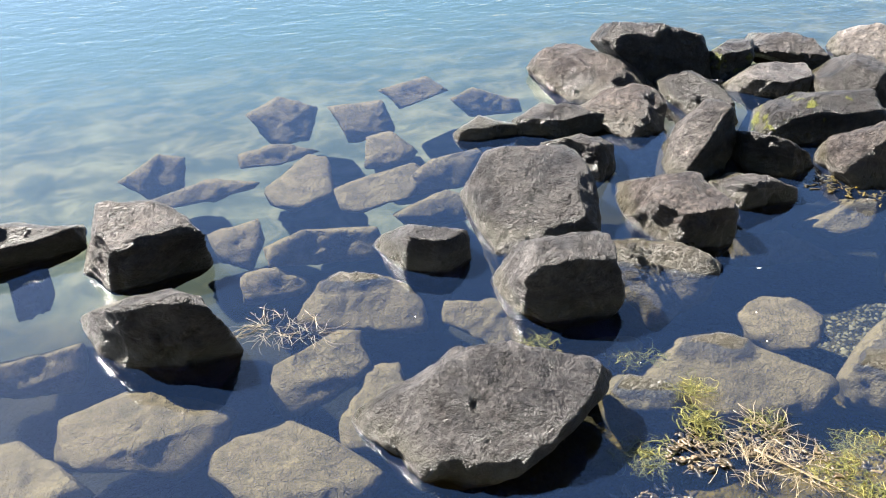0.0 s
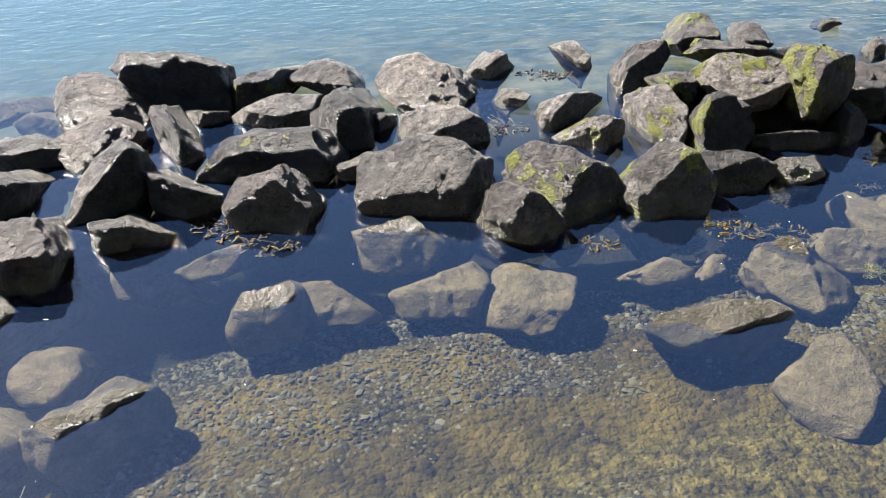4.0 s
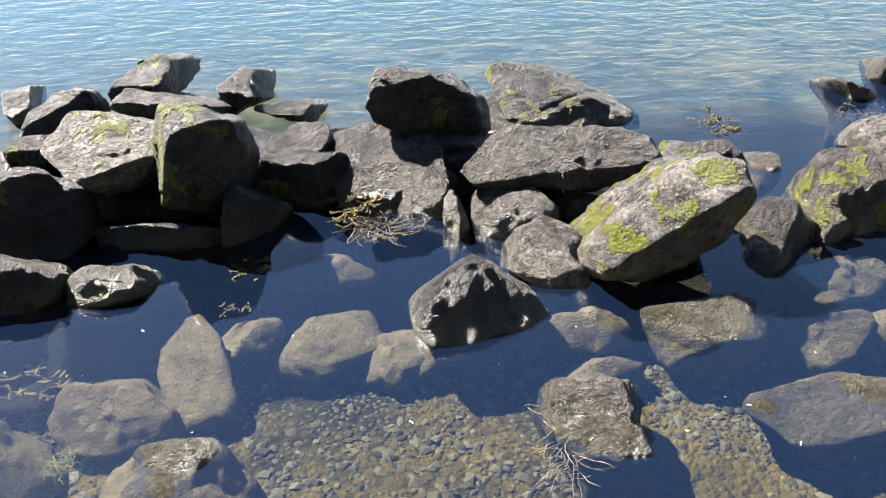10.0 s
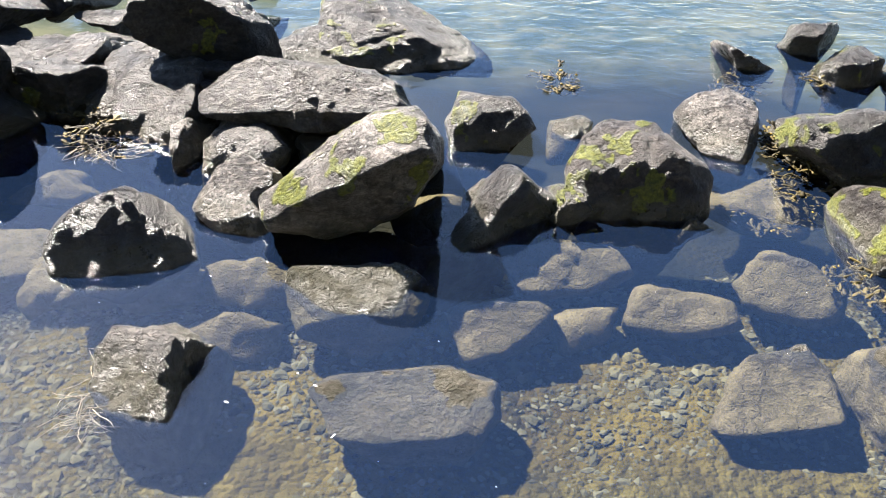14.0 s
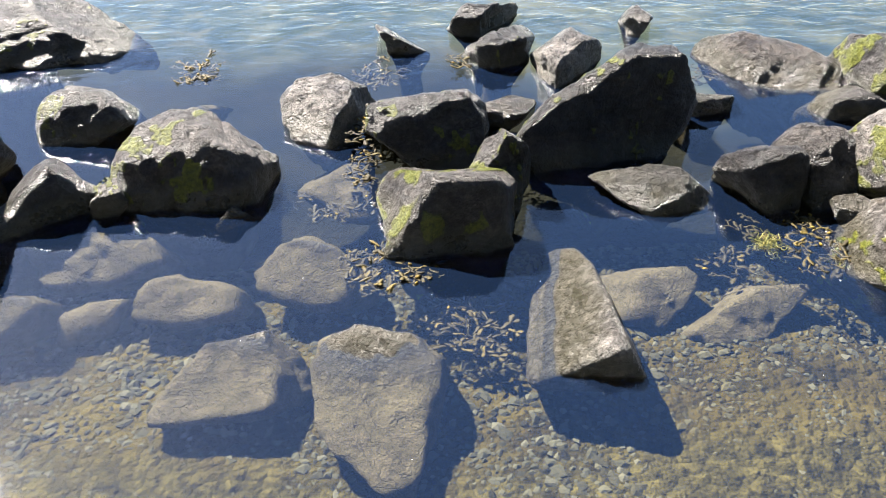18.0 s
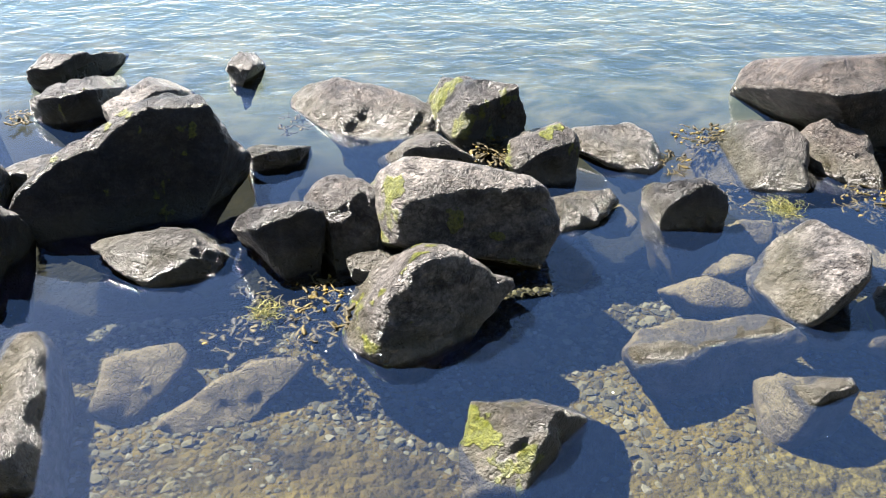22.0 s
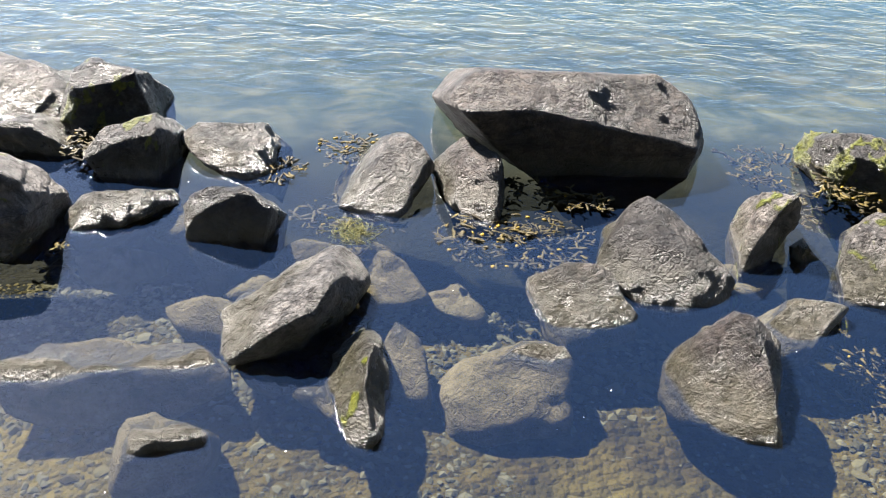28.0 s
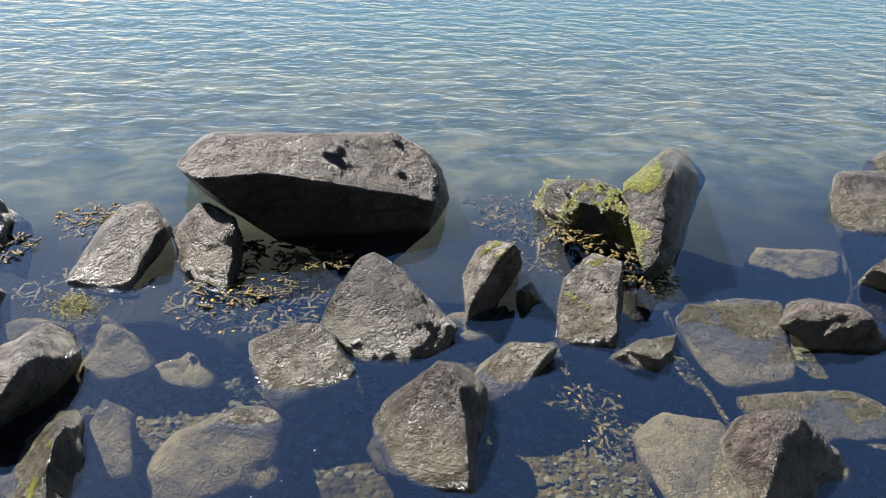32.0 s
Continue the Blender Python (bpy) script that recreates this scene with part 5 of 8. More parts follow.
boulder("large dry pale grey boulder with green algae patches on other boulders", "pale", (10.085, 2.073, 0.093), [(-85, 22, 0.158), (-90, 66, 0.187), (172, 32, 0.306), (127, 59, 0.234), (67, 58, 0.134), (64, 57, 0.131), (26, 36, 0.168), (-3, -2, 0.210), (-22, -28, 0.206), (-110, -52, 0.131), (-116, -50, 0.140), (-168, 0, 0.280), (96, 14, 0.131), (0, -90, 0.193)], 383, (131, 79, 11, 0.007), moss=1, rough=0.6)
boulder("dry-topped pale grey boulder with green algae patches in the water", "pale", (9.799, 1.817, -0.079), [(-72, 30, 0.230), (-175, 57, 0.219), (176, 26, 0.144), (153, 44, 0.144), (134, 51, 0.156), (78, 53, 0.204), (48, 41, 0.216), (-17, -26, 0.212), (-34, -38, 0.144), (-145, -18, 0.167), (103, 14, 0.144), (0, -90, 0.171)], 664, (88, 72, 12, 0.008), moss=1, level=4, undercut=1.8)
boulder("small dry-topped grey boulder in the water", "grey", (9.754, 1.936, 0.026), [(120, 41, 0.048), (24, 52, 0.058), (-34, -8, 0.042), (-116, 7, 0.043), (171, -25, 0.043), (-118, 2, 0.044), (-118, 79, 0.036), (62, 14, 0.416), (0, -90, 0.186)], 742, (94, 66, 6, 0.006), level=4, undercut=2.5)
boulder("dry-topped grey boulder with green algae patches in the water", "grey", (10.425, 2.538, -0.026), [(-85, 20, 0.171), (-115, 62, 0.175), (164, 24, 0.122), (120, 58, 0.111), (20, 41, 0.150), (-10, -6, 0.111), (-165, -26, 0.111), (86, 14, 0.116), (0, -90, 0.324)], 955, (55, 75, 9, 0.004), moss=1, level=4, undercut=1.8)
boulder("dry-topped pale grey boulder in the water", "pale", (10.778, 2.592, -0.016), [(-110, 59, 0.125), (-95, 79, 0.092), (-98, 33, 0.168), (-48, 51, 0.110), (-158, 55, 0.157), (136, 49, 0.147), (93, 62, 0.085), (17, 44, 0.085), (-11, 5, 0.101), (-145, -51, 0.086), (-144, -52, 0.085), (79, 14, 0.086), (0, -90, 0.334)], 807, (339, 71, 8, 0.006), level=4, undercut=1.8)
boulder("dry-topped grey boulder in the water", "grey", (10.084, 2.606, -0.012), [(126, 54, 0.08), (32, 51, 0.068), (11, 35, 0.127), (-97, 7, 0.097), (-100, 7, 0.096), (-163, 7, 0.161), (-98, 2, 0.094), (-98, 83, 0.115), (82, 14, 0.462), (0, -90, 0.308)], 262, (334, 66, 9, 0.006), level=4, undercut=2.5)
boulder("small dry-topped grey boulder in the water", "grey", (10.411, 2.222, -0.059), [(-95, 56, 0.143), (-80, 76, 0.128), (-83, 30, 0.165), (-33, 48, 0.173), (-143, 52, 0.136), (147, 38, 0.077), (99, 57, 0.077), (7, 24, 0.195), (-42, -40, 0.077), (-170, -17, 0.097), (85, 14, 0.078), (0, -90, 0.241)], 808, (16, 24, 9, 0.007), level=4, undercut=1.8)
boulder("dry-topped dark grey boulder in the water", "dark", (10.802, 2.134, -0.038), [(-90, 30, 0.114), (-115, 58, 0.148), (152, 24, 0.145), (85, 59, 0.120), (31, 51, 0.123), (-15, 4, 0.114), (178, -14, 0.114), (76, 14, 0.114), (0, -90, 0.262)], 903, (291, 59, 6, 0.007), level=4, undercut=1.8)
boulder("dry-topped grey boulder in the water", "grey", (11.141, 2.621, -0.186), [(-98, 57, 0.401), (170, 40, 0.112), (-83, 77, 0.344), (-86, 31, 0.472), (-36, 49, 0.418), (-146, 53, 0.319), (171, 32, 0.111), (156, 47, 0.117), (107, 63, 0.177), (26, 33, 0.216), (-15, -32, 0.111), (-136, -42, 0.111), (99, 14, 0.111), (0, -90, 0.114)], 882, (234, 26, 6, 0.006), level=4, undercut=1.8)
boulder("small dry-topped grey-brown boulder in the water", "brown", (11.483, 2.420, -0.026), [(-120, 55, 0.157), (-20, 20, 0.147), (-105, 75, 0.142), (-108, 29, 0.204), (-168, 51, 0.121), (168, 28, 0.122), (122, 60, 0.133), (39, 50, 0.119), (8, 13, 0.097), (-10, -16, 0.103), (-157, -29, 0.097), (-171, -8, 0.097), (92, 14, 0.097), (0, -90, 0.274)], 37, (289, 21, 8, 0.006), level=4, undercut=1.8)
boulder("large dry-topped grey-brown boulder in the water", "brown", (11.967, 2.688, -0.029), [(-88, -6, 0.231), (-95, 64, 0.368), (-70, 51, 0.300), (168, 32, 0.575), (89, 68, 0.259), (24, 55, 0.297), (4, 34, 0.318), (-12, 6, 0.324), (-28, -24, 0.276), (-146, -47, 0.232), (-158, -35, 0.332), (83, 14, 0.231), (0, -90, 0.371)], 795, (80, 75, 14, 0.003), undercut=1.8, rough=0.5)
boulder("dry-topped pale grey boulder in the water", "pale", (10.987, 1.763, -0.072), [(-70, -5, 0.181), (-175, 61, 0.143), (178, 31, 0.171), (140, 51, 0.112), (40, 34, 0.224), (20, 10, 0.208), (-13, -31, 0.112), (-147, -11, 0.198), (151, 12, 0.127), (126, 38, 0.149), (38, 54, 0.205), (-16, 17, 0.197), (-38, -14, 0.129), (-82, -45, 0.112), (-161, -38, 0.112), (-177, -25, 0.118), (109, 14, 0.132), (0, -90, 0.128)], 469, (73, 57, 6, 0.008), level=4, undercut=1.8)
boulder("small dry-topped grey boulder with green algae patches in the water", "grey", (11.186, 1.471, -0.021), [(-135, 53, 0.113), (-20, 20, 0.113), (-120, 73, 0.117), (-123, 27, 0.151), (177, 49, 0.063), (170, 28, 0.090), (149, 42, 0.108), (46, 34, 0.126), (10, -3, 0.063), (-20, -30, 0.077), (-10, -22, 0.064), (-32, -35, 0.114), (-151, -11, 0.107), (-161, -1, 0.080), (-168, 6, 0.080), (110, 41, 0.168), (32, 50, 0.097), (-4, 33, 0.064), (-38, 2, 0.178), (-139, -47, 0.102), (-171, -37, 0.063), (169, -22, 0.072), (105, 14, 0.177), (0, -90, 0.159)], 446, (302, 58, 11, 0.005), moss=1, level=4, undercut=1.8)
boulder("large grey-brown boulder half sunk in clear water", "sunk brown", (10.583, 1.544, -0.100), [(95, 78, 0.100), (-85, 42, 0.109), (-85, 12, 0.100), (132, 36, 0.167), (93, 48, 0.110), (43, 46, 0.202), (1, 25, 0.297), (-56, -31, 0.159), (-58, -31, 0.156), (-100, -41, 0.164), (-167, -17, 0.200), (-170, -14, 0.202), (76, 14, 0.171), (0, -90, 0.100)], 115, (295, 75, 9, 0.004), rough=0.95, undercut=1.8)
boulder("grey-brown boulder half sunk in clear water", "sunk brown", (10.753, 1.325, -0.088), [(95, 68, 0.092), (-75, 15, 0.092), (-165, 35, 0.092), (153, 9, 0.109), (115, 36, 0.105), (67, 46, 0.092), (-7, 18, 0.134), (-22, 4, 0.126), (-51, -20, 0.129), (-92, -38, 0.117), (-177, -15, 0.164), (68, 14, 0.102), (0, -90, 0.092)], 305, (125, 25, 10, 0.004), level=4, rough=0.95, undercut=1.8)
boulder("dark grey boulder half sunk in clear water", "dark", (11.979, 2.008, -0.026), [(-105, 57, 0.171), (-58, 56, 0.181), (165, 45, 0.161), (-90, 77, 0.153), (-93, 31, 0.219), (-43, 49, 0.200), (-153, 53, 0.173), (162, 15, 0.147), (150, 31, 0.151), (123, 51, 0.169), (40, 53, 0.149), (18, 41, 0.136), (-24, -10, 0.225), (-152, -39, 0.136), (78, 14, 0.136), (0, -90, 0.274)], 893, (281, 49, 10, 0.007), undercut=1.8, rough=0.6)
boulder("grey-brown boulder half sunk in clear water", "sunk brown", (11.738, 1.795, -0.055), [(-85, 61, 0.090), (117, 51, 0.127), (84, 55, 0.123), (17, 31, 0.120), (-9, 0, 0.134), (-67, -46, 0.090), (-146, -36, 0.101), (-170, -15, 0.090), (84, 14, 0.090), (0, -90, 0.195)], 765, (225, 65, 8, 0.004), level=4, rough=0.95)
boulder("grey-brown boulder half sunk in clear water", "brown", (12.059, 1.539, -0.066), [(-122, 56, 0.179), (-20, 20, 0.125), (-165, 38, 0.169), (-100, 75, 0.199), (-100, 25, 0.241), (158, 11, 0.149), (134, 33, 0.125), (134, 32, 0.124), (64, 53, 0.166), (24, 42, 0.158), (-11, 12, 0.130), (-18, 5, 0.132), (-48, -24, 0.167), (-109, -45, 0.124), (-180, -12, 0.172), (72, 14, 0.124), (0, -90, 0.134)], 669, (273, 77, 10, 0.008), level=4, rough=0.95, undercut=1.8)
boulder("pale grey boulder half sunk in clear water", "sunk pale", (12.292, 1.753, -0.084), [(-100, 60, 0.115), (135, 30, 0.065), (74, 55, 0.105), (-41, -20, 0.065), (-73, -44, 0.065), (-142, -47, 0.083), (175, -18, 0.101), (68, 14, 0.066), (0, -90, 0.166)], 667, (199, 51, 8, 0.006), level=4, rough=0.95)
boulder("dry-topped pale grey boulder with green algae patches in the water", "pale", (12.346, 2.131, 0.059), [(-60, 10, 0.093), (-160, 57, 0.097), (157, 17, 0.062), (45, 57, 0.064), (-9, 11, 0.070), (-27, -19, 0.062), (170, -3, 0.096), (76, 14, 0.063), (0, -90, 0.359)], 608, (176, 64, 12, 0.007), moss=1, level=4, undercut=1.8)
boulder("small dry-topped grey boulder in the water", "grey", (12.408, 2.011, 0.022), [(125, 37, 0.03), (5, 45, 0.025), (-72, 7, 0.032), (-156, 7, 0.025), (160, -15, 0.038), (-120, 2, 0.035), (-120, 78, 0.032), (60, 14, 0.368), (0, -90, 0.182)], 986, (122, 58, 12, 0.005), level=4, undercut=2.5)
boulder("dry-topped grey boulder thick with green algae in the water", "grey", (12.777, 2.386, 0.069), [(142, 33, 0.216), (91, 63, 0.121), (42, 63, 0.106), (18, 56, 0.125), (-24, 11, 0.243), (-75, 7, 0.174), (-121, 7, 0.095), (-152, 7, 0.117), (166, -11, 0.212), (-114, 2, 0.119), (-114, 68, 0.102), (66, 14, 0.473), (0, -90, 0.389), (151, 20, 0.201), (87, 65, 0.134), (31, 61, 0.098), (-21, 15, 0.23), (-173, -41, 0.152)], 647, (179, 31, 9, 0.006), moss=2, undercut=2.5)
boulder("dry-topped grey boulder thick with green algae in the water", "grey", (13.337, 2.992, -0.169), [(-30, 15, 0.136), (-150, 55, 0.763), (134, 36, 0.138), (58, 69, 0.173), (-10, 43, 0.136), (-26, 16, 0.143), (-45, -22, 0.226), (164, -26, 0.136), (59, 14, 0.136), (0, -90, 0.181)], 135, (315, 35, 8, 0.004), moss=2, level=4, undercut=1.8)
boulder("dry-topped pale grey boulder with green algae patches in the water", "pale", (12.674, 2.069, -0.157), [(-120, 58, 0.324), (-40, 38, 0.234), (-105, 78, 0.291), (-108, 32, 0.351), (-168, 54, 0.290), (156, -2, 0.102), (131, 35, 0.180), (77, 61, 0.225), (17, 53, 0.221), (-29, 6, 0.192), (-23, 11, 0.093), (161, -10, 0.093), (61, 14, 0.093), (0, -90, 0.093)], 453, (201, 29, 11, 0.007), moss=1, level=4, undercut=1.8)
boulder("small dry-topped grey boulder in the water", "grey", (12.699, 1.722, 0.006), [(121, 36, 0.041), (99, 49, 0.038), (-27, 7, 0.064), (-64, 7, 0.053), (-129, 7, 0.066), (-120, 2, 0.07), (60, 89, 0.025), (60, 14, 0.429), (0, -90, 0.166)], 124, (268, 72, 11, 0.008), level=4, undercut=2.5)
boulder("silt-filmed grey-brown boulder under water", "sunk brown", (13.069, 1.890, -0.124), [(-95, 82, 0.128), (130, 31, 0.188), (85, 56, 0.126), (-20, 24, 0.146), (-95, -51, 0.126), (-174, -41, 0.126), (175, -31, 0.135), (58, 14, 0.126), (0, -90, 0.176)], 166, (22, 78, 11, 0.005), rough=0.95)
boulder("dry-topped grey-brown boulder in the water", "brown", (13.308, 1.762, -0.014), [(-95, 30, 0.080), (-95, 66, 0.104), (135, 16, 0.157), (102, 50, 0.117), (58, 61, 0.083), (-1, 49, 0.095), (-166, -51, 0.080), (51, 14, 0.080), (0, -90, 0.286)], 433, (181, 69, 12, 0.007), level=4, undercut=1.8)
boulder("grey-brown boulder half sunk in clear water", "brown", (12.863, 1.263, -0.074), [(-165, 58, 0.205), (-62, 38, 0.106), (133, 17, 0.187), (106, 40, 0.192), (49, 54, 0.186), (5, 43, 0.148), (-19, 27, 0.137), (-56, -15, 0.107), (-114, -45, 0.112), (169, -25, 0.106), (52, 14, 0.106), (0, -90, 0.106)], 327, (219, 71, 11, 0.006), level=4, rough=0.95, undercut=1.8)
boulder("silt-filmed grey-brown boulder under water", "sunk brown", (12.693, 1.451, -0.097), [(-95, 82, 0.073), (121, 32, 0.083), (79, 50, 0.073), (-13, 24, 0.116), (-21, 16, 0.127), (-89, -39, 0.210), (-179, -28, 0.110), (174, -23, 0.101), (58, 14, 0.092), (0, -90, 0.073)], 592, (304, 36, 10, 0.006), level=4, rough=0.95)
boulder("large silt-filmed grey-brown boulder under water", "sunk brown", (13.131, 1.485, -0.061), [(-95, 82, 0.066), (-90, 12, 0.142), (90, 48, 0.066), (48, 56, 0.071), (-32, 17, 0.137), (-101, -49, 0.066), (-166, -45, 0.153), (50, 14, 0.066), (0, -90, 0.139)], 799, (43, 27, 7, 0.008), rough=0.95, undercut=1.8)
boulder("dry-topped grey boulder in the water", "grey", (13.980, 2.535, -0.065), [(-115, 57, 0.197), (-100, 77, 0.165), (-103, 31, 0.217), (-53, 49, 0.157), (-163, 53, 0.231), (142, 1, 0.175), (92, 63, 0.173), (60, 69, 0.161), (-35, 18, 0.148), (152, -20, 0.148), (51, 14, 0.148), (0, -90, 0.285)], 122, (194, 46, 9, 0.006), level=4, undercut=1.8)
boulder("dry-topped grey-brown boulder in the water", "brown", (13.651, 2.003, 0.014), [(124, 25, 0.062), (65, 64, 0.095), (-37, 18, 0.11), (-95, 7, 0.125), (161, 7, 0.125), (-134, 2, 0.071), (-134, 35, 0.082), (46, 14, 0.428), (0, -90, 0.334)], 945, (45, 65, 6, 0.004), level=4, undercut=2.5)
boulder("dry-topped grey boulder in the water", "grey", (14.238, 2.821, 0.024), [(114, 50, 0.067), (-5, 60, 0.068), (-82, 7, 0.025), (172, 7, 0.071), (-132, 2, 0.076), (48, 88, 0.033), (48, 14, 0.432), (0, -90, 0.344)], 566, (62, 58, 12, 0.005), level=4, undercut=6)
boulder("silt-filmed grey-brown boulder under water", "sunk brown", (11.590, 1.566, -0.108), [(-95, 59, 0.092), (-90, 15, 0.139), (151, 32, 0.156), (115, 47, 0.112), (79, 49, 0.107), (22, 26, 0.118), (-6, -3, 0.094), (-77, -43, 0.116), (-158, -14, 0.234), (-178, 5, 0.218), (92, 14, 0.092), (0, -90, 0.092)], 3, (111, 59, 9, 0.007), level=4, rough=0.95)
boulder("small silt-filmed grey-brown boulder under water", "sunk brown", (11.228, 2.007, -0.122), [(157, 43, 0.09), (40, 34, 0.073), (9, -4, 0.082), (-74, -53, 0.072), (-160, -5, 0.084), (-76, 42, 0.025), (-76, 51, 0.025), (104, 14, 0.424), (0, -90, 0.148)], 541, (217, 33, 8, 0.005), level=4, rough=0.95)
boulder("small silt-filmed grey boulder with green algae patches under water", "sunk grey", (11.423, 1.924, -0.14), [(138, 47, 0.052), (30, 27, 0.058), (-20, -30, 0.08), (-126, -42, 0.027), (-158, -14, 0.061), (-81, 48, 0.059), (-81, 89, 0.025), (99, 14, 0.48), (0, -90, 0.13)], 131, (167, 43, 11, 0.005), moss=1, level=4, rough=0.95)
boulder("small silt-filmed grey-brown boulder under water", "sunk brown", (10.985, 2.098, -0.104), [(141, 47, 0.038), (64, 51, 0.037), (-26, -37, 0.039), (-72, -54, 0.025), (-161, -14, 0.056), (-83, 48, 0.025), (-83, 15, 0.026), (97, 14, 0.409), (0, -90, 0.136)], 859, (103, 27, 11, 0.008), level=4, rough=0.95)
boulder("small silt-filmed grey-brown boulder under water", "sunk brown", (10.865, 2.01, -0.134), [(138, 48, 0.027), (87, 53, 0.025), (27, 23, 0.072), (-56, -51, 0.025), (-142, -29, 0.079), (-79, 48, 0.025), (-79, 5, 0.027), (101, 14, 0.41), (0, -90, 0.136)], 550, (190, 30, 10, 0.004), level=4, rough=0.95)
boulder("small silt-filmed grey-brown boulder under water", "sunk brown", (10.1, 1.701, -0.14), [(133, 33, 0.058), (56, 46, 0.025), (-31, -16, 0.071), (-93, -46, 0.041), (178, -10, 0.056), (-103, 48, 0.025), (-103, 44, 0.025), (77, 14, 0.43), (0, -90, 0.13)], 761, (77, 73, 11, 0.005), level=4, rough=0.95)
boulder("dry-topped grey boulder with green algae patches in the water", "grey", (9.994, 1.280, -0.051), [(-125, 59, 0.119), (-45, 25, 0.109), (-110, 79, 0.118), (-113, 33, 0.151), (-173, 55, 0.109), (146, 12, 0.117), (93, 44, 0.109), (45, 47, 0.125), (52, 47, 0.121), (10, 38, 0.211), (-30, 7, 0.262), (-78, -33, 0.157), (-101, -40, 0.133), (165, -7, 0.119), (60, 14, 0.232), (0, -90, 0.109)], 62, (134, 46, 12, 0.006), moss=1)
boulder("small silt-filmed grey boulder with green algae patches under water", "sunk grey", (10.41, 2.072, -0.125), [(102, 51, 0.049), (13, 38, 0.062), (-62, -42, 0.051), (-153, -44, 0.031), (173, -14, 0.056), (-109, 48, 0.025), (-109, 72, 0.025), (71, 14, 0.453), (0, -90, 0.145)], 971, (287, 43, 11, 0.005), moss=1, level=4, rough=0.95)
boulder("small silt-filmed grey-brown boulder under water", "sunk brown", (11.084, 2.121, -0.119), [(93, 53, 0.029), (-30, 8, 0.077), (-98, -55, 0.025), (159, -17, 0.052), (-123, 48, 0.029), (-123, 49, 0.028), (57, 14, 0.431), (0, -90, 0.121)], 303, (51, 59, 8, 0.007), level=4, rough=0.95)
boulder("small silt-filmed grey-brown boulder under water", "sunk brown", (10.95, 1.989, -0.134), [(113, 41, 0.035), (47, 56, 0.029), (-29, 6, 0.032), (-114, -55, 0.029), (170, -28, 0.039), (-122, 48, 0.025), (-122, 16, 0.029), (58, 14, 0.426), (0, -90, 0.136)], 477, (9, 41, 7, 0.006), level=4, rough=0.95)
boulder("silt-filmed grey boulder with green algae patches under water", "sunk grey", (10.845, 1.936, -0.193), [(91, 50, 0.035), (16, 46, 0.05), (-106, -52, 0.037), (-154, -47, 0.074), (-121, 48, 0.084), (-121, 30, 0.094), (59, 14, 0.489), (0, -90, 0.077)], 742, (94, 66, 6, 0.006), moss=1, level=4, rough=0.95)
boulder("silt-filmed grey-brown boulder under water", "sunk brown", (13.696, 2.571, -0.277), [(140, 9, 0.136), (78, 61, 0.052), (-27, 25, 0.167), (-84, -53, 0.073), (-133, -61, 0.1), (-128, 48, 0.055), (-128, 9, 0.085), (52, 14, 0.543), (0, -90, 0.143)], 769, (13, 57, 12, 0.008), rough=0.95)
boulder("small silt-filmed grey-brown boulder under water", "sunk brown", (12.284, 1.983, -0.067), [(99, 53, 0.05), (-1, 24, 0.086), (-49, -36, 0.033), (-138, -49, 0.055), (-175, -25, 0.076), (-107, 48, 0.025), (-107, 67, 0.025), (73, 14, 0.434), (0, -90, 0.153)], 206, (62, 58, 9, 0.005), level=4, rough=0.95)
boulder("silt-filmed grey-brown boulder under water", "sunk brown", (9.148, 1.727, -0.112), [(176, 27, 0.107), (103, 51, 0.084), (34, 22, 0.125), (-37, -42, 0.052), (-31, -40, 0.038), (-119, -35, 0.11), (-72, 48, 0.029), (-72, 64, 0.025), (108, 14, 0.478), (0, -90, 0.158)], 741, (57, 53, 12, 0.005), level=4, rough=0.95)
boulder("silt-filmed grey-brown boulder under water", "sunk brown", (9.387, 1.663, -0.138), [(128, 45, 0.065), (87, 48, 0.088), (-13, -19, 0.127), (-40, -38, 0.05), (-75, -45, 0.062), (-139, -22, 0.186), (-79, 48, 0.063), (-79, 60, 0.043), (101, 14, 0.512), (0, -90, 0.132)], 477, (9, 41, 7, 0.006), rough=0.95)
boulder("silt-filmed grey-brown boulder under water", "sunk brown", (7.179, 1.764, -0.137), [(-95, 60, 0.120), (-160, 40, 0.114), (139, 34, 0.092), (96, 49, 0.083), (30, 39, 0.175), (-13, 1, 0.180), (-52, -35, 0.098), (-76, -43, 0.083), (-166, -20, 0.084), (179, -4, 0.085), (81, 14, 0.086), (0, -90, 0.083)], 57, (309, 41, 7, 0.006), level=4, rough=0.95)
boulder("small silt-filmed grey-brown boulder under water", "sunk brown", (7.464, 1.774, -0.116), [(126, 48, 0.045), (87, 49, 0.043), (-14, -26, 0.071), (-63, -47, 0.061), (-163, -1, 0.087), (-76, 48, 0.025), (-76, 73, 0.025), (104, 14, 0.472), (0, -90, 0.154)], 47, (299, 31, 11, 0.006), level=4, rough=0.95)
boulder("silt-filmed grey-brown boulder under water", "sunk brown", (7.722, 1.834, -0.125), [(-95, 62, 0.085), (157, 4, 0.091), (92, 50, 0.075), (62, 52, 0.075), (-3, 28, 0.180), (-76, -43, 0.092), (-111, -49, 0.075), (66, 14, 0.075), (0, -90, 0.125)], 608, (176, 64, 12, 0.007), level=4, rough=0.95)
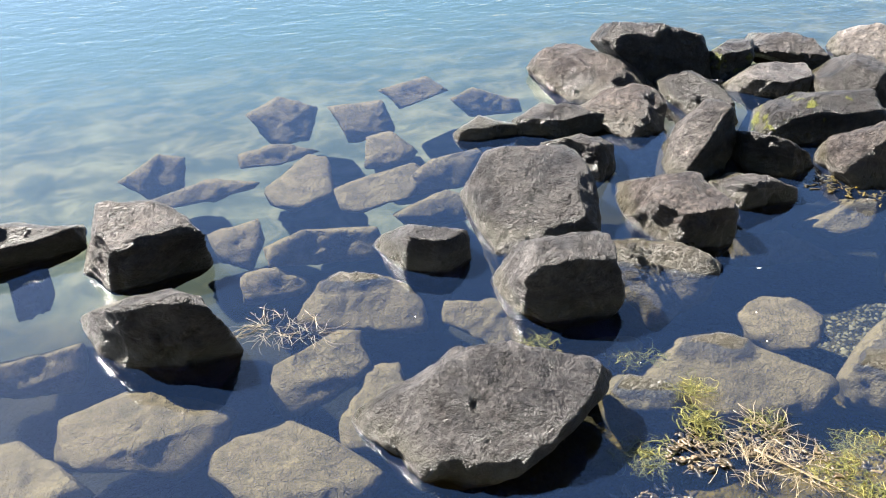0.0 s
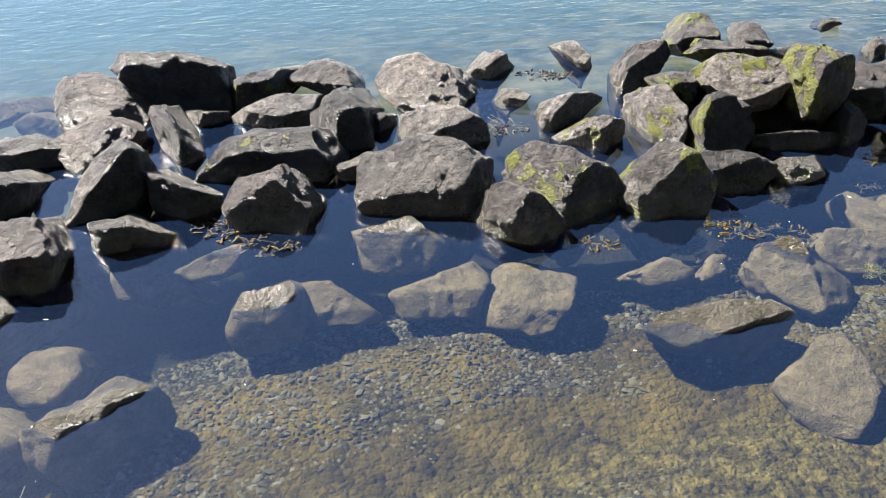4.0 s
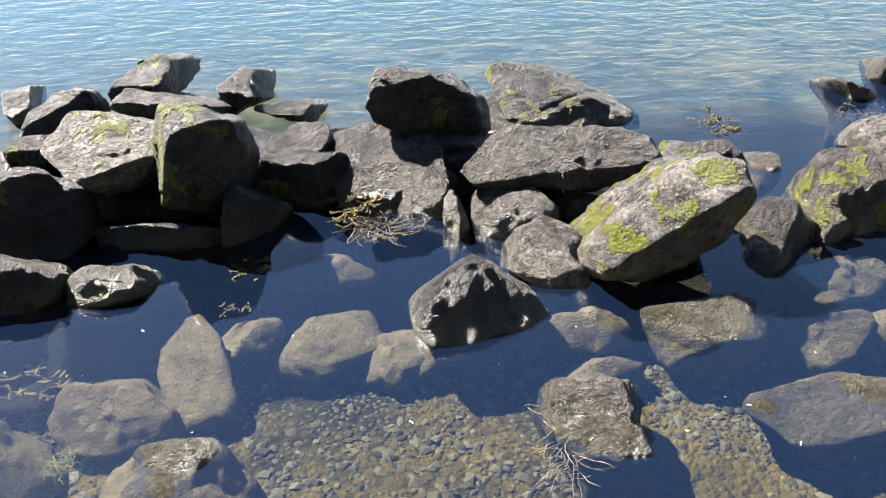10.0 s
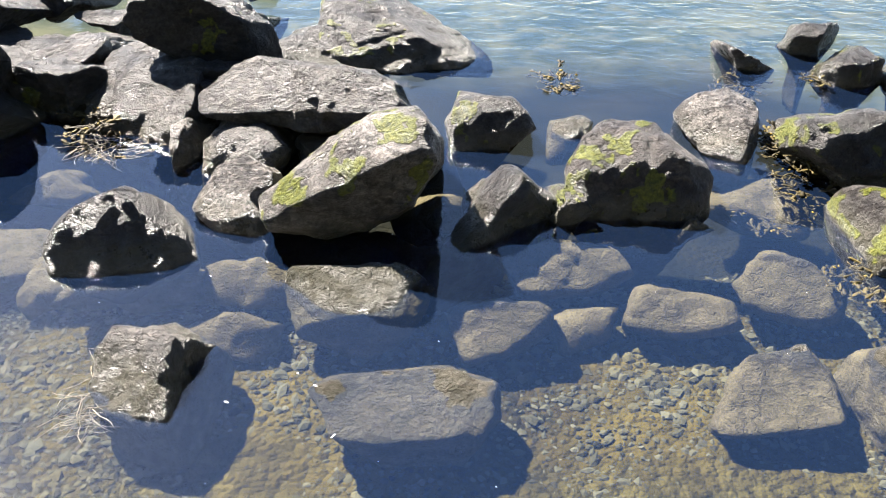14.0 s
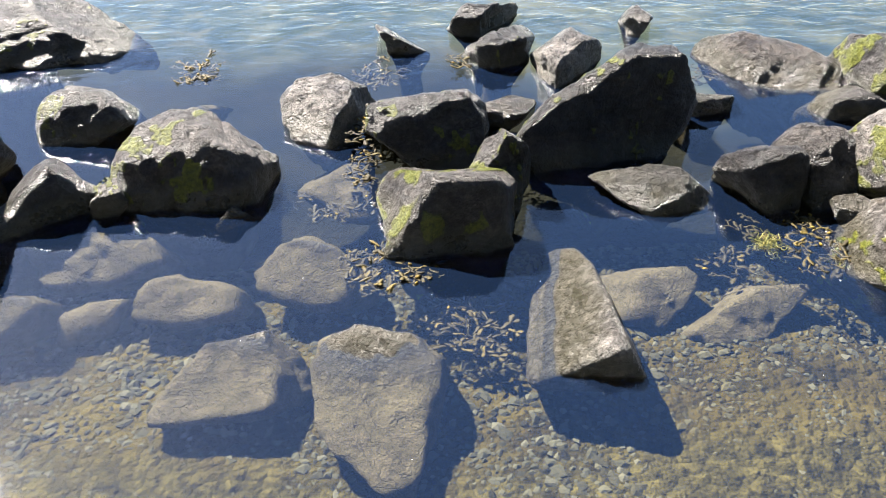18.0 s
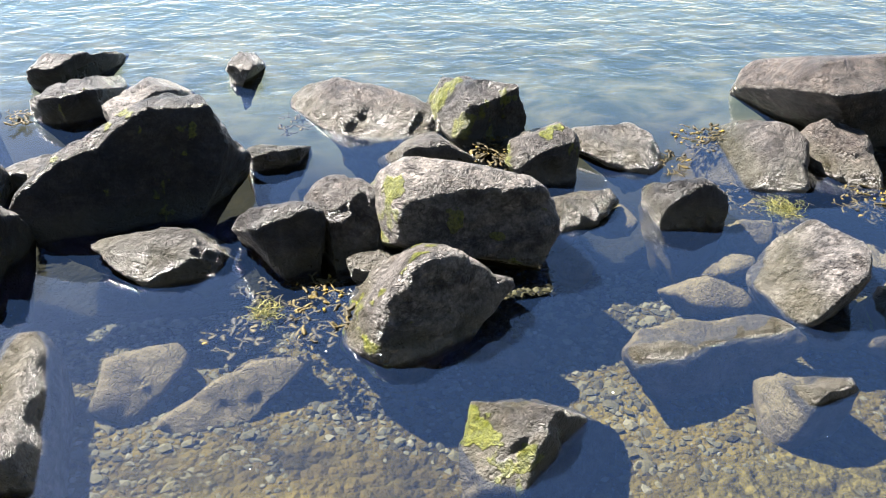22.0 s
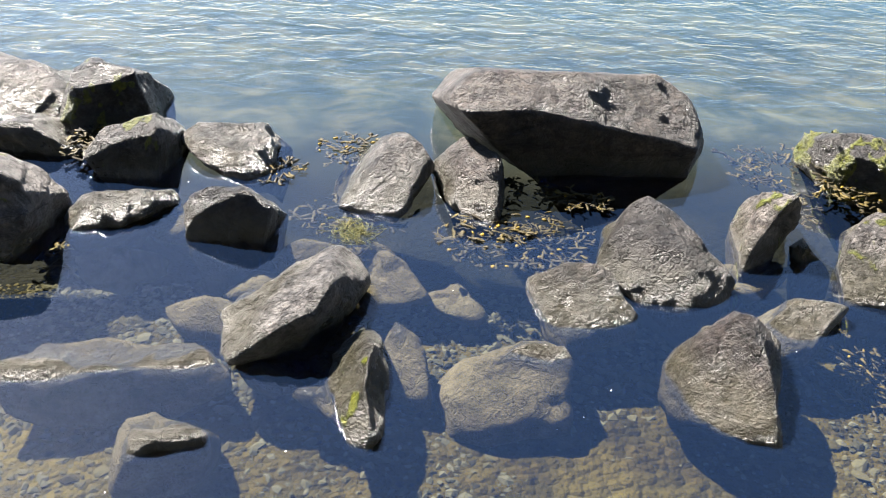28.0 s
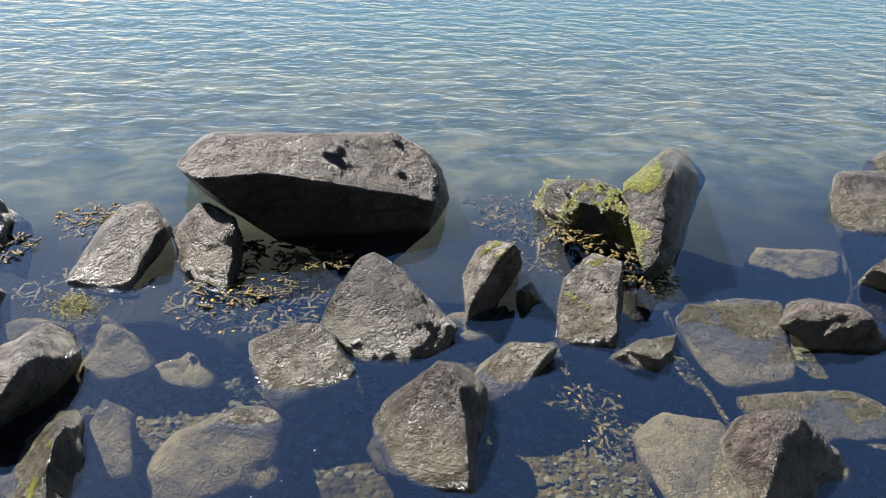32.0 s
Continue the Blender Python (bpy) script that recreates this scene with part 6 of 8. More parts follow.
boulder("silt-filmed grey-brown boulder under water", "sunk brown", (8.074, 1.932, -0.113), [(-95, 64, 0.091), (141, 16, 0.091), (77, 55, 0.103), (21, 50, 0.130), (-26, 12, 0.212), (-66, -35, 0.175), (-122, -52, 0.091), (-179, -33, 0.094), (59, 14, 0.091), (0, -90, 0.187)], 448, (16, 24, 6, 0.007), level=4, rough=0.95)
boulder("silt-filmed grey-brown boulder under water", "sunk brown", (7.387, 2.041, -0.129), [(-90, 64, 0.092), (94, 53, 0.085), (78, 54, 0.097), (3, 26, 0.237), (-55, -38, 0.144), (-87, -49, 0.085), (-158, -33, 0.095), (76, 14, 0.086), (0, -90, 0.221)], 362, (74, 46, 11, 0.006), rough=0.95)
boulder("silt-filmed grey-brown boulder under water", "sunk brown", (7.965, 1.500, -0.111), [(-110, 78, 0.089), (-90, 10, 0.192), (139, 13, 0.114), (145, 6, 0.123), (100, 42, 0.090), (18, 44, 0.097), (6, 39, 0.104), (-31, 8, 0.154), (-88, -39, 0.122), (-77, -35, 0.115), (-166, -34, 0.214), (57, 14, 0.089), (0, -90, 0.089)], 669, (273, 77, 10, 0.008), rough=0.95)
boulder("silt-filmed grey-brown boulder under water", "sunk brown", (8.300, 1.482, -0.086), [(-95, 80, 0.084), (158, 22, 0.154), (117, 43, 0.110), (82, 46, 0.094), (34, 34, 0.121), (-8, 1, 0.162), (-10, -1, 0.166), (-19, -8, 0.200), (-89, -35, 0.352), (-174, -3, 0.169), (-140, -27, 0.226), (87, 14, 0.084), (0, -90, 0.084)], 264, (48, 32, 11, 0.008), rough=0.95)
boulder("pale grey boulder half sunk in clear water", "pale", (8.855, 1.515, -0.097), [(168, 60, 0.123), (4, 28, 0.126), (-98, 10, 0.203), (99, 50, 0.281), (16, 34, 0.161), (6, 26, 0.123), (6, 26, 0.123), (-89, -42, 0.131), (-96, -43, 0.124), (-172, -16, 0.213), (158, 13, 0.191), (166, 4, 0.176), (75, 14, 0.356), (0, -90, 0.123)], 398, (326, 34, 12, 0.007), level=4, rough=0.4, undercut=1.8)
boulder("silt-filmed grey-brown boulder under water", "sunk brown", (8.219, 2.281, -0.083), [(137, 53, 0.098), (51, 47, 0.099), (4, -7, 0.089), (-96, -54, 0.074), (-139, -35, 0.086), (-79, 48, 0.039), (-79, 73, 0.025), (101, 14, 0.506), (0, -90, 0.157)], 343, (91, 39, 6, 0.007), level=4, rough=0.95)
boulder("small grey-brown boulder half sunk in clear water", "sunk brown", (7.854, 2.096, -0.025), [(144, 41, 0.025), (52, 48, 0.035), (-55, -49, 0.025), (-100, -53, 0.04), (-88, 35, 0.032), (-88, 29, 0.032), (92, 14, 0.429), (0, -90, 0.125)], 634, (58, 42, 10, 0.008), level=4, rough=0.95)
boulder("small silt-filmed grey-brown boulder under water", "sunk brown", (7.09, 2.382, -0.175), [(150, 50, 0.062), (86, 56, 0.075), (6, -16, 0.064), (-78, -55, 0.08), (-149, -15, 0.106), (-72, 48, 0.025), (-72, 11, 0.039), (108, 14, 0.48), (0, -90, 0.145)], 62, (134, 46, 12, 0.006), level=4, rough=0.95)
boulder("dark grey boulder half sunk in clear water", "sunk dark", (6.838, 1.813, -0.115), [(-98, 58, 0.149), (-88, 15, 0.137), (-83, 78, 0.134), (-86, 32, 0.180), (-36, 50, 0.159), (-146, 54, 0.184), (167, 2, 0.209), (99, 50, 0.158), (90, 52, 0.147), (38, 49, 0.185), (-20, 3, 0.188), (-35, -14, 0.171), (-56, -32, 0.154), (-113, -47, 0.134), (-168, -23, 0.209), (73, 14, 0.134), (0, -90, 0.135)], 421, (97, 33, 7, 0.005), rough=0.95, undercut=1.8)
boulder("grey-brown boulder half sunk in clear water", "sunk brown", (7.033, 1.447, -0.090), [(-95, 86, 0.090), (-90, 8, 0.184), (138, 23, 0.232), (93, 44, 0.091), (61, 48, 0.102), (-10, 22, 0.164), (-36, -3, 0.173), (-162, -30, 0.221), (64, 14, 0.090), (0, -90, 0.090)], 813, (201, 29, 7, 0.007), rough=0.95, undercut=1.8)
boulder("grey boulder half sunk in clear water", "grey", (6.321, 1.505, -0.067), [(-128, 57, 0.133), (-15, 28, 0.134), (-100, 76, 0.155), (-110, 30, 0.162), (149, 30, 0.157), (94, 48, 0.145), (52, 43, 0.152), (19, 25, 0.184), (-13, 0, 0.301), (-60, -32, 0.284), (-91, -38, 0.260), (-172, -5, 0.139), (-175, -2, 0.135), (86, 14, 0.134), (0, -90, 0.133)], 224, (8, 52, 6, 0.008), rough=1.1, undercut=1.8)
boulder("silt-filmed grey-brown boulder under water", "sunk brown", (6.503, 1.937, -0.099), [(97, 52, 0.078), (50, 45, 0.083), (-10, -7, 0.144), (-97, -49, 0.058), (-178, 2, 0.127), (-90, 48, 0.025), (-90, 55, 0.025), (90, 14, 0.48), (0, -90, 0.171)], 676, (172, 48, 10, 0.005), level=4, rough=0.95)
boulder("silt-filmed grey-brown boulder under water", "sunk brown", (6.497, 1.749, -0.128), [(116, 46, 0.074), (72, 47, 0.053), (-2, 1, 0.099), (-51, -38, 0.08), (-101, -45, 0.07), (-156, -20, 0.113), (-90, 48, 0.029), (-90, 44, 0.032), (90, 14, 0.488), (0, -90, 0.142)], 961, (277, 33, 8, 0.005), level=4, rough=0.95)
boulder("small silt-filmed grey-brown boulder under water", "sunk brown", (5.887, 1.965, -0.123), [(175, 27, 0.056), (108, 53, 0.062), (9, -7, 0.085), (-42, -46, 0.057), (-140, -24, 0.079), (-73, 48, 0.032), (-73, 73, 0.025), (107, 14, 0.496), (0, -90, 0.147)], 342, (54, 26, 12, 0.006), level=4, rough=0.95)
boulder("silt-filmed grey-brown boulder under water", "sunk brown", (5.465, 2.227, -0.145), [(167, 43, 0.04), (98, 56, 0.057), (26, 6, 0.106), (-25, -47, 0.062), (-74, -55, 0.038), (-130, -30, 0.094), (-66, 48, 0.04), (-66, 18, 0.059), (114, 14, 0.488), (0, -90, 0.125)], 190, (190, 30, 7, 0.004), level=4, rough=0.95)
boulder("silt-filmed grey-brown boulder under water", "sunk brown", (5.719, 2.125, -0.15), [(161, 43, 0.097), (89, 54, 0.098), (18, 3, 0.159), (-52, -51, 0.067), (-77, -52, 0.081), (-146, -14, 0.145), (-70, 48, 0.053), (-70, 77, 0.025), (110, 14, 0.506), (0, -90, 0.12)], 249, (213, 77, 10, 0.008), level=4, rough=0.95)
boulder("silt-filmed grey-brown boulder under water", "sunk brown", (5.761, 2.609, -0.187), [(146, 52, 0.072), (66, 52, 0.053), (21, 11, 0.071), (-90, -56, 0.053), (-74, 48, 0.078), (-74, 25, 0.088), (106, 14, 0.511), (0, -90, 0.083)], 894, (318, 62, 11, 0.008), level=4, rough=0.95)
boulder("silt-filmed grey-brown boulder under water", "sunk brown", (5.293, 2.111, -0.13), [(-177, 17, 0.117), (146, 47, 0.15), (70, 51, 0.178), (11, 0, 0.088), (15, 5, 0.086), (-6, -19, 0.121), (-74, -48, 0.173), (-151, -14, 0.144), (-77, 48, 0.161), (-77, 87, 0.025), (103, 14, 0.703), (0, -90, 0.14), (122, 40, 0.162), (43, 54, 0.122), (1, 34, 0.1), (-36, -7, 0.222), (-128, -50, 0.161), (-166, -39, 0.083), (173, -21, 0.089)], 279, (243, 47, 12, 0.008), level=4, rough=0.95)
boulder("silt-filmed grey-brown boulder under water", "sunk brown", (4.712, 1.861, -0.103), [(-140, 60, 0.097), (-45, 53, 0.097), (147, 24, 0.162), (103, 48, 0.132), (41, 45, 0.099), (16, 33, 0.109), (-14, 6, 0.202), (-81, -42, 0.190), (-150, -35, 0.158), (-170, -20, 0.166), (76, 14, 0.097), (0, -90, 0.097)], 347, (239, 31, 10, 0.006), rough=0.95)
boulder("silt-filmed grey-brown boulder under water", "sunk brown", (5.061, 1.924, -0.117), [(133, 31, 0.147), (79, 52, 0.092), (18, 42, 0.147), (-17, 13, 0.207), (-89, -46, 0.112), (-124, -48, 0.109), (-169, -30, 0.156), (-112, 42, 0.059), (-112, 65, 0.061), (68, 14, 0.576), (0, -90, 0.153), (156, 29, 0.16), (79, 50, 0.11), (31, 33, 0.108), (-2, 3, 0.157), (-84, -46, 0.09), (-121, -41, 0.118), (-157, -18, 0.191)], 95, (275, 55, 10, 0.004), rough=0.95)
boulder("silt-filmed grey-brown boulder under water", "sunk brown", (5.926, 2.005, -0.126), [(80, 54, 0.069), (-4, 42, 0.075), (-59, -25, 0.096), (-136, -55, 0.057), (157, -19, 0.097), (-129, 48, 0.046), (-129, 74, 0.025), (51, 14, 0.564), (0, -90, 0.144)], 996, (132, 68, 8, 0.005), level=4, rough=0.95)
boulder("grey-brown boulder half sunk in clear water", "sunk brown", (5.255, 1.594, -0.088), [(-150, 58, 0.146), (-35, 53, 0.113), (-95, 25, 0.217), (-135, 78, 0.112), (-138, 32, 0.218), (162, 54, 0.130), (135, 21, 0.202), (108, 40, 0.129), (82, 49, 0.113), (9, 40, 0.140), (-40, -3, 0.222), (-64, -26, 0.200), (-92, -40, 0.217), (-164, -34, 0.235), (-179, -24, 0.236), (60, 14, 0.124), (0, -90, 0.112)], 388, (316, 24, 9, 0.007), rough=0.95, undercut=1.8)
boulder("large silt-filmed grey-brown boulder under water", "sunk brown", (4.270, 1.573, -0.100), [(-115, 80, 0.116), (-85, 12, 0.100), (128, 42, 0.225), (89, 46, 0.110), (83, 46, 0.100), (43, 38, 0.145), (10, 18, 0.209), (-50, -30, 0.195), (-107, -40, 0.100), (-151, -19, 0.262), (89, 14, 0.177), (0, -90, 0.100)], 604, (28, 72, 8, 0.008), rough=0.95, undercut=1.8)
boulder("silt-filmed grey-brown boulder under water", "sunk brown", (4.446, 1.208, -0.089), [(120, 21, 0.153), (83, 47, 0.171), (-10, 38, 0.123), (-47, 2, 0.139), (-87, -35, 0.18), (177, -36, 0.159), (-135, 48, 0.104), (-135, 84, 0.025), (45, 14, 0.768), (0, -90, 0.181)], 800, (80, 40, 8, 0.004), rough=0.95)
boulder("silt-filmed grey-brown boulder under water", "sunk brown", (3.67, 1.968, -0.125), [(154, 11, 0.219), (88, 54, 0.202), (49, 53, 0.133), (-8, 23, 0.215), (-67, -39, 0.17), (-117, -50, 0.13), (-124, -49, 0.158), (-112, 42, 0.134), (-112, 88, 0.069), (68, 14, 0.752), (0, -90, 0.145), (164, 31, 0.173), (118, 52, 0.168), (63, 48, 0.157), (-35, -38, 0.069), (-30, -35, 0.073), (-121, -39, 0.188), (-161, -6, 0.23)], 593, (341, 49, 11, 0.007), rough=0.95)
boulder("silt-filmed grey-brown boulder under water", "sunk brown", (3.335, 2.14, -0.13), [(106, 50, 0.075), (19, 39, 0.141), (-28, -14, 0.127), (-99, -51, 0.102), (-177, -16, 0.216), (-104, 42, 0.082), (76, 89, 0.054), (76, 14, 0.667), (0, -90, 0.14)], 453, (201, 29, 11, 0.007), rough=0.95)
boulder("grey-brown boulder half sunk in clear water", "sunk brown", (3.218, 2.403, -0.092), [(99, 56, 0.136), (22, 41, 0.124), (-39, -32, 0.103), (-106, -54, 0.086), (179, -9, 0.19), (-101, 42, 0.037), (-101, 41, 0.036), (79, 14, 0.624), (0, -90, 0.178)], 943, (331, 39, 11, 0.007), rough=0.95)
boulder("silt-filmed grey-brown boulder under water", "sunk brown", (2.865, 2.149, -0.12), [(86, 54, 0.106), (30, 38, 0.079), (-53, -41, 0.151), (-96, -51, 0.074), (-151, -33, 0.116), (174, 6, 0.157), (-95, 42, 0.06), (-95, 74, 0.042), (85, 14, 0.638), (0, -90, 0.15)], 320, (320, 40, 11, 0.004), rough=0.95)
boulder("grey-brown boulder half sunk in clear water", "sunk brown", (2.594, 2.055, -0.055), [(155, 32, 0.106), (106, 53, 0.109), (24, 31, 0.179), (-7, -6, 0.153), (-42, -38, 0.151), (-84, -50, 0.112), (-158, -21, 0.14), (173, 14, 0.137), (-89, 42, 0.025), (-89, 30, 0.025), (91, 14, 0.597), (0, -90, 0.215), (145, 19, 0.137), (101, 51, 0.149), (-2, 30, 0.147), (-24, 3, 0.135), (-52, -29, 0.166), (-137, -48, 0.175), (177, -21, 0.165)], 610, (250, 30, 7, 0.004), level=4, rough=0.95)
boulder("large silt-filmed grey-brown boulder under water", "sunk brown", (1.982, 1.689, -0.109), [(105, 72, 0.112), (-60, 22, 0.111), (-140, 38, 0.178), (125, 33, 0.111), (122, 35, 0.113), (75, 50, 0.171), (22, 42, 0.248), (-18, 13, 0.315), (-62, -29, 0.252), (-86, -41, 0.197), (-149, -37, 0.202), (168, -6, 0.193), (66, 14, 0.215), (0, -90, 0.111)], 822, (174, 26, 9, 0.006), rough=0.95, undercut=1.8)
boulder("dark grey boulder half sunk in clear water", "sunk dark", (1.148, 1.73, -0.071), [(126, 33, 0.121), (59, 46, 0.088), (24, 36, 0.086), (-60, -31, 0.099), (-112, -43, 0.089), (173, -8, 0.117), (-109, 42, 0.042), (-109, 13, 0.036), (71, 14, 0.581), (0, -90, 0.149)], 401, (77, 73, 8, 0.005), level=4, rough=0.95)
# Two dark filler boulders, added where the pile shows only black shade.
boulder("large dry-topped dark grey boulder in the water", "dark", (5.222, 2.739, -0.019), [(88, 60, 0.047), (67, 61, 0.041), (2, 39, 0.227), (-82, 7, 0.17), (-112, 7, 0.148), (-178, -27, 0.208), (-109, 2, 0.151), (71, 69, 0.063), (71, 14, 0.602), (0, -90, 0.301)], 106, (322, 78, 7, 0.005), undercut=2.5)
boulder("large dry-topped dark grey boulder in the water", "dark", (5.227, 2.991, -0.0), [(93, 62, 0.075), (65, 63, 0.047), (4, 41, 0.195), (-40, 7, 0.277), (-109, 7, 0.157), (-179, -25, 0.251), (-108, 2, 0.162), (72, 78, 0.09), (72, 14, 0.612), (0, -90, 0.32)], 924, (348, 32, 6, 0.008), undercut=6)
boulder("small dry-topped grey-brown boulder in the water", "brown", (5.713, 3.035, 0.097), [(144, 42, 0.09), (64, 65, 0.119), (-4, 20, 0.12), (-18, -8, 0.109), (-103, 7, 0.091), (172, -4, 0.111), (-102, 2, 0.101), (-102, 85, 0.066), (78, 14, 0.501), (0, -90, 0.417)], 773, (161, 49, 9, 0.007), level=4, undercut=6)
boulder("dry-topped dark grey boulder in the water", "dark", (6.289, 2.853, 0.097), [(124, 50, 0.089), (62, 65, 0.085), (-19, 12, 0.11), (-98, 7, 0.037), (167, -15, 0.125), (-113, 2, 0.071), (-113, 87, 0.074), (67, 14, 0.466), (0, -90, 0.417)], 263, (11, 79, 10, 0.007), level=4, undercut=6)
boulder("dry-topped dark grey boulder in the water", "dark", (5.752, 2.873, 0.066), [(84, 64, 0.102), (-21, 17, 0.141), (-52, 7, 0.091), (-115, 7, 0.083), (164, -16, 0.172), (-117, 2, 0.087), (-117, 84, 0.11), (63, 14, 0.509), (0, -90, 0.386)], 324, (108, 32, 8, 0.008), level=4, undercut=6)
boulder("dry-topped dark grey boulder in the water", "dark", (6.285, 2.79, 0.063), [(84, 63, 0.078), (-15, 19, 0.093), (-64, 7, 0.041), (-140, 7, 0.048), (163, -8, 0.118), (-113, 2, 0.064), (-113, 89, 0.075), (67, 14, 0.465), (0, -90, 0.383)], 951, (267, 23, 12, 0.005), level=4, undercut=6)
boulder("silt-filmed grey-brown stone lying deep under clear water", "sunk brown", (11.231, 2.004, -0.127), [(-95, 62, 0.088), (170, 27, 0.064), (40, 37, 0.064), (30, 28, 0.068), (-75, -52, 0.064), (-142, -30, 0.085), (100, 14, 0.068), (0, -90, 0.099)], 122, (122, 62, 8, 0.006), level=4, rough=0.95)
boulder("silt-filmed grey-brown stone lying deep under clear water", "sunk brown", (11.271, 1.675, -0.103), [(-95, 62, 0.101), (162, 31, 0.066), (40, 32, 0.059), (8, -1, 0.051), (-110, -42, 0.112), (-168, 0, 0.051), (100, 14, 0.051), (0, -90, 0.077)], 174, (174, 69, 6, 0.006), level=4, rough=0.95)
boulder("silt-filmed grey-brown stone lying deep under clear water", "sunk brown", (11.422, 1.999, -0.184), [(-95, 62, 0.080), (108, 53, 0.043), (37, 36, 0.043), (-23, -28, 0.081), (-101, -50, 0.043), (-159, -19, 0.062), (94, 14, 0.087), (0, -90, 0.046)], 439, (79, 64, 7, 0.006), level=4, rough=0.95)
boulder("silt-filmed grey-brown stone lying deep under clear water", "sunk brown", (10.967, 1.549, -0.076), [(-95, 62, 0.063), (-66, -49, 0.026), (63, 39, 0.026), (0, -18, 0.144), (-114, -38, 0.046), (-132, -26, 0.026), (109, 14, 0.028), (0, -90, 0.101)], 709, (349, 64, 7, 0.006), level=4, rough=0.95)
boulder("silt-filmed grey-brown stone lying deep under clear water", "sunk brown", (12.302, 2.043, -0.146), [(-95, 62, 0.160), (124, 41, 0.031), (110, 49, 0.041), (-35, -19, 0.054), (-49, -34, 0.031), (-149, -47, 0.031), (70, 14, 0.041), (0, -90, 0.082)], 897, (177, 72, 9, 0.006), level=4, rough=0.95)
boulder("silt-filmed grey-brown stone lying deep under clear water", "sunk brown", (10.836, 2.064, -0.173), [(-95, 62, 0.171), (145, 50, 0.028), (96, 55, 0.028), (1, -23, 0.055), (-60, -54, 0.028), (-138, -25, 0.084), (110, 14, 0.038), (0, -90, 0.053)], 360, (0, 30, 6, 0.006), level=4, rough=0.95)
boulder("silt-filmed grey-brown stone lying deep under clear water", "sunk brown", (10.765, 1.883, -0.157), [(-95, 62, 0.106), (108, 47, 0.052), (50, 50, 0.052), (-7, 15, 0.123), (-96, -49, 0.052), (-159, -34, 0.064), (74, 14, 0.073), (0, -90, 0.053)], 599, (239, 44, 11, 0.006), level=4, rough=0.95)
boulder("silt-filmed grey-brown stone lying deep under clear water", "sunk brown", (10.921, 2.005, -0.149), [(-95, 62, 0.159), (133, 34, 0.037), (84, 53, 0.037), (-16, 6, 0.060), (-77, -48, 0.037), (-154, -42, 0.050), (71, 14, 0.038), (0, -90, 0.073)], 456, (96, 36, 6, 0.006), level=4, rough=0.95)
boulder("silt-filmed grey-brown stone lying deep under clear water", "sunk brown", (11.030, 2.111, -0.115), [(-95, 62, 0.106), (137, 30, 0.048), (75, 57, 0.048), (-34, -17, 0.056), (-88, -52, 0.048), (174, -17, 0.073), (69, 14, 0.050), (0, -90, 0.145)], 818, (98, 38, 8, 0.006), level=4, rough=0.95)
boulder("silt-filmed grey-brown stone lying deep under clear water", "sunk brown", (10.049, 1.719, -0.152), [(-95, 62, 0.145), (142, 38, 0.035), (56, 41, 0.035), (-44, -38, 0.063), (-97, -46, 0.035), (-172, 0, 0.049), (96, 14, 0.071), (0, -90, 0.038)], 393, (33, 63, 9, 0.006), level=4, rough=0.95)
boulder("silt-filmed grey-brown stone lying deep under clear water", "sunk brown", (10.414, 2.135, -0.188), [(-95, 62, 0.123), (117, 50, 0.062), (30, 38, 0.049), (-16, -12, 0.060), (-121, -49, 0.049), (-160, -27, 0.049), (85, 14, 0.050), (0, -90, 0.075)], 58, (58, 43, 10, 0.006), level=4, rough=0.95)
boulder("silt-filmed grey-brown stone lying deep under clear water", "sunk brown", (11.131, 1.511, -0.095), [(-95, 62, 0.110), (103, 41, 0.030), (15, 41, 0.031), (-25, 9, 0.063), (-152, -43, 0.041), (-134, -47, 0.030), (59, 14, 0.064), (0, -90, 0.079)], 764, (44, 74, 8, 0.006), level=4, rough=0.95)
boulder("silt-filmed grey-brown stone lying deep under clear water", "sunk brown", (10.623, 2.260, -0.112), [(-95, 62, 0.130), (123, 49, 0.047), (12, 31, 0.053), (-37, -33, 0.047), (-117, -54, 0.047), (-157, -37, 0.068), (81, 14, 0.048), (0, -90, 0.198)], 871, (151, 46, 7, 0.006), level=4, rough=0.95)
boulder("silt-filmed grey-brown stone lying deep under clear water", "sunk brown", (5.790, 2.502, -0.121), [(-95, 62, 0.098), (135, 53, 0.049), (43, 41, 0.049), (-38, -47, 0.088), (-94, -56, 0.049), (-137, -38, 0.102), (101, 14, 0.049), (0, -90, 0.296)], 109, (109, 49, 7, 0.006), level=4, rough=0.95)
boulder("silt-filmed grey-brown stone lying deep under clear water", "sunk brown", (7.129, 2.261, -0.112), [(-95, 62, 0.092), (148, 20, 0.080), (79, 57, 0.058), (1, 30, 0.058), (-79, -51, 0.062), (-156, -45, 0.058), (70, 14, 0.058), (0, -90, 0.209)], 606, (246, 51, 6, 0.006), level=4, rough=0.95)
boulder("silt-filmed grey-brown stone lying deep under clear water", "sunk brown", (7.257, 2.274, -0.074), [(-95, 62, 0.088), (134, 34, 0.106), (15, 46, 0.073), (-25, 1, 0.093), (-88, -53, 0.073), (178, -27, 0.073), (67, 14, 0.073), (0, -90, 0.250)], 823, (103, 43, 7, 0.006), level=4, rough=0.95)
boulder("silt-filmed grey-brown stone lying deep under clear water", "sunk brown", (4.226, 2.080, -0.187), [(-95, 62, 0.114), (113, 48, 0.058), (48, 43, 0.058), (-26, -24, 0.101), (-96, -48, 0.058), (-153, -25, 0.125), (90, 14, 0.065), (0, -90, 0.061)], 951, (231, 36, 9, 0.006), level=4, rough=0.95)
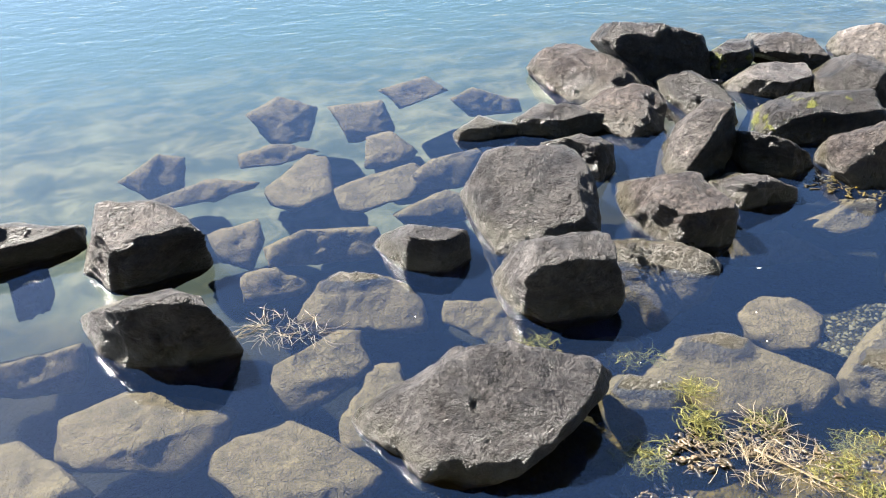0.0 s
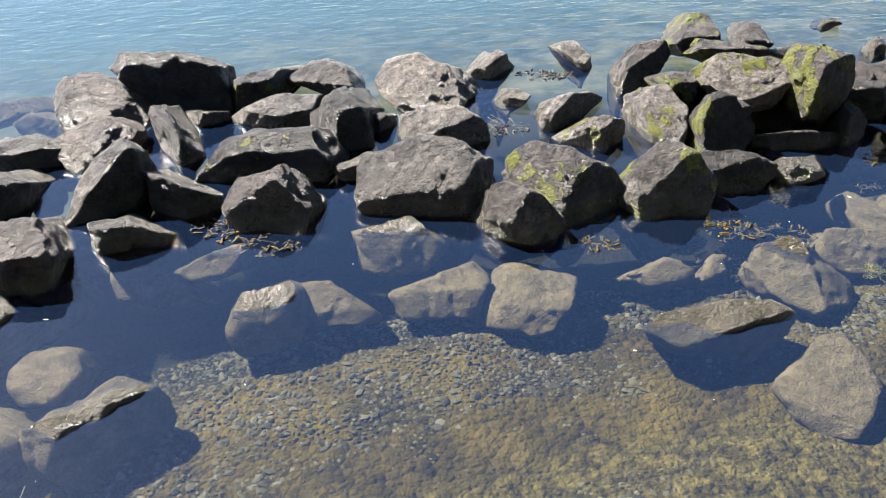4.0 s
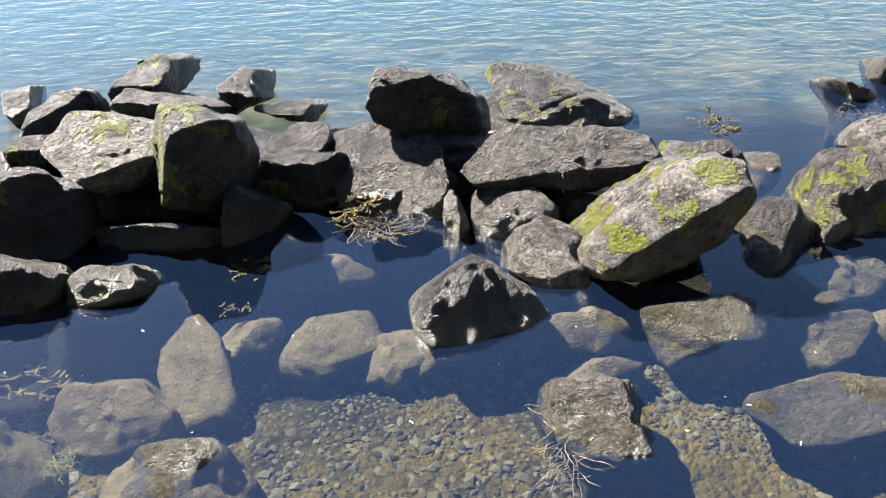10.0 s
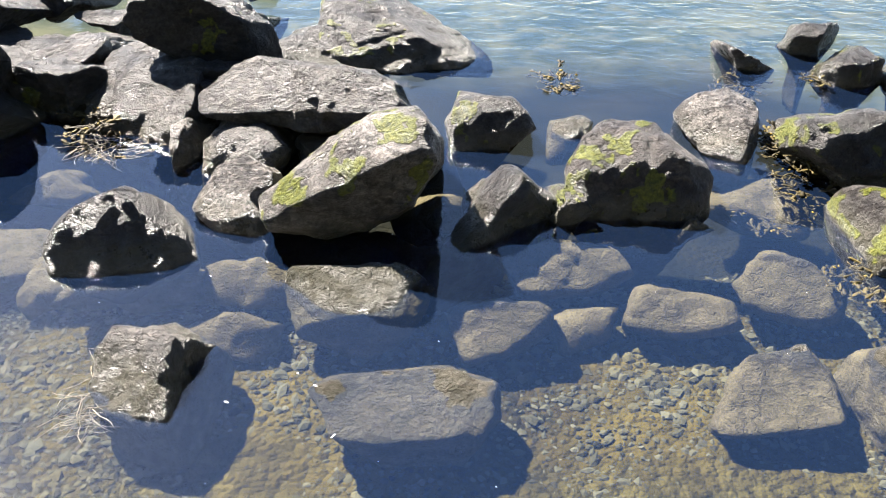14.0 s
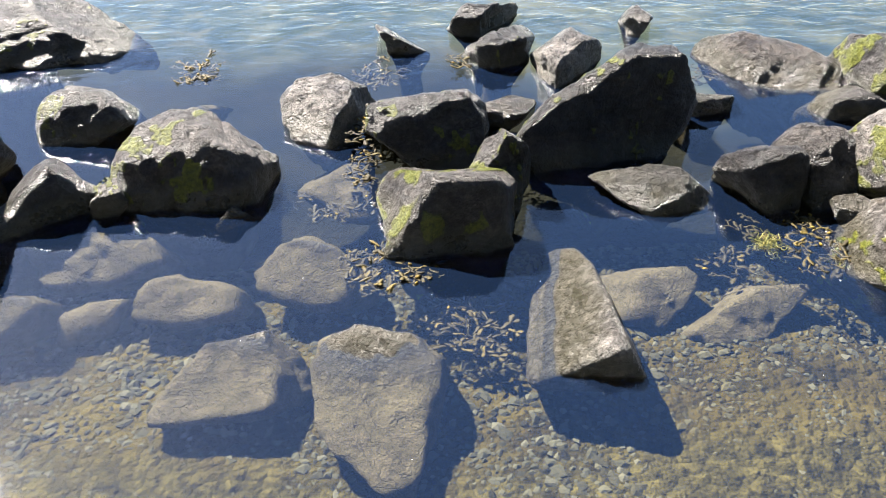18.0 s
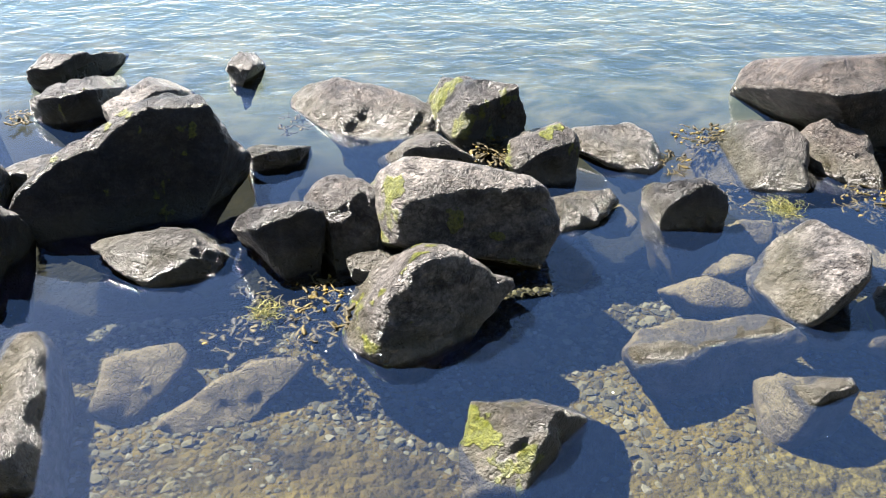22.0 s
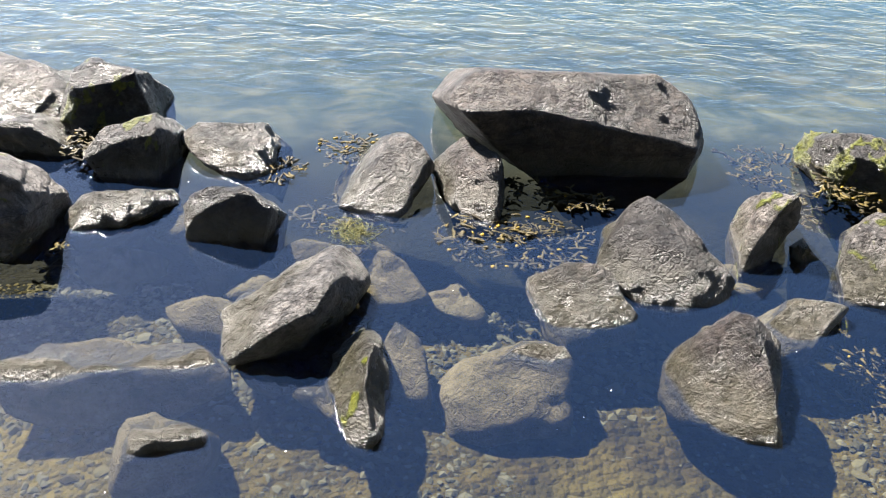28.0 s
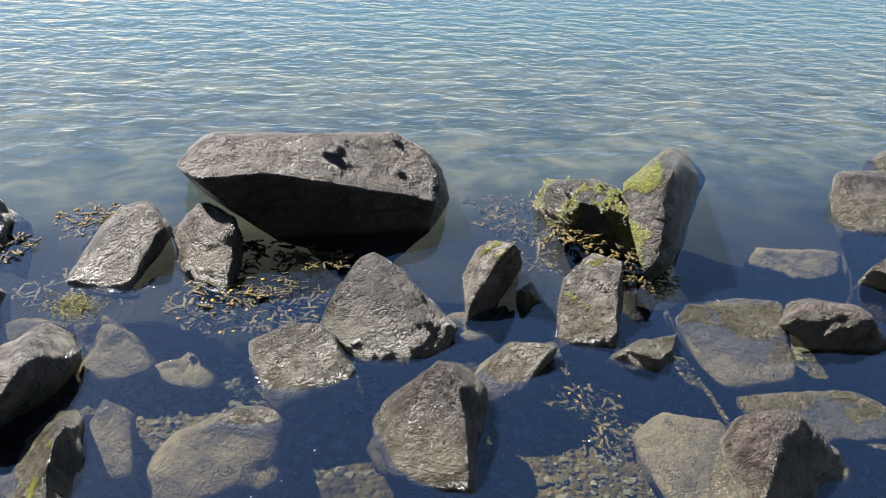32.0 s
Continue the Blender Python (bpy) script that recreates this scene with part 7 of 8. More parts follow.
boulder("silt-filmed grey-brown stone lying deep under clear water", "sunk brown", (4.452, 2.074, -0.206), [(-95, 62, 0.123), (141, 33, 0.038), (81, 51, 0.073), (-26, -20, 0.038), (-67, -45, 0.038), (-130, -42, 0.089), (84, 14, 0.057), (0, -90, 0.039)], 313, (313, 73, 7, 0.006), level=4, rough=0.95)
boulder("dark grey boulder wedged deep between the piled boulders", "dark", (5.019, 3.070, -0.040), [(8, 5, 0.26), (65, 12, 0.22), (128, 4, 0.24), (-172, 6, 0.27), (-118, 8, 0.2), (-62, 4, 0.22), (40, 64, 0.15), (200, 74, 0.13), (0, -90, 0.45)], 310, (60, 50, 8, 0.006), level=4)
boulder("dark grey boulder wedged deep between the piled boulders", "dark", (5.575, 3.120, -0.020), [(8, 5, 0.26), (65, 12, 0.22), (128, 4, 0.24), (-172, 6, 0.27), (-118, 8, 0.2), (-62, 4, 0.22), (90, 64, 0.15), (237, 74, 0.13), (0, -90, 0.45)], 311, (60, 50, 8, 0.006), level=4)
boulder("dark grey boulder wedged deep between the piled boulders", "dark", (6.626, 3.320, -0.040), [(8, 5, 0.26), (65, 12, 0.22), (128, 4, 0.24), (-172, 6, 0.27), (-118, 8, 0.2), (-62, 4, 0.22), (140, 64, 0.15), (274, 74, 0.13), (0, -90, 0.45)], 312, (60, 50, 8, 0.006), level=4)
boulder("dark grey boulder wedged deep between the piled boulders", "dark", (5.252, 3.220, -0.020), [(8, 5, 0.26), (65, 12, 0.22), (128, 4, 0.24), (-172, 6, 0.27), (-118, 8, 0.2), (-62, 4, 0.22), (190, 64, 0.15), (311, 74, 0.13), (0, -90, 0.45)], 313, (60, 50, 8, 0.006), level=4)
boulder("dark grey boulder wedged deep between the piled boulders", "dark", (5.627, 3.120, -0.080), [(8, 5, 0.26), (65, 12, 0.22), (128, 4, 0.24), (-172, 6, 0.27), (-118, 8, 0.2), (-62, 4, 0.22), (240, 64, 0.15), (348, 74, 0.13), (0, -90, 0.45)], 314, (60, 50, 8, 0.006), level=4)
boulder("dark grey boulder wedged deep between the piled boulders", "dark", (6.269, 2.970, -0.090), [(8, 5, 0.26), (65, 12, 0.22), (128, 4, 0.24), (-172, 6, 0.27), (-118, 8, 0.2), (-62, 4, 0.22), (290, 64, 0.15), (385, 74, 0.13), (0, -90, 0.45)], 315, (60, 50, 8, 0.006), level=4)


# ---- seaweed and drift ----
def strip(path, widths, thick):
    """A flat strap along a path, lens-shaped in section."""
    path = np.asarray(path, float)
    along = np.gradient(path, axis=0)
    along /= np.linalg.norm(along, axis=1)[:, None] + 1e-9
    side = np.cross(along, (0, 0, 1.0))
    side /= np.linalg.norm(side, axis=1)[:, None] + 1e-9
    up = np.cross(side, along)
    w = np.asarray(widths)[:, None]
    rings = np.stack([path + side * w, path + up * thick, path - side * w, path - up * thick], 1)
    n = len(path)
    faces = []
    for i in range(n - 1):
        for k in range(4):
            a, b = 4 * i + k, 4 * i + (k + 1) % 4
            faces.append((a, b, b + 4, a + 4))
    faces += [(3, 2, 1, 0), (4 * n - 4, 4 * n - 3, 4 * n - 2, 4 * n - 1)]
    return rings.reshape(-1, 3), faces


def wander(rng, start, heading, length, steps, curl, rise):
    p, out, h, r = np.array(start, float), [np.array(start, float)], heading, rise
    for _ in range(steps):
        h += rng.normal(0, curl)
        r = 0.7 * r + rng.normal(0, 0.18)
        p = p + np.array([math.cos(h), math.sin(h), r]) * (length / steps)
        out.append(p)
    return out, h


class Plant:
    """One connected mesh of straps that fork out of one another."""

    def __init__(self):
        self.verts, self.faces = [], []

    def grow(self, path, widths, thick, root=None):
        v, f = strip(path, widths, thick)
        base = len(self.verts)
        if root is None:
            self.verts += v.tolist()
            index = list(range(base, base + len(v)))
        else:
            self.verts += v[4:].tolist()
            index = list(root) + list(range(base, base + len(v) - 4))
        self.faces += [tuple(index[i] for i in q) for q in f[:-2]]
        self.faces.append(tuple(index[-4:]))
        return index[-4:]

    def mesh(self):
        return np.array(self.verts), self.faces


def wrack(rng):
    """A forked strap of bladder wrack with swollen tips."""
    plant = Plant()

    def grow(start, heading, length, width, forks, root):
        path, h = wander(rng, start, heading, length, 4, 0.25, 0.0)
        end = width * (1.35 if forks == 0 else 1.0)
        last = plant.grow(path, np.interp(range(5), [0, 3, 4], [width * 0.6, end, end * 0.35]), 0.001, root)
        if forks:
            for s in (-1, 1):
                grow(path[-1], h + s * rng.uniform(0.3, 0.8), length * rng.uniform(0.55, 0.95), width * 0.9, forks - 1, last)

    grow((0, 0, 0), 0.0, rng.uniform(0.02, 0.04), rng.choice([0.0035, 0.005, 0.0075]), rng.randint(3), None)
    return plant.mesh()


def green(rng):
    """One thin, wandering thread or crinkled blade."""
    plant = Plant()
    path, _h = wander(rng, (0, 0, 0), rng.uniform(0, 6.3), rng.uniform(0.035, 0.09), 9, 0.8, 0.0)
    wide = rng.choice([0.0007, 0.001, 0.0016, 0.0024])
    plant.grow(path, np.interp(range(10), [0, 4, 9], [wide * 0.5, wide, wide * 0.3]), 0.0008)
    return plant.mesh()


def straw(rng):
    """A dry stalk, bent here and there."""
    plant = Plant()
    path, _h = wander(rng, (0, 0, 0), 0.0, rng.uniform(0.035, 0.1), 5, 0.22, 0.0)
    plant.grow(path, [0.0009] * 6, 0.0009)
    return plant.mesh()


def leaf(rng):
    """A curled dead leaf with a stalk."""
    n = 6
    length, width, curl = rng.uniform(0.012, 0.03), rng.uniform(0.004, 0.01), rng.uniform(-0.8, 0.8)
    path = [(length * i / (n - 1), 0.004 * math.sin(i), curl * length * (i / (n - 1) - 0.5) ** 2) for i in range(n)]
    return strip(path, [width * rng.uniform(0.6, 1.1) * math.sin(math.pi * (i + 0.3) / (n - 0.4)) for i in range(n)], 0.001)


def shapes_of(kind, make, count):
    rng = np.random.RandomState(sum(map(ord, kind)))
    return [mesh_of(kind, *make(rng), WEED[kind]) for _ in range(count)]


FROND = {"wrack": shapes_of("wrack", wrack, 10), "green": shapes_of("green", green, 14), "straw": shapes_of("straw", straw, 8), "litter": shapes_of("litter", leaf, 8)}
BLADDER = [mesh_of("bladder", BALLS[1][0] * (0.008, w, 0.003), BALLS[1][1], WEED["bladder"]) for w in (0.0035, 0.0045, 0.006)]
DRIFT = {
    "wrack": ("seaweed_clump", "frond", "olive-brown bladder wrack with forked fronds", "seaweed"),
    "green": ("green_seaweed", "strand", "tangle of yellow-green thread seaweed", "seaweed"),
    "straw": ("drift_straw", "stalk", "dry pale straw and stalks drifted together", "driftwood"),
    "litter": ("leaf_litter", "leaf", "wet brown and reddish dead leaves", "leaf litter"),
}


def seaweed(kind, at, wide, deep, turn, count, seed):
    name, piece, label, category = DRIFT[kind]
    rng = np.random.RandomState(seed)
    clump = tagged(new(name), label + (" floating at the surface" if at[2] > -0.03 else " under water"), category, category + " among the boulders")
    spread = 1.4 if kind == "wrack" else 1.0
    clump.location, clump.rotation_euler = at, (0, 0, radians(turn))
    for k in range(count * (10 if kind == "green" else 5 if kind == "litter" else 3)):
        a, r = rng.uniform(0, 2 * math.pi), math.sqrt(rng.rand()) * rng.uniform(0.5, 1.0)
        ob = part(piece, FROND[kind][rng.randint(len(FROND[kind]))], clump)
        ob.location = (spread * wide * r * math.cos(a), spread * deep * r * math.sin(a), rng.uniform(-0.014, 0.004))
        ob.rotation_euler = (rng.normal(0, 0.08), rng.normal(0, 0.05), a + rng.normal(0, 0.9))
        ob.scale = [rng.uniform(0.75, 1.3)] * 3
    if kind == "wrack":
        for k in range(count // 2):
            a, r = rng.uniform(0, 2 * math.pi), math.sqrt(rng.rand())
            ob = part("bladder", BLADDER[rng.randint(3)], clump, "yellow-tan air bladder")
            ob.location = (spread * wide * r * math.cos(a), spread * deep * r * math.sin(a), rng.uniform(-0.008, 0.004))
            ob.rotation_euler, ob.scale = (0, 0, rng.uniform(0, 6.3)), [rng.uniform(0.7, 1.3)] * 3

seaweed('straw', (0.07, 2.386, 0.003), 0.122, 0.072, -16, 24, 3)
seaweed('straw', (0.167, 2.32, 0.003), 0.1, 0.038, -16, 10, 10)
seaweed('green', (0.899, 2.072, -0.02), 0.077, 0.047, -16, 7, 17)
seaweed('wrack', (2.501, 2.656, 0.01), 0.11, 0.076, -11, 10, 24)
seaweed('green', (1.198, 1.921, -0.03), 0.119, 0.042, -11, 6, 31)
seaweed('wrack', (2.566, 2.681, 0.0), 0.054, 0.046, -16, 6, 38)
seaweed('wrack', (2.647, 2.501, 0.0), 0.106, 0.059, -16, 12, 45)
seaweed('wrack', (4.534, 2.067, 0.0), 0.092, 0.054, -17, 14, 52)
seaweed('wrack', (3.971, 2.124, 0.0), 0.062, 0.04, -17, 8, 59)
seaweed('wrack', (4.835, 2.124, -0.1), 0.098, 0.051, -18, 8, 66)
seaweed('wrack', (4.458, 2.014, -0.14), 0.111, 0.084, -17, 10, 73)
seaweed('straw', (3.926, 3.236, 0.0), 0.117, 0.061, -17, 8, 80)
seaweed('straw', (4.368, 3.774, 0.0), 0.16, 0.064, -17, 7, 87)
seaweed('straw', (5.968, 2.6, 0.01), 0.149, 0.125, -14, 22, 94)
seaweed('wrack', (5.87, 2.724, 0.04), 0.056, 0.088, -13, 10, 101)
seaweed('wrack', (5.492, 2.474, -0.03), 0.044, 0.058, -14, 8, 108)
seaweed('wrack', (5.458, 2.414, -0.1), 0.059, 0.069, -14, 6, 115)
seaweed('green', (4.96, 1.709, -0.05), 0.027, 0.047, -15, 6, 122)
seaweed('straw', (6.226, 1.403, -0.05), 0.062, 0.088, -14, 12, 129)
seaweed('wrack', (7.613, 3.126, 0.0), 0.047, 0.086, 1, 7, 136)
seaweed('straw', (5.958, 2.566, 0.0), 0.088, 0.054, 0, 9, 143)
seaweed('wrack', (5.9, 2.679, 0.06), 0.043, 0.067, 0, 8, 150)
seaweed('straw', (6.199, 1.436, 0.0), 0.03, 0.133, -1, 16, 157)
seaweed('wrack', (5.475, 2.404, 0.0), 0.04, 0.05, 0, 6, 164)
seaweed('wrack', (7.592, 3.101, 0.0), 0.059, 0.061, 0, 7, 171)
seaweed('wrack', (5.948, 2.55, 0.0), 0.055, 0.047, -1, 6, 178)
seaweed('wrack', (7.578, 3.106, 0.0), 0.067, 0.071, 6, 8, 185)
seaweed('wrack', (8.349, 3.119, -0.02), 0.07, 0.112, 6, 8, 192)
seaweed('wrack', (8.349, 2.487, 0.05), 0.088, 0.114, 5, 18, 199)
seaweed('wrack', (8.311, 2.315, 0.0), 0.076, 0.138, 5, 14, 206)
seaweed('wrack', (8.182, 2.229, -0.06), 0.13, 0.097, 4, 16, 213)
seaweed('wrack', (8.349, 1.818, 0.0), 0.114, 0.083, 4, 22, 220)
seaweed('wrack', (8.57, 1.613, -0.08), 0.079, 0.091, 3, 20, 227)
seaweed('wrack', (8.295, 2.509, 0.02), 0.056, 0.152, -6, 16, 234)
seaweed('wrack', (8.333, 1.855, -0.03), 0.094, 0.067, -6, 16, 241)
seaweed('wrack', (8.337, 3.052, -0.02), 0.06, 0.118, -5, 8, 248)
seaweed('wrack', (8.644, 3.095, 0.02), 0.031, 0.031, -5, 4, 255)
seaweed('wrack', (8.561, 1.694, -0.1), 0.092, 0.069, -7, 12, 262)
seaweed('wrack', (9.621, 1.806, 0.0), 0.102, 0.114, -6, 26, 269)
seaweed('wrack', (9.529, 1.943, -0.03), 0.106, 0.061, -6, 12, 276)
seaweed('green', (9.456, 1.832, 0.0), 0.037, 0.034, -6, 8, 283)
seaweed('wrack', (9.355, 1.868, -0.1), 0.052, 0.07, -7, 10, 290)
seaweed('wrack', (10.329, 2.572, 0.03), 0.076, 0.076, -5, 10, 297)
seaweed('wrack', (10.28, 2.53, 0.04), 0.047, 0.074, -9, 9, 304)
seaweed('wrack', (11.121, 2.618, 0.0), 0.087, 0.078, -8, 12, 311)
seaweed('wrack', (11.167, 2.582, 0.02), 0.022, 0.038, -8, 4, 318)
seaweed('green', (11.122, 2.092, 0.0), 0.049, 0.068, -9, 8, 325)
seaweed('wrack', (9.592, 2.199, 0.02), 0.024, 0.094, -8, 7, 332)
seaweed('wrack', (9.63, 2.978, -0.02), 0.061, 0.065, -7, 8, 339)
seaweed('wrack', (11.633, 2.201, 0.0), 0.099, 0.123, -7, 16, 346)
seaweed('wrack', (11.204, 2.197, -0.03), 0.077, 0.067, -7, 10, 353)
seaweed('wrack', (11.098, 2.601, 0.0), 0.094, 0.056, 3, 16, 360)
seaweed('wrack', (10.254, 2.544, 0.04), 0.039, 0.065, 3, 7, 367)
seaweed('wrack', (11.084, 2.23, -0.02), 0.101, 0.064, 2, 14, 374)
seaweed('green', (11.142, 2.079, 0.0), 0.048, 0.064, 2, 9, 381)
seaweed('wrack', (11.518, 2.138, 0.0), 0.1, 0.092, 2, 26, 388)
seaweed('wrack', (11.677, 2.07, -0.01), 0.115, 0.118, 2, 32, 395)
seaweed('wrack', (11.498, 2.064, -0.03), 0.066, 0.087, 2, 14, 402)
seaweed('wrack', (11.821, 2.272, 0.02), 0.088, 0.048, 3, 12, 409)
seaweed('wrack', (11.661, 2.374, 0.0), 0.072, 0.057, 3, 8, 416)
seaweed('wrack', (12.576, 2.601, -0.04), 0.123, 0.13, 3, 18, 423)
seaweed('wrack', (10.894, 2.426, 0.01), 0.046, 0.043, 3, 8, 430)
seaweed('wrack', (10.308, 2.139, -0.15), 0.065, 0.072, 2, 8, 437)
seaweed('wrack', (12.655, 2.344, 0.06), 0.078, 0.079, -4, 16, 444)
seaweed('wrack', (12.778, 2.24, 0.05), 0.095, 0.099, -4, 18, 451)
seaweed('wrack', (12.823, 2.094, 0.02), 0.083, 0.056, -5, 16, 458)
seaweed('wrack', (12.495, 2.597, -0.04), 0.083, 0.108, -4, 14, 465)
seaweed('wrack', (12.514, 2.355, -0.05), 0.068, 0.083, -4, 12, 472)
seaweed('wrack', (12.582, 1.762, -0.1), 0.074, 0.068, -6, 14, 479)
seaweed('wrack', (12.511, 1.636, -0.14), 0.047, 0.094, -7, 12, 486)
seaweed('straw', (13.021, 1.857, -0.01), 0.07, 0.031, -5, 6, 493)
seaweed('wrack', (12.515, 1.632, -0.12), 0.068, 0.091, 1, 12, 500)
seaweed('green', (1.246, 1.681, 0.03), 0.055, 0.048, -14, 9, 507)
seaweed('green', (1.191, 1.546, 0.035), 0.066, 0.073, -14, 14, 514)
seaweed('green', (1.001, 1.502, -0.005), 0.112, 0.083, -14, 18, 521)
seaweed('litter', (1.139, 1.47, 0.01), 0.106, 0.078, -14, 16, 528)
seaweed('green', (1.391, 1.512, 0.005), 0.08, 0.058, -14, 8, 535)
seaweed('litter', (1.324, 1.451, 0.005), 0.103, 0.065, -14, 14, 542)
seaweed('straw', (1.36, 1.454, 0.012), 0.103, 0.079, -14, 24, 549)
seaweed('straw', (1.399, 1.333, 0.005), 0.083, 0.065, -14, 28, 556)
seaweed('litter', (1.43, 1.332, 0.0), 0.099, 0.074, -14, 12, 563)
seaweed('green', (1.603, 1.37, -0.005), 0.102, 0.051, -14, 11, 570)
seaweed('green', (1.526, 1.19, 0.0), 0.101, 0.053, -14, 16, 577)
seaweed('litter', (1.655, 1.274, -0.02), 0.148, 0.087, -14, 16, 584)
seaweed('straw', (1.743, 1.263, -0.01), 0.099, 0.057, -13, 20, 591)
seaweed('green', (1.835, 1.157, 0.0), 0.035, 0.046, -13, 7, 598)
seaweed('green', (1.746, 1.09, 0.0), 0.099, 0.036, -13, 12, 605)
seaweed('litter', (0.962, 1.39, -0.06), 0.151, 0.064, -14, 10, 612)
seaweed('green', (1.202, 1.242, -0.01), 0.096, 0.032, -14, 8, 619)
seaweed('straw', (1.223, 1.395, 0.012), 0.117, 0.066, -14, 20, 626)
seaweed('green', (1.485, 1.289, 0.008), 0.098, 0.064, -14, 9, 633)


# ---- gravel ----
def pebble_shapes(count):
    """Flattened, unevenly worn little stones, sharing meshes."""
    rng = np.random.RandomState(77)
    u, f = BALLS[1]
    made = []
    for k in range(count):
        v = u * rng.uniform(0.55, 1.5, (len(u), 1)) * (1.0, rng.uniform(0.5, 0.9), rng.uniform(0.3, 0.5))
        made.append(v)
    return made, f


def scatter(rng, tries, x0, x1, y0, y1, gap):
    """Places that keep their distance from one another."""
    cells, kept = {}, []
    for _ in range(tries):
        x, y = rng.uniform(x0, x1), rng.uniform(y0, y1)
        i, j = int(x / gap), int(y / gap)
        if all((x - px) ** 2 + (y - py) ** 2 > gap * gap for a in (-1, 0, 1) for b in (-1, 0, 1) for px, py in cells.get((i + a, j + b), ())):
            cells.setdefault((i, j), []).append((x, y))
            kept.append((x, y))
    return np.array(kept)


def gravel():
    rng = np.random.RandomState(5)
    shapes, f = pebble_shapes(12)
    spots = scatter(rng, 120000, 1.9, 13.4, 0.7, 2.25, 0.0165)
    x, y = spots.T
    odd = fractal(np.stack([x, y, 0 * x], -1) * 1.6, 40, 2)
    size = np.clip(0.0115 * np.exp(rng.normal(0, 0.4, len(x)) + 0.25 * odd), 0.006, 0.024)
    size *= np.interp(x, [2, 4.5, 8.5, 10], [0.8, 1.05, 1.0, 0.95])
    sunk = np.clip(fractal(np.stack([x, y, 0 * x], -1) * 2.3, 61, 3) * 1.2 + np.interp(y, [MAT_LINE - 0.15, MAT_LINE + 0.05, MAT_LINE + 0.3, 1.7], [1.6, 0.5, -0.1, -0.5]), 0, 1)
    z = bed_full(x, y) + size * (0.1 - 0.62 * sunk)
    turn = rng.uniform(0, 2 * math.pi, len(x))
    single = (np.abs(x - 5.75) < 0.3) & (y > 1.3) & (y < 1.75)
    picks = np.flatnonzero(single)[:300]
    lone = set(picks.tolist())
    meshes = [mesh_of("pebble", s, f, PEBBLE, False) for s in shapes]
    for k in picks:
        ob = part("pebble", meshes[k % 12], ground)
        ob.location, ob.rotation_euler, ob.scale = (x[k], y[k], z[k]), (rng.uniform(-0.3, 0.3), rng.uniform(-0.3, 0.3), turn[k]), [size[k]] * 3
    verts, faces, base = [], [], 0
    for k in range(len(x)):
        if k in lone:
            continue
        c, s = math.cos(turn[k]), math.sin(turn[k])
        v = shapes[k % 12] * size[k]
        tilt = rng.uniform(-0.3, 0.3)
        w = np.stack([v[:, 0] * c - v[:, 1] * s, v[:, 0] * s + v[:, 1] * c, v[:, 2] + v[:, 0] * tilt], -1) + (x[k], y[k], z[k])
        verts.append(w)
        faces.append(f + base)
        base += len(v)
    rest = new("gravel", mesh_of("gravel", np.concatenate(verts), np.concatenate(faces), PEBBLE, False))
    tagged(rest, "small olive and grey pebbles on the seabed", "gravel", kind="stuff")


gravel()


def drift_twig():
    """Two long pale stalks lying side by side over the leaf litter."""
    rng = np.random.RandomState(12)
    twig = tagged(new("drift_twig"), "pair of long pale dry stalks over leaf litter", "driftwood")
    twig.location = (1.29, 1.42, 0.015)
    for k in range(2):
        path = [(0.24 * i / 7 + rng.normal(0, 0.0012), -0.31 * i / 7 + 0.006 * k + rng.normal(0, 0.0012), -0.012 * i / 7) for i in range(8)]
        part("stalk", mesh_of("stalk", *strip(path, [0.0021] * 8, 0.002), WEED["straw"]), twig)


drift_twig()


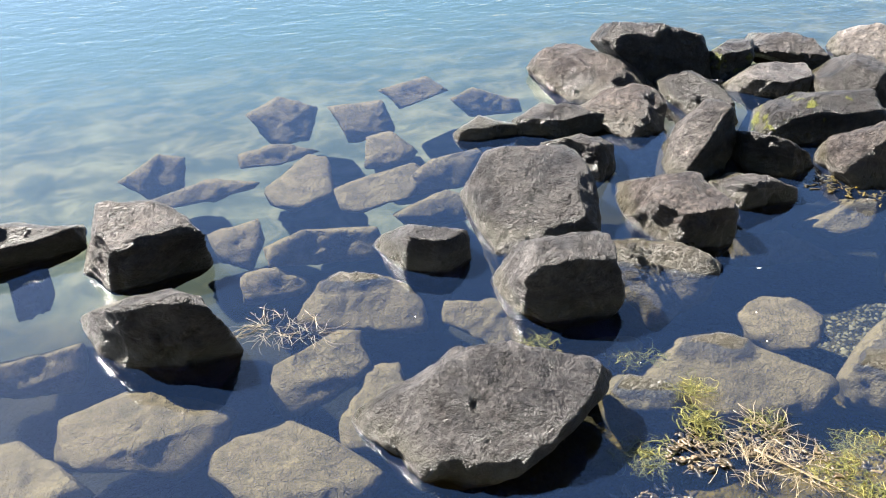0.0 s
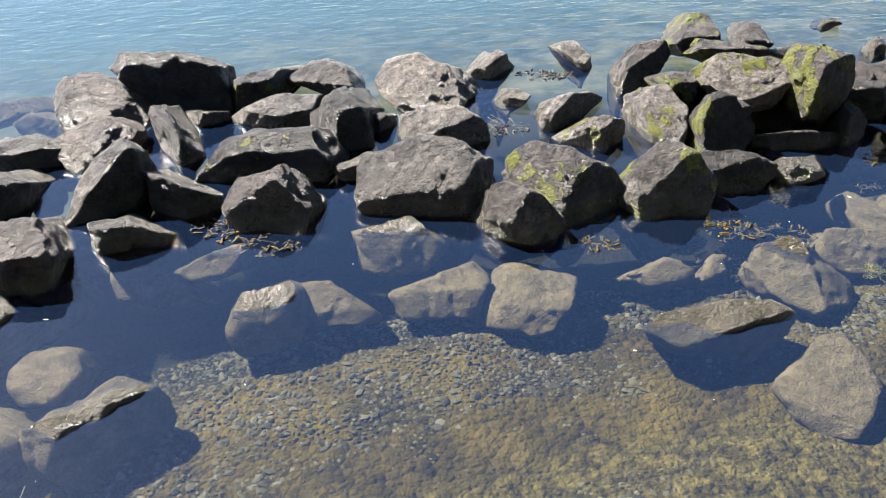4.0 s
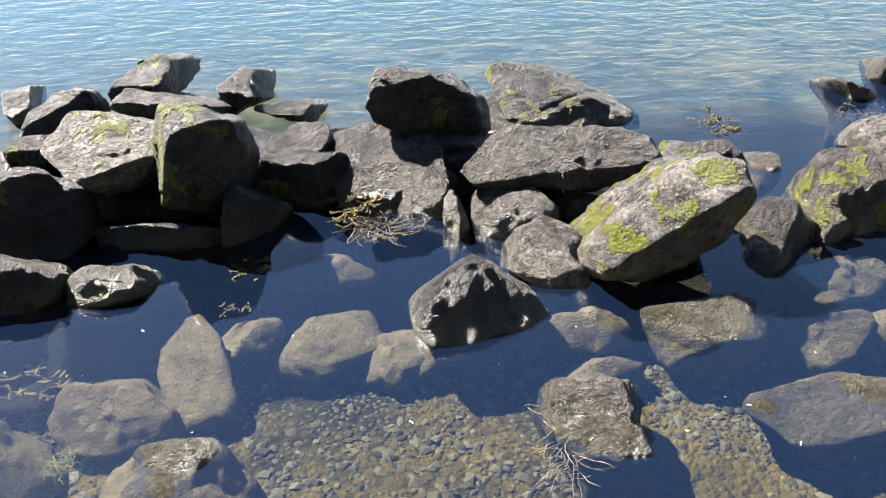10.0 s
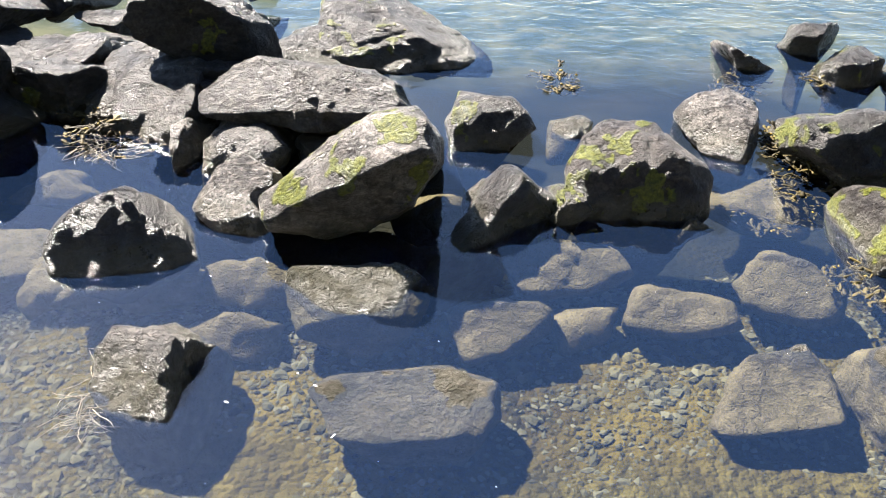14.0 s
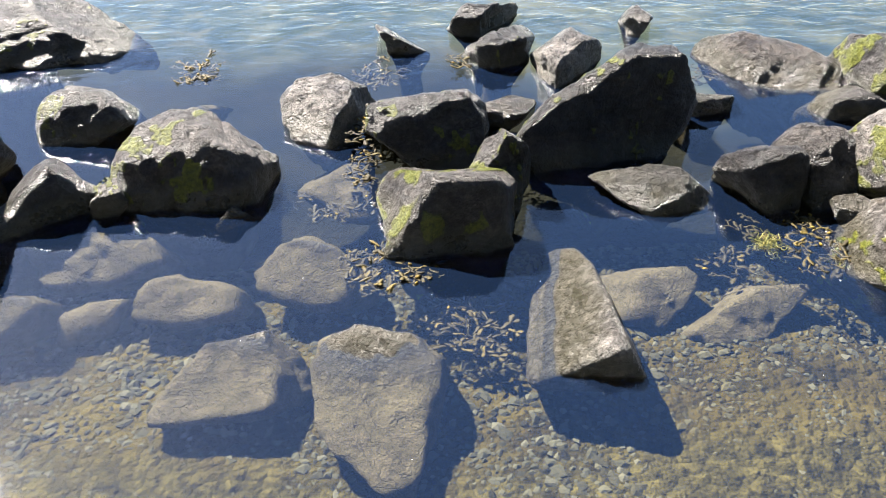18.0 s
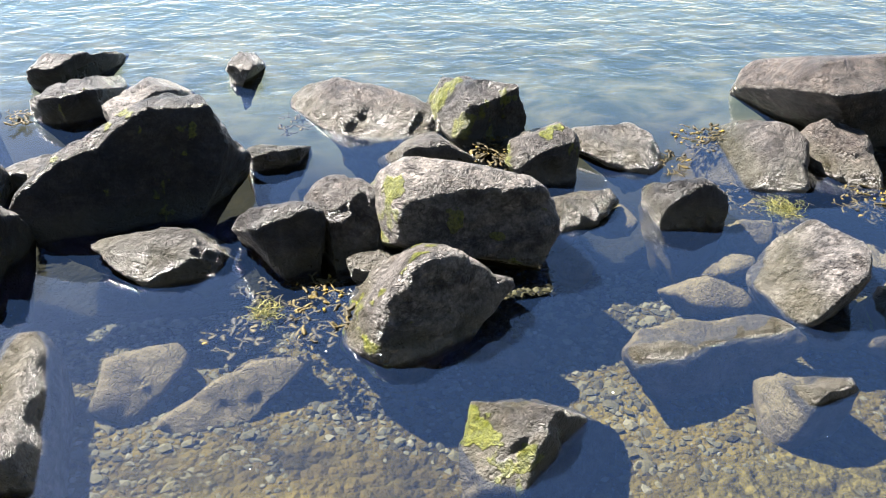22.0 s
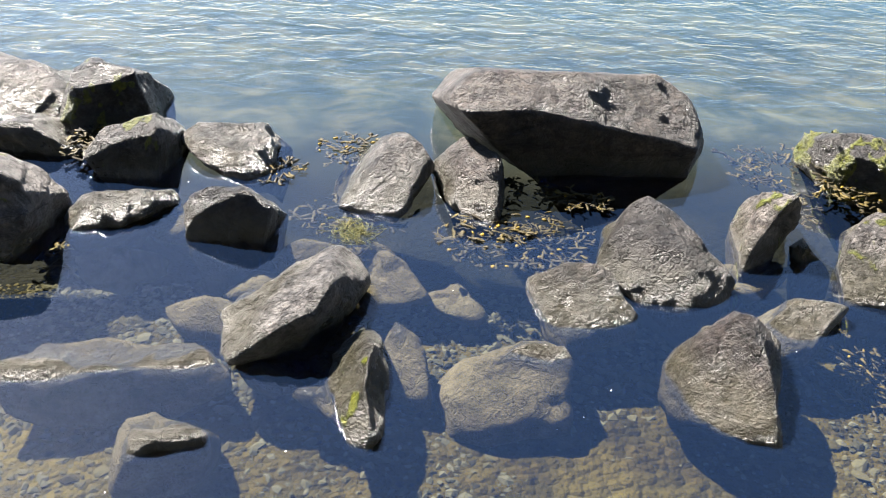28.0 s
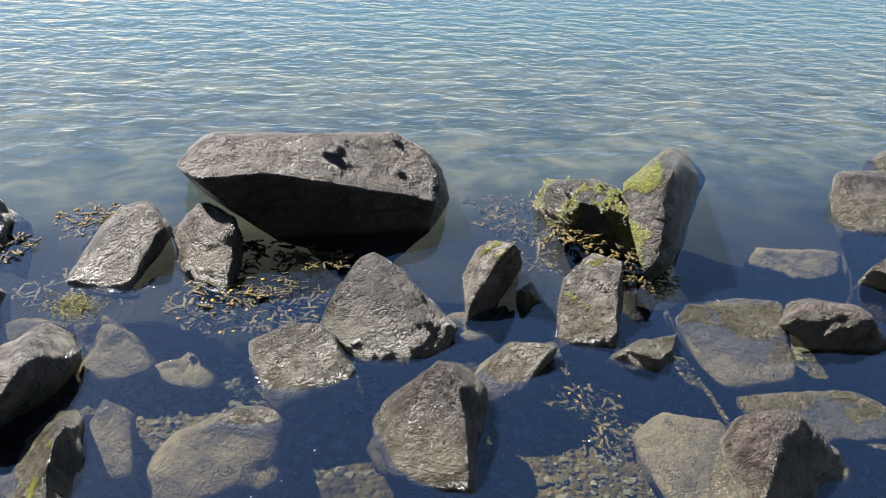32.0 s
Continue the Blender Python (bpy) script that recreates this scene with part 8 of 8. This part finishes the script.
def mussel_bed(at, wide, deep, turn, count, seed, label):
    """Small shells and chips that break the surface in a loose patch."""
    rng = np.random.RandomState(seed)
    shapes, f = pebble_shapes(6)
    meshes = [mesh_of("shell", s * (0.016, 0.014, 0.016), f, ROCK["dark"], True) for s in shapes]
    bed = tagged(new("mussel_bed"), label, "mussels")
    bed.location, bed.rotation_euler = at, (0, 0, radians(turn))
    for k in range(count):
        a, r = rng.uniform(0, 2 * math.pi), math.sqrt(rng.rand())
        ob = part("shell", meshes[k % 6], bed)
        ob.location = (wide * r * math.cos(a), deep * r * math.sin(a), rng.uniform(-0.003, 0.004))
        ob.rotation_euler, ob.scale = (rng.normal(0, 0.4), rng.normal(0, 0.4), rng.uniform(0, 6.3)), [rng.uniform(0.5, 1.2)] * 3


mussel_bed((4.33, 3.8, 0.0), 0.16, 0.07, -20, 60, 1, "patch of small dark mussels breaking the water surface")
mussel_bed((3.88, 3.2, 0.0), 0.16, 0.06, -5, 34, 2, "loose patch of small mussels and chips at the surface")
mussel_bed((1.40, 2.37, 0.055), 0.05, 0.03, -40, 26, 3, "cluster of small mussels on a half-sunk boulder")


def floating_flecks():
    """Tiny pale flecks and bits of chaff adrift on the calm water."""
    rng = np.random.RandomState(31)
    shapes, f = pebble_shapes(6)
    verts, faces = [], []
    for k in range(90):
        x, y, a = rng.uniform(0.2, 13.0), rng.uniform(1.1, 2.5), rng.uniform(0, 6.3)
        v = shapes[k % 6] * rng.uniform(0.0012, 0.0032) * (1.0 + 2.0 * (k % 5 == 0), 1.0, 0.5)
        c, q = math.cos(a), math.sin(a)
        verts.append(np.stack([v[:, 0] * c - v[:, 1] * q, v[:, 0] * q + v[:, 1] * c, v[:, 2]], -1) + (x, y, 0.001))
        faces.append(f + 12 * k)
    flecks = new("floating_flecks", mesh_of("floating_flecks", np.concatenate(verts), np.concatenate(faces), FLECK, False))
    tagged(flecks, "tiny pale flecks of chaff floating on the water", "flotsam", kind="stuff")


FLECK = weed_material("pale_chaff", (0.3, 0.29, 0.26), (0.4, 0.39, 0.36), (0.5, 0.49, 0.46), 0.8)
floating_flecks()
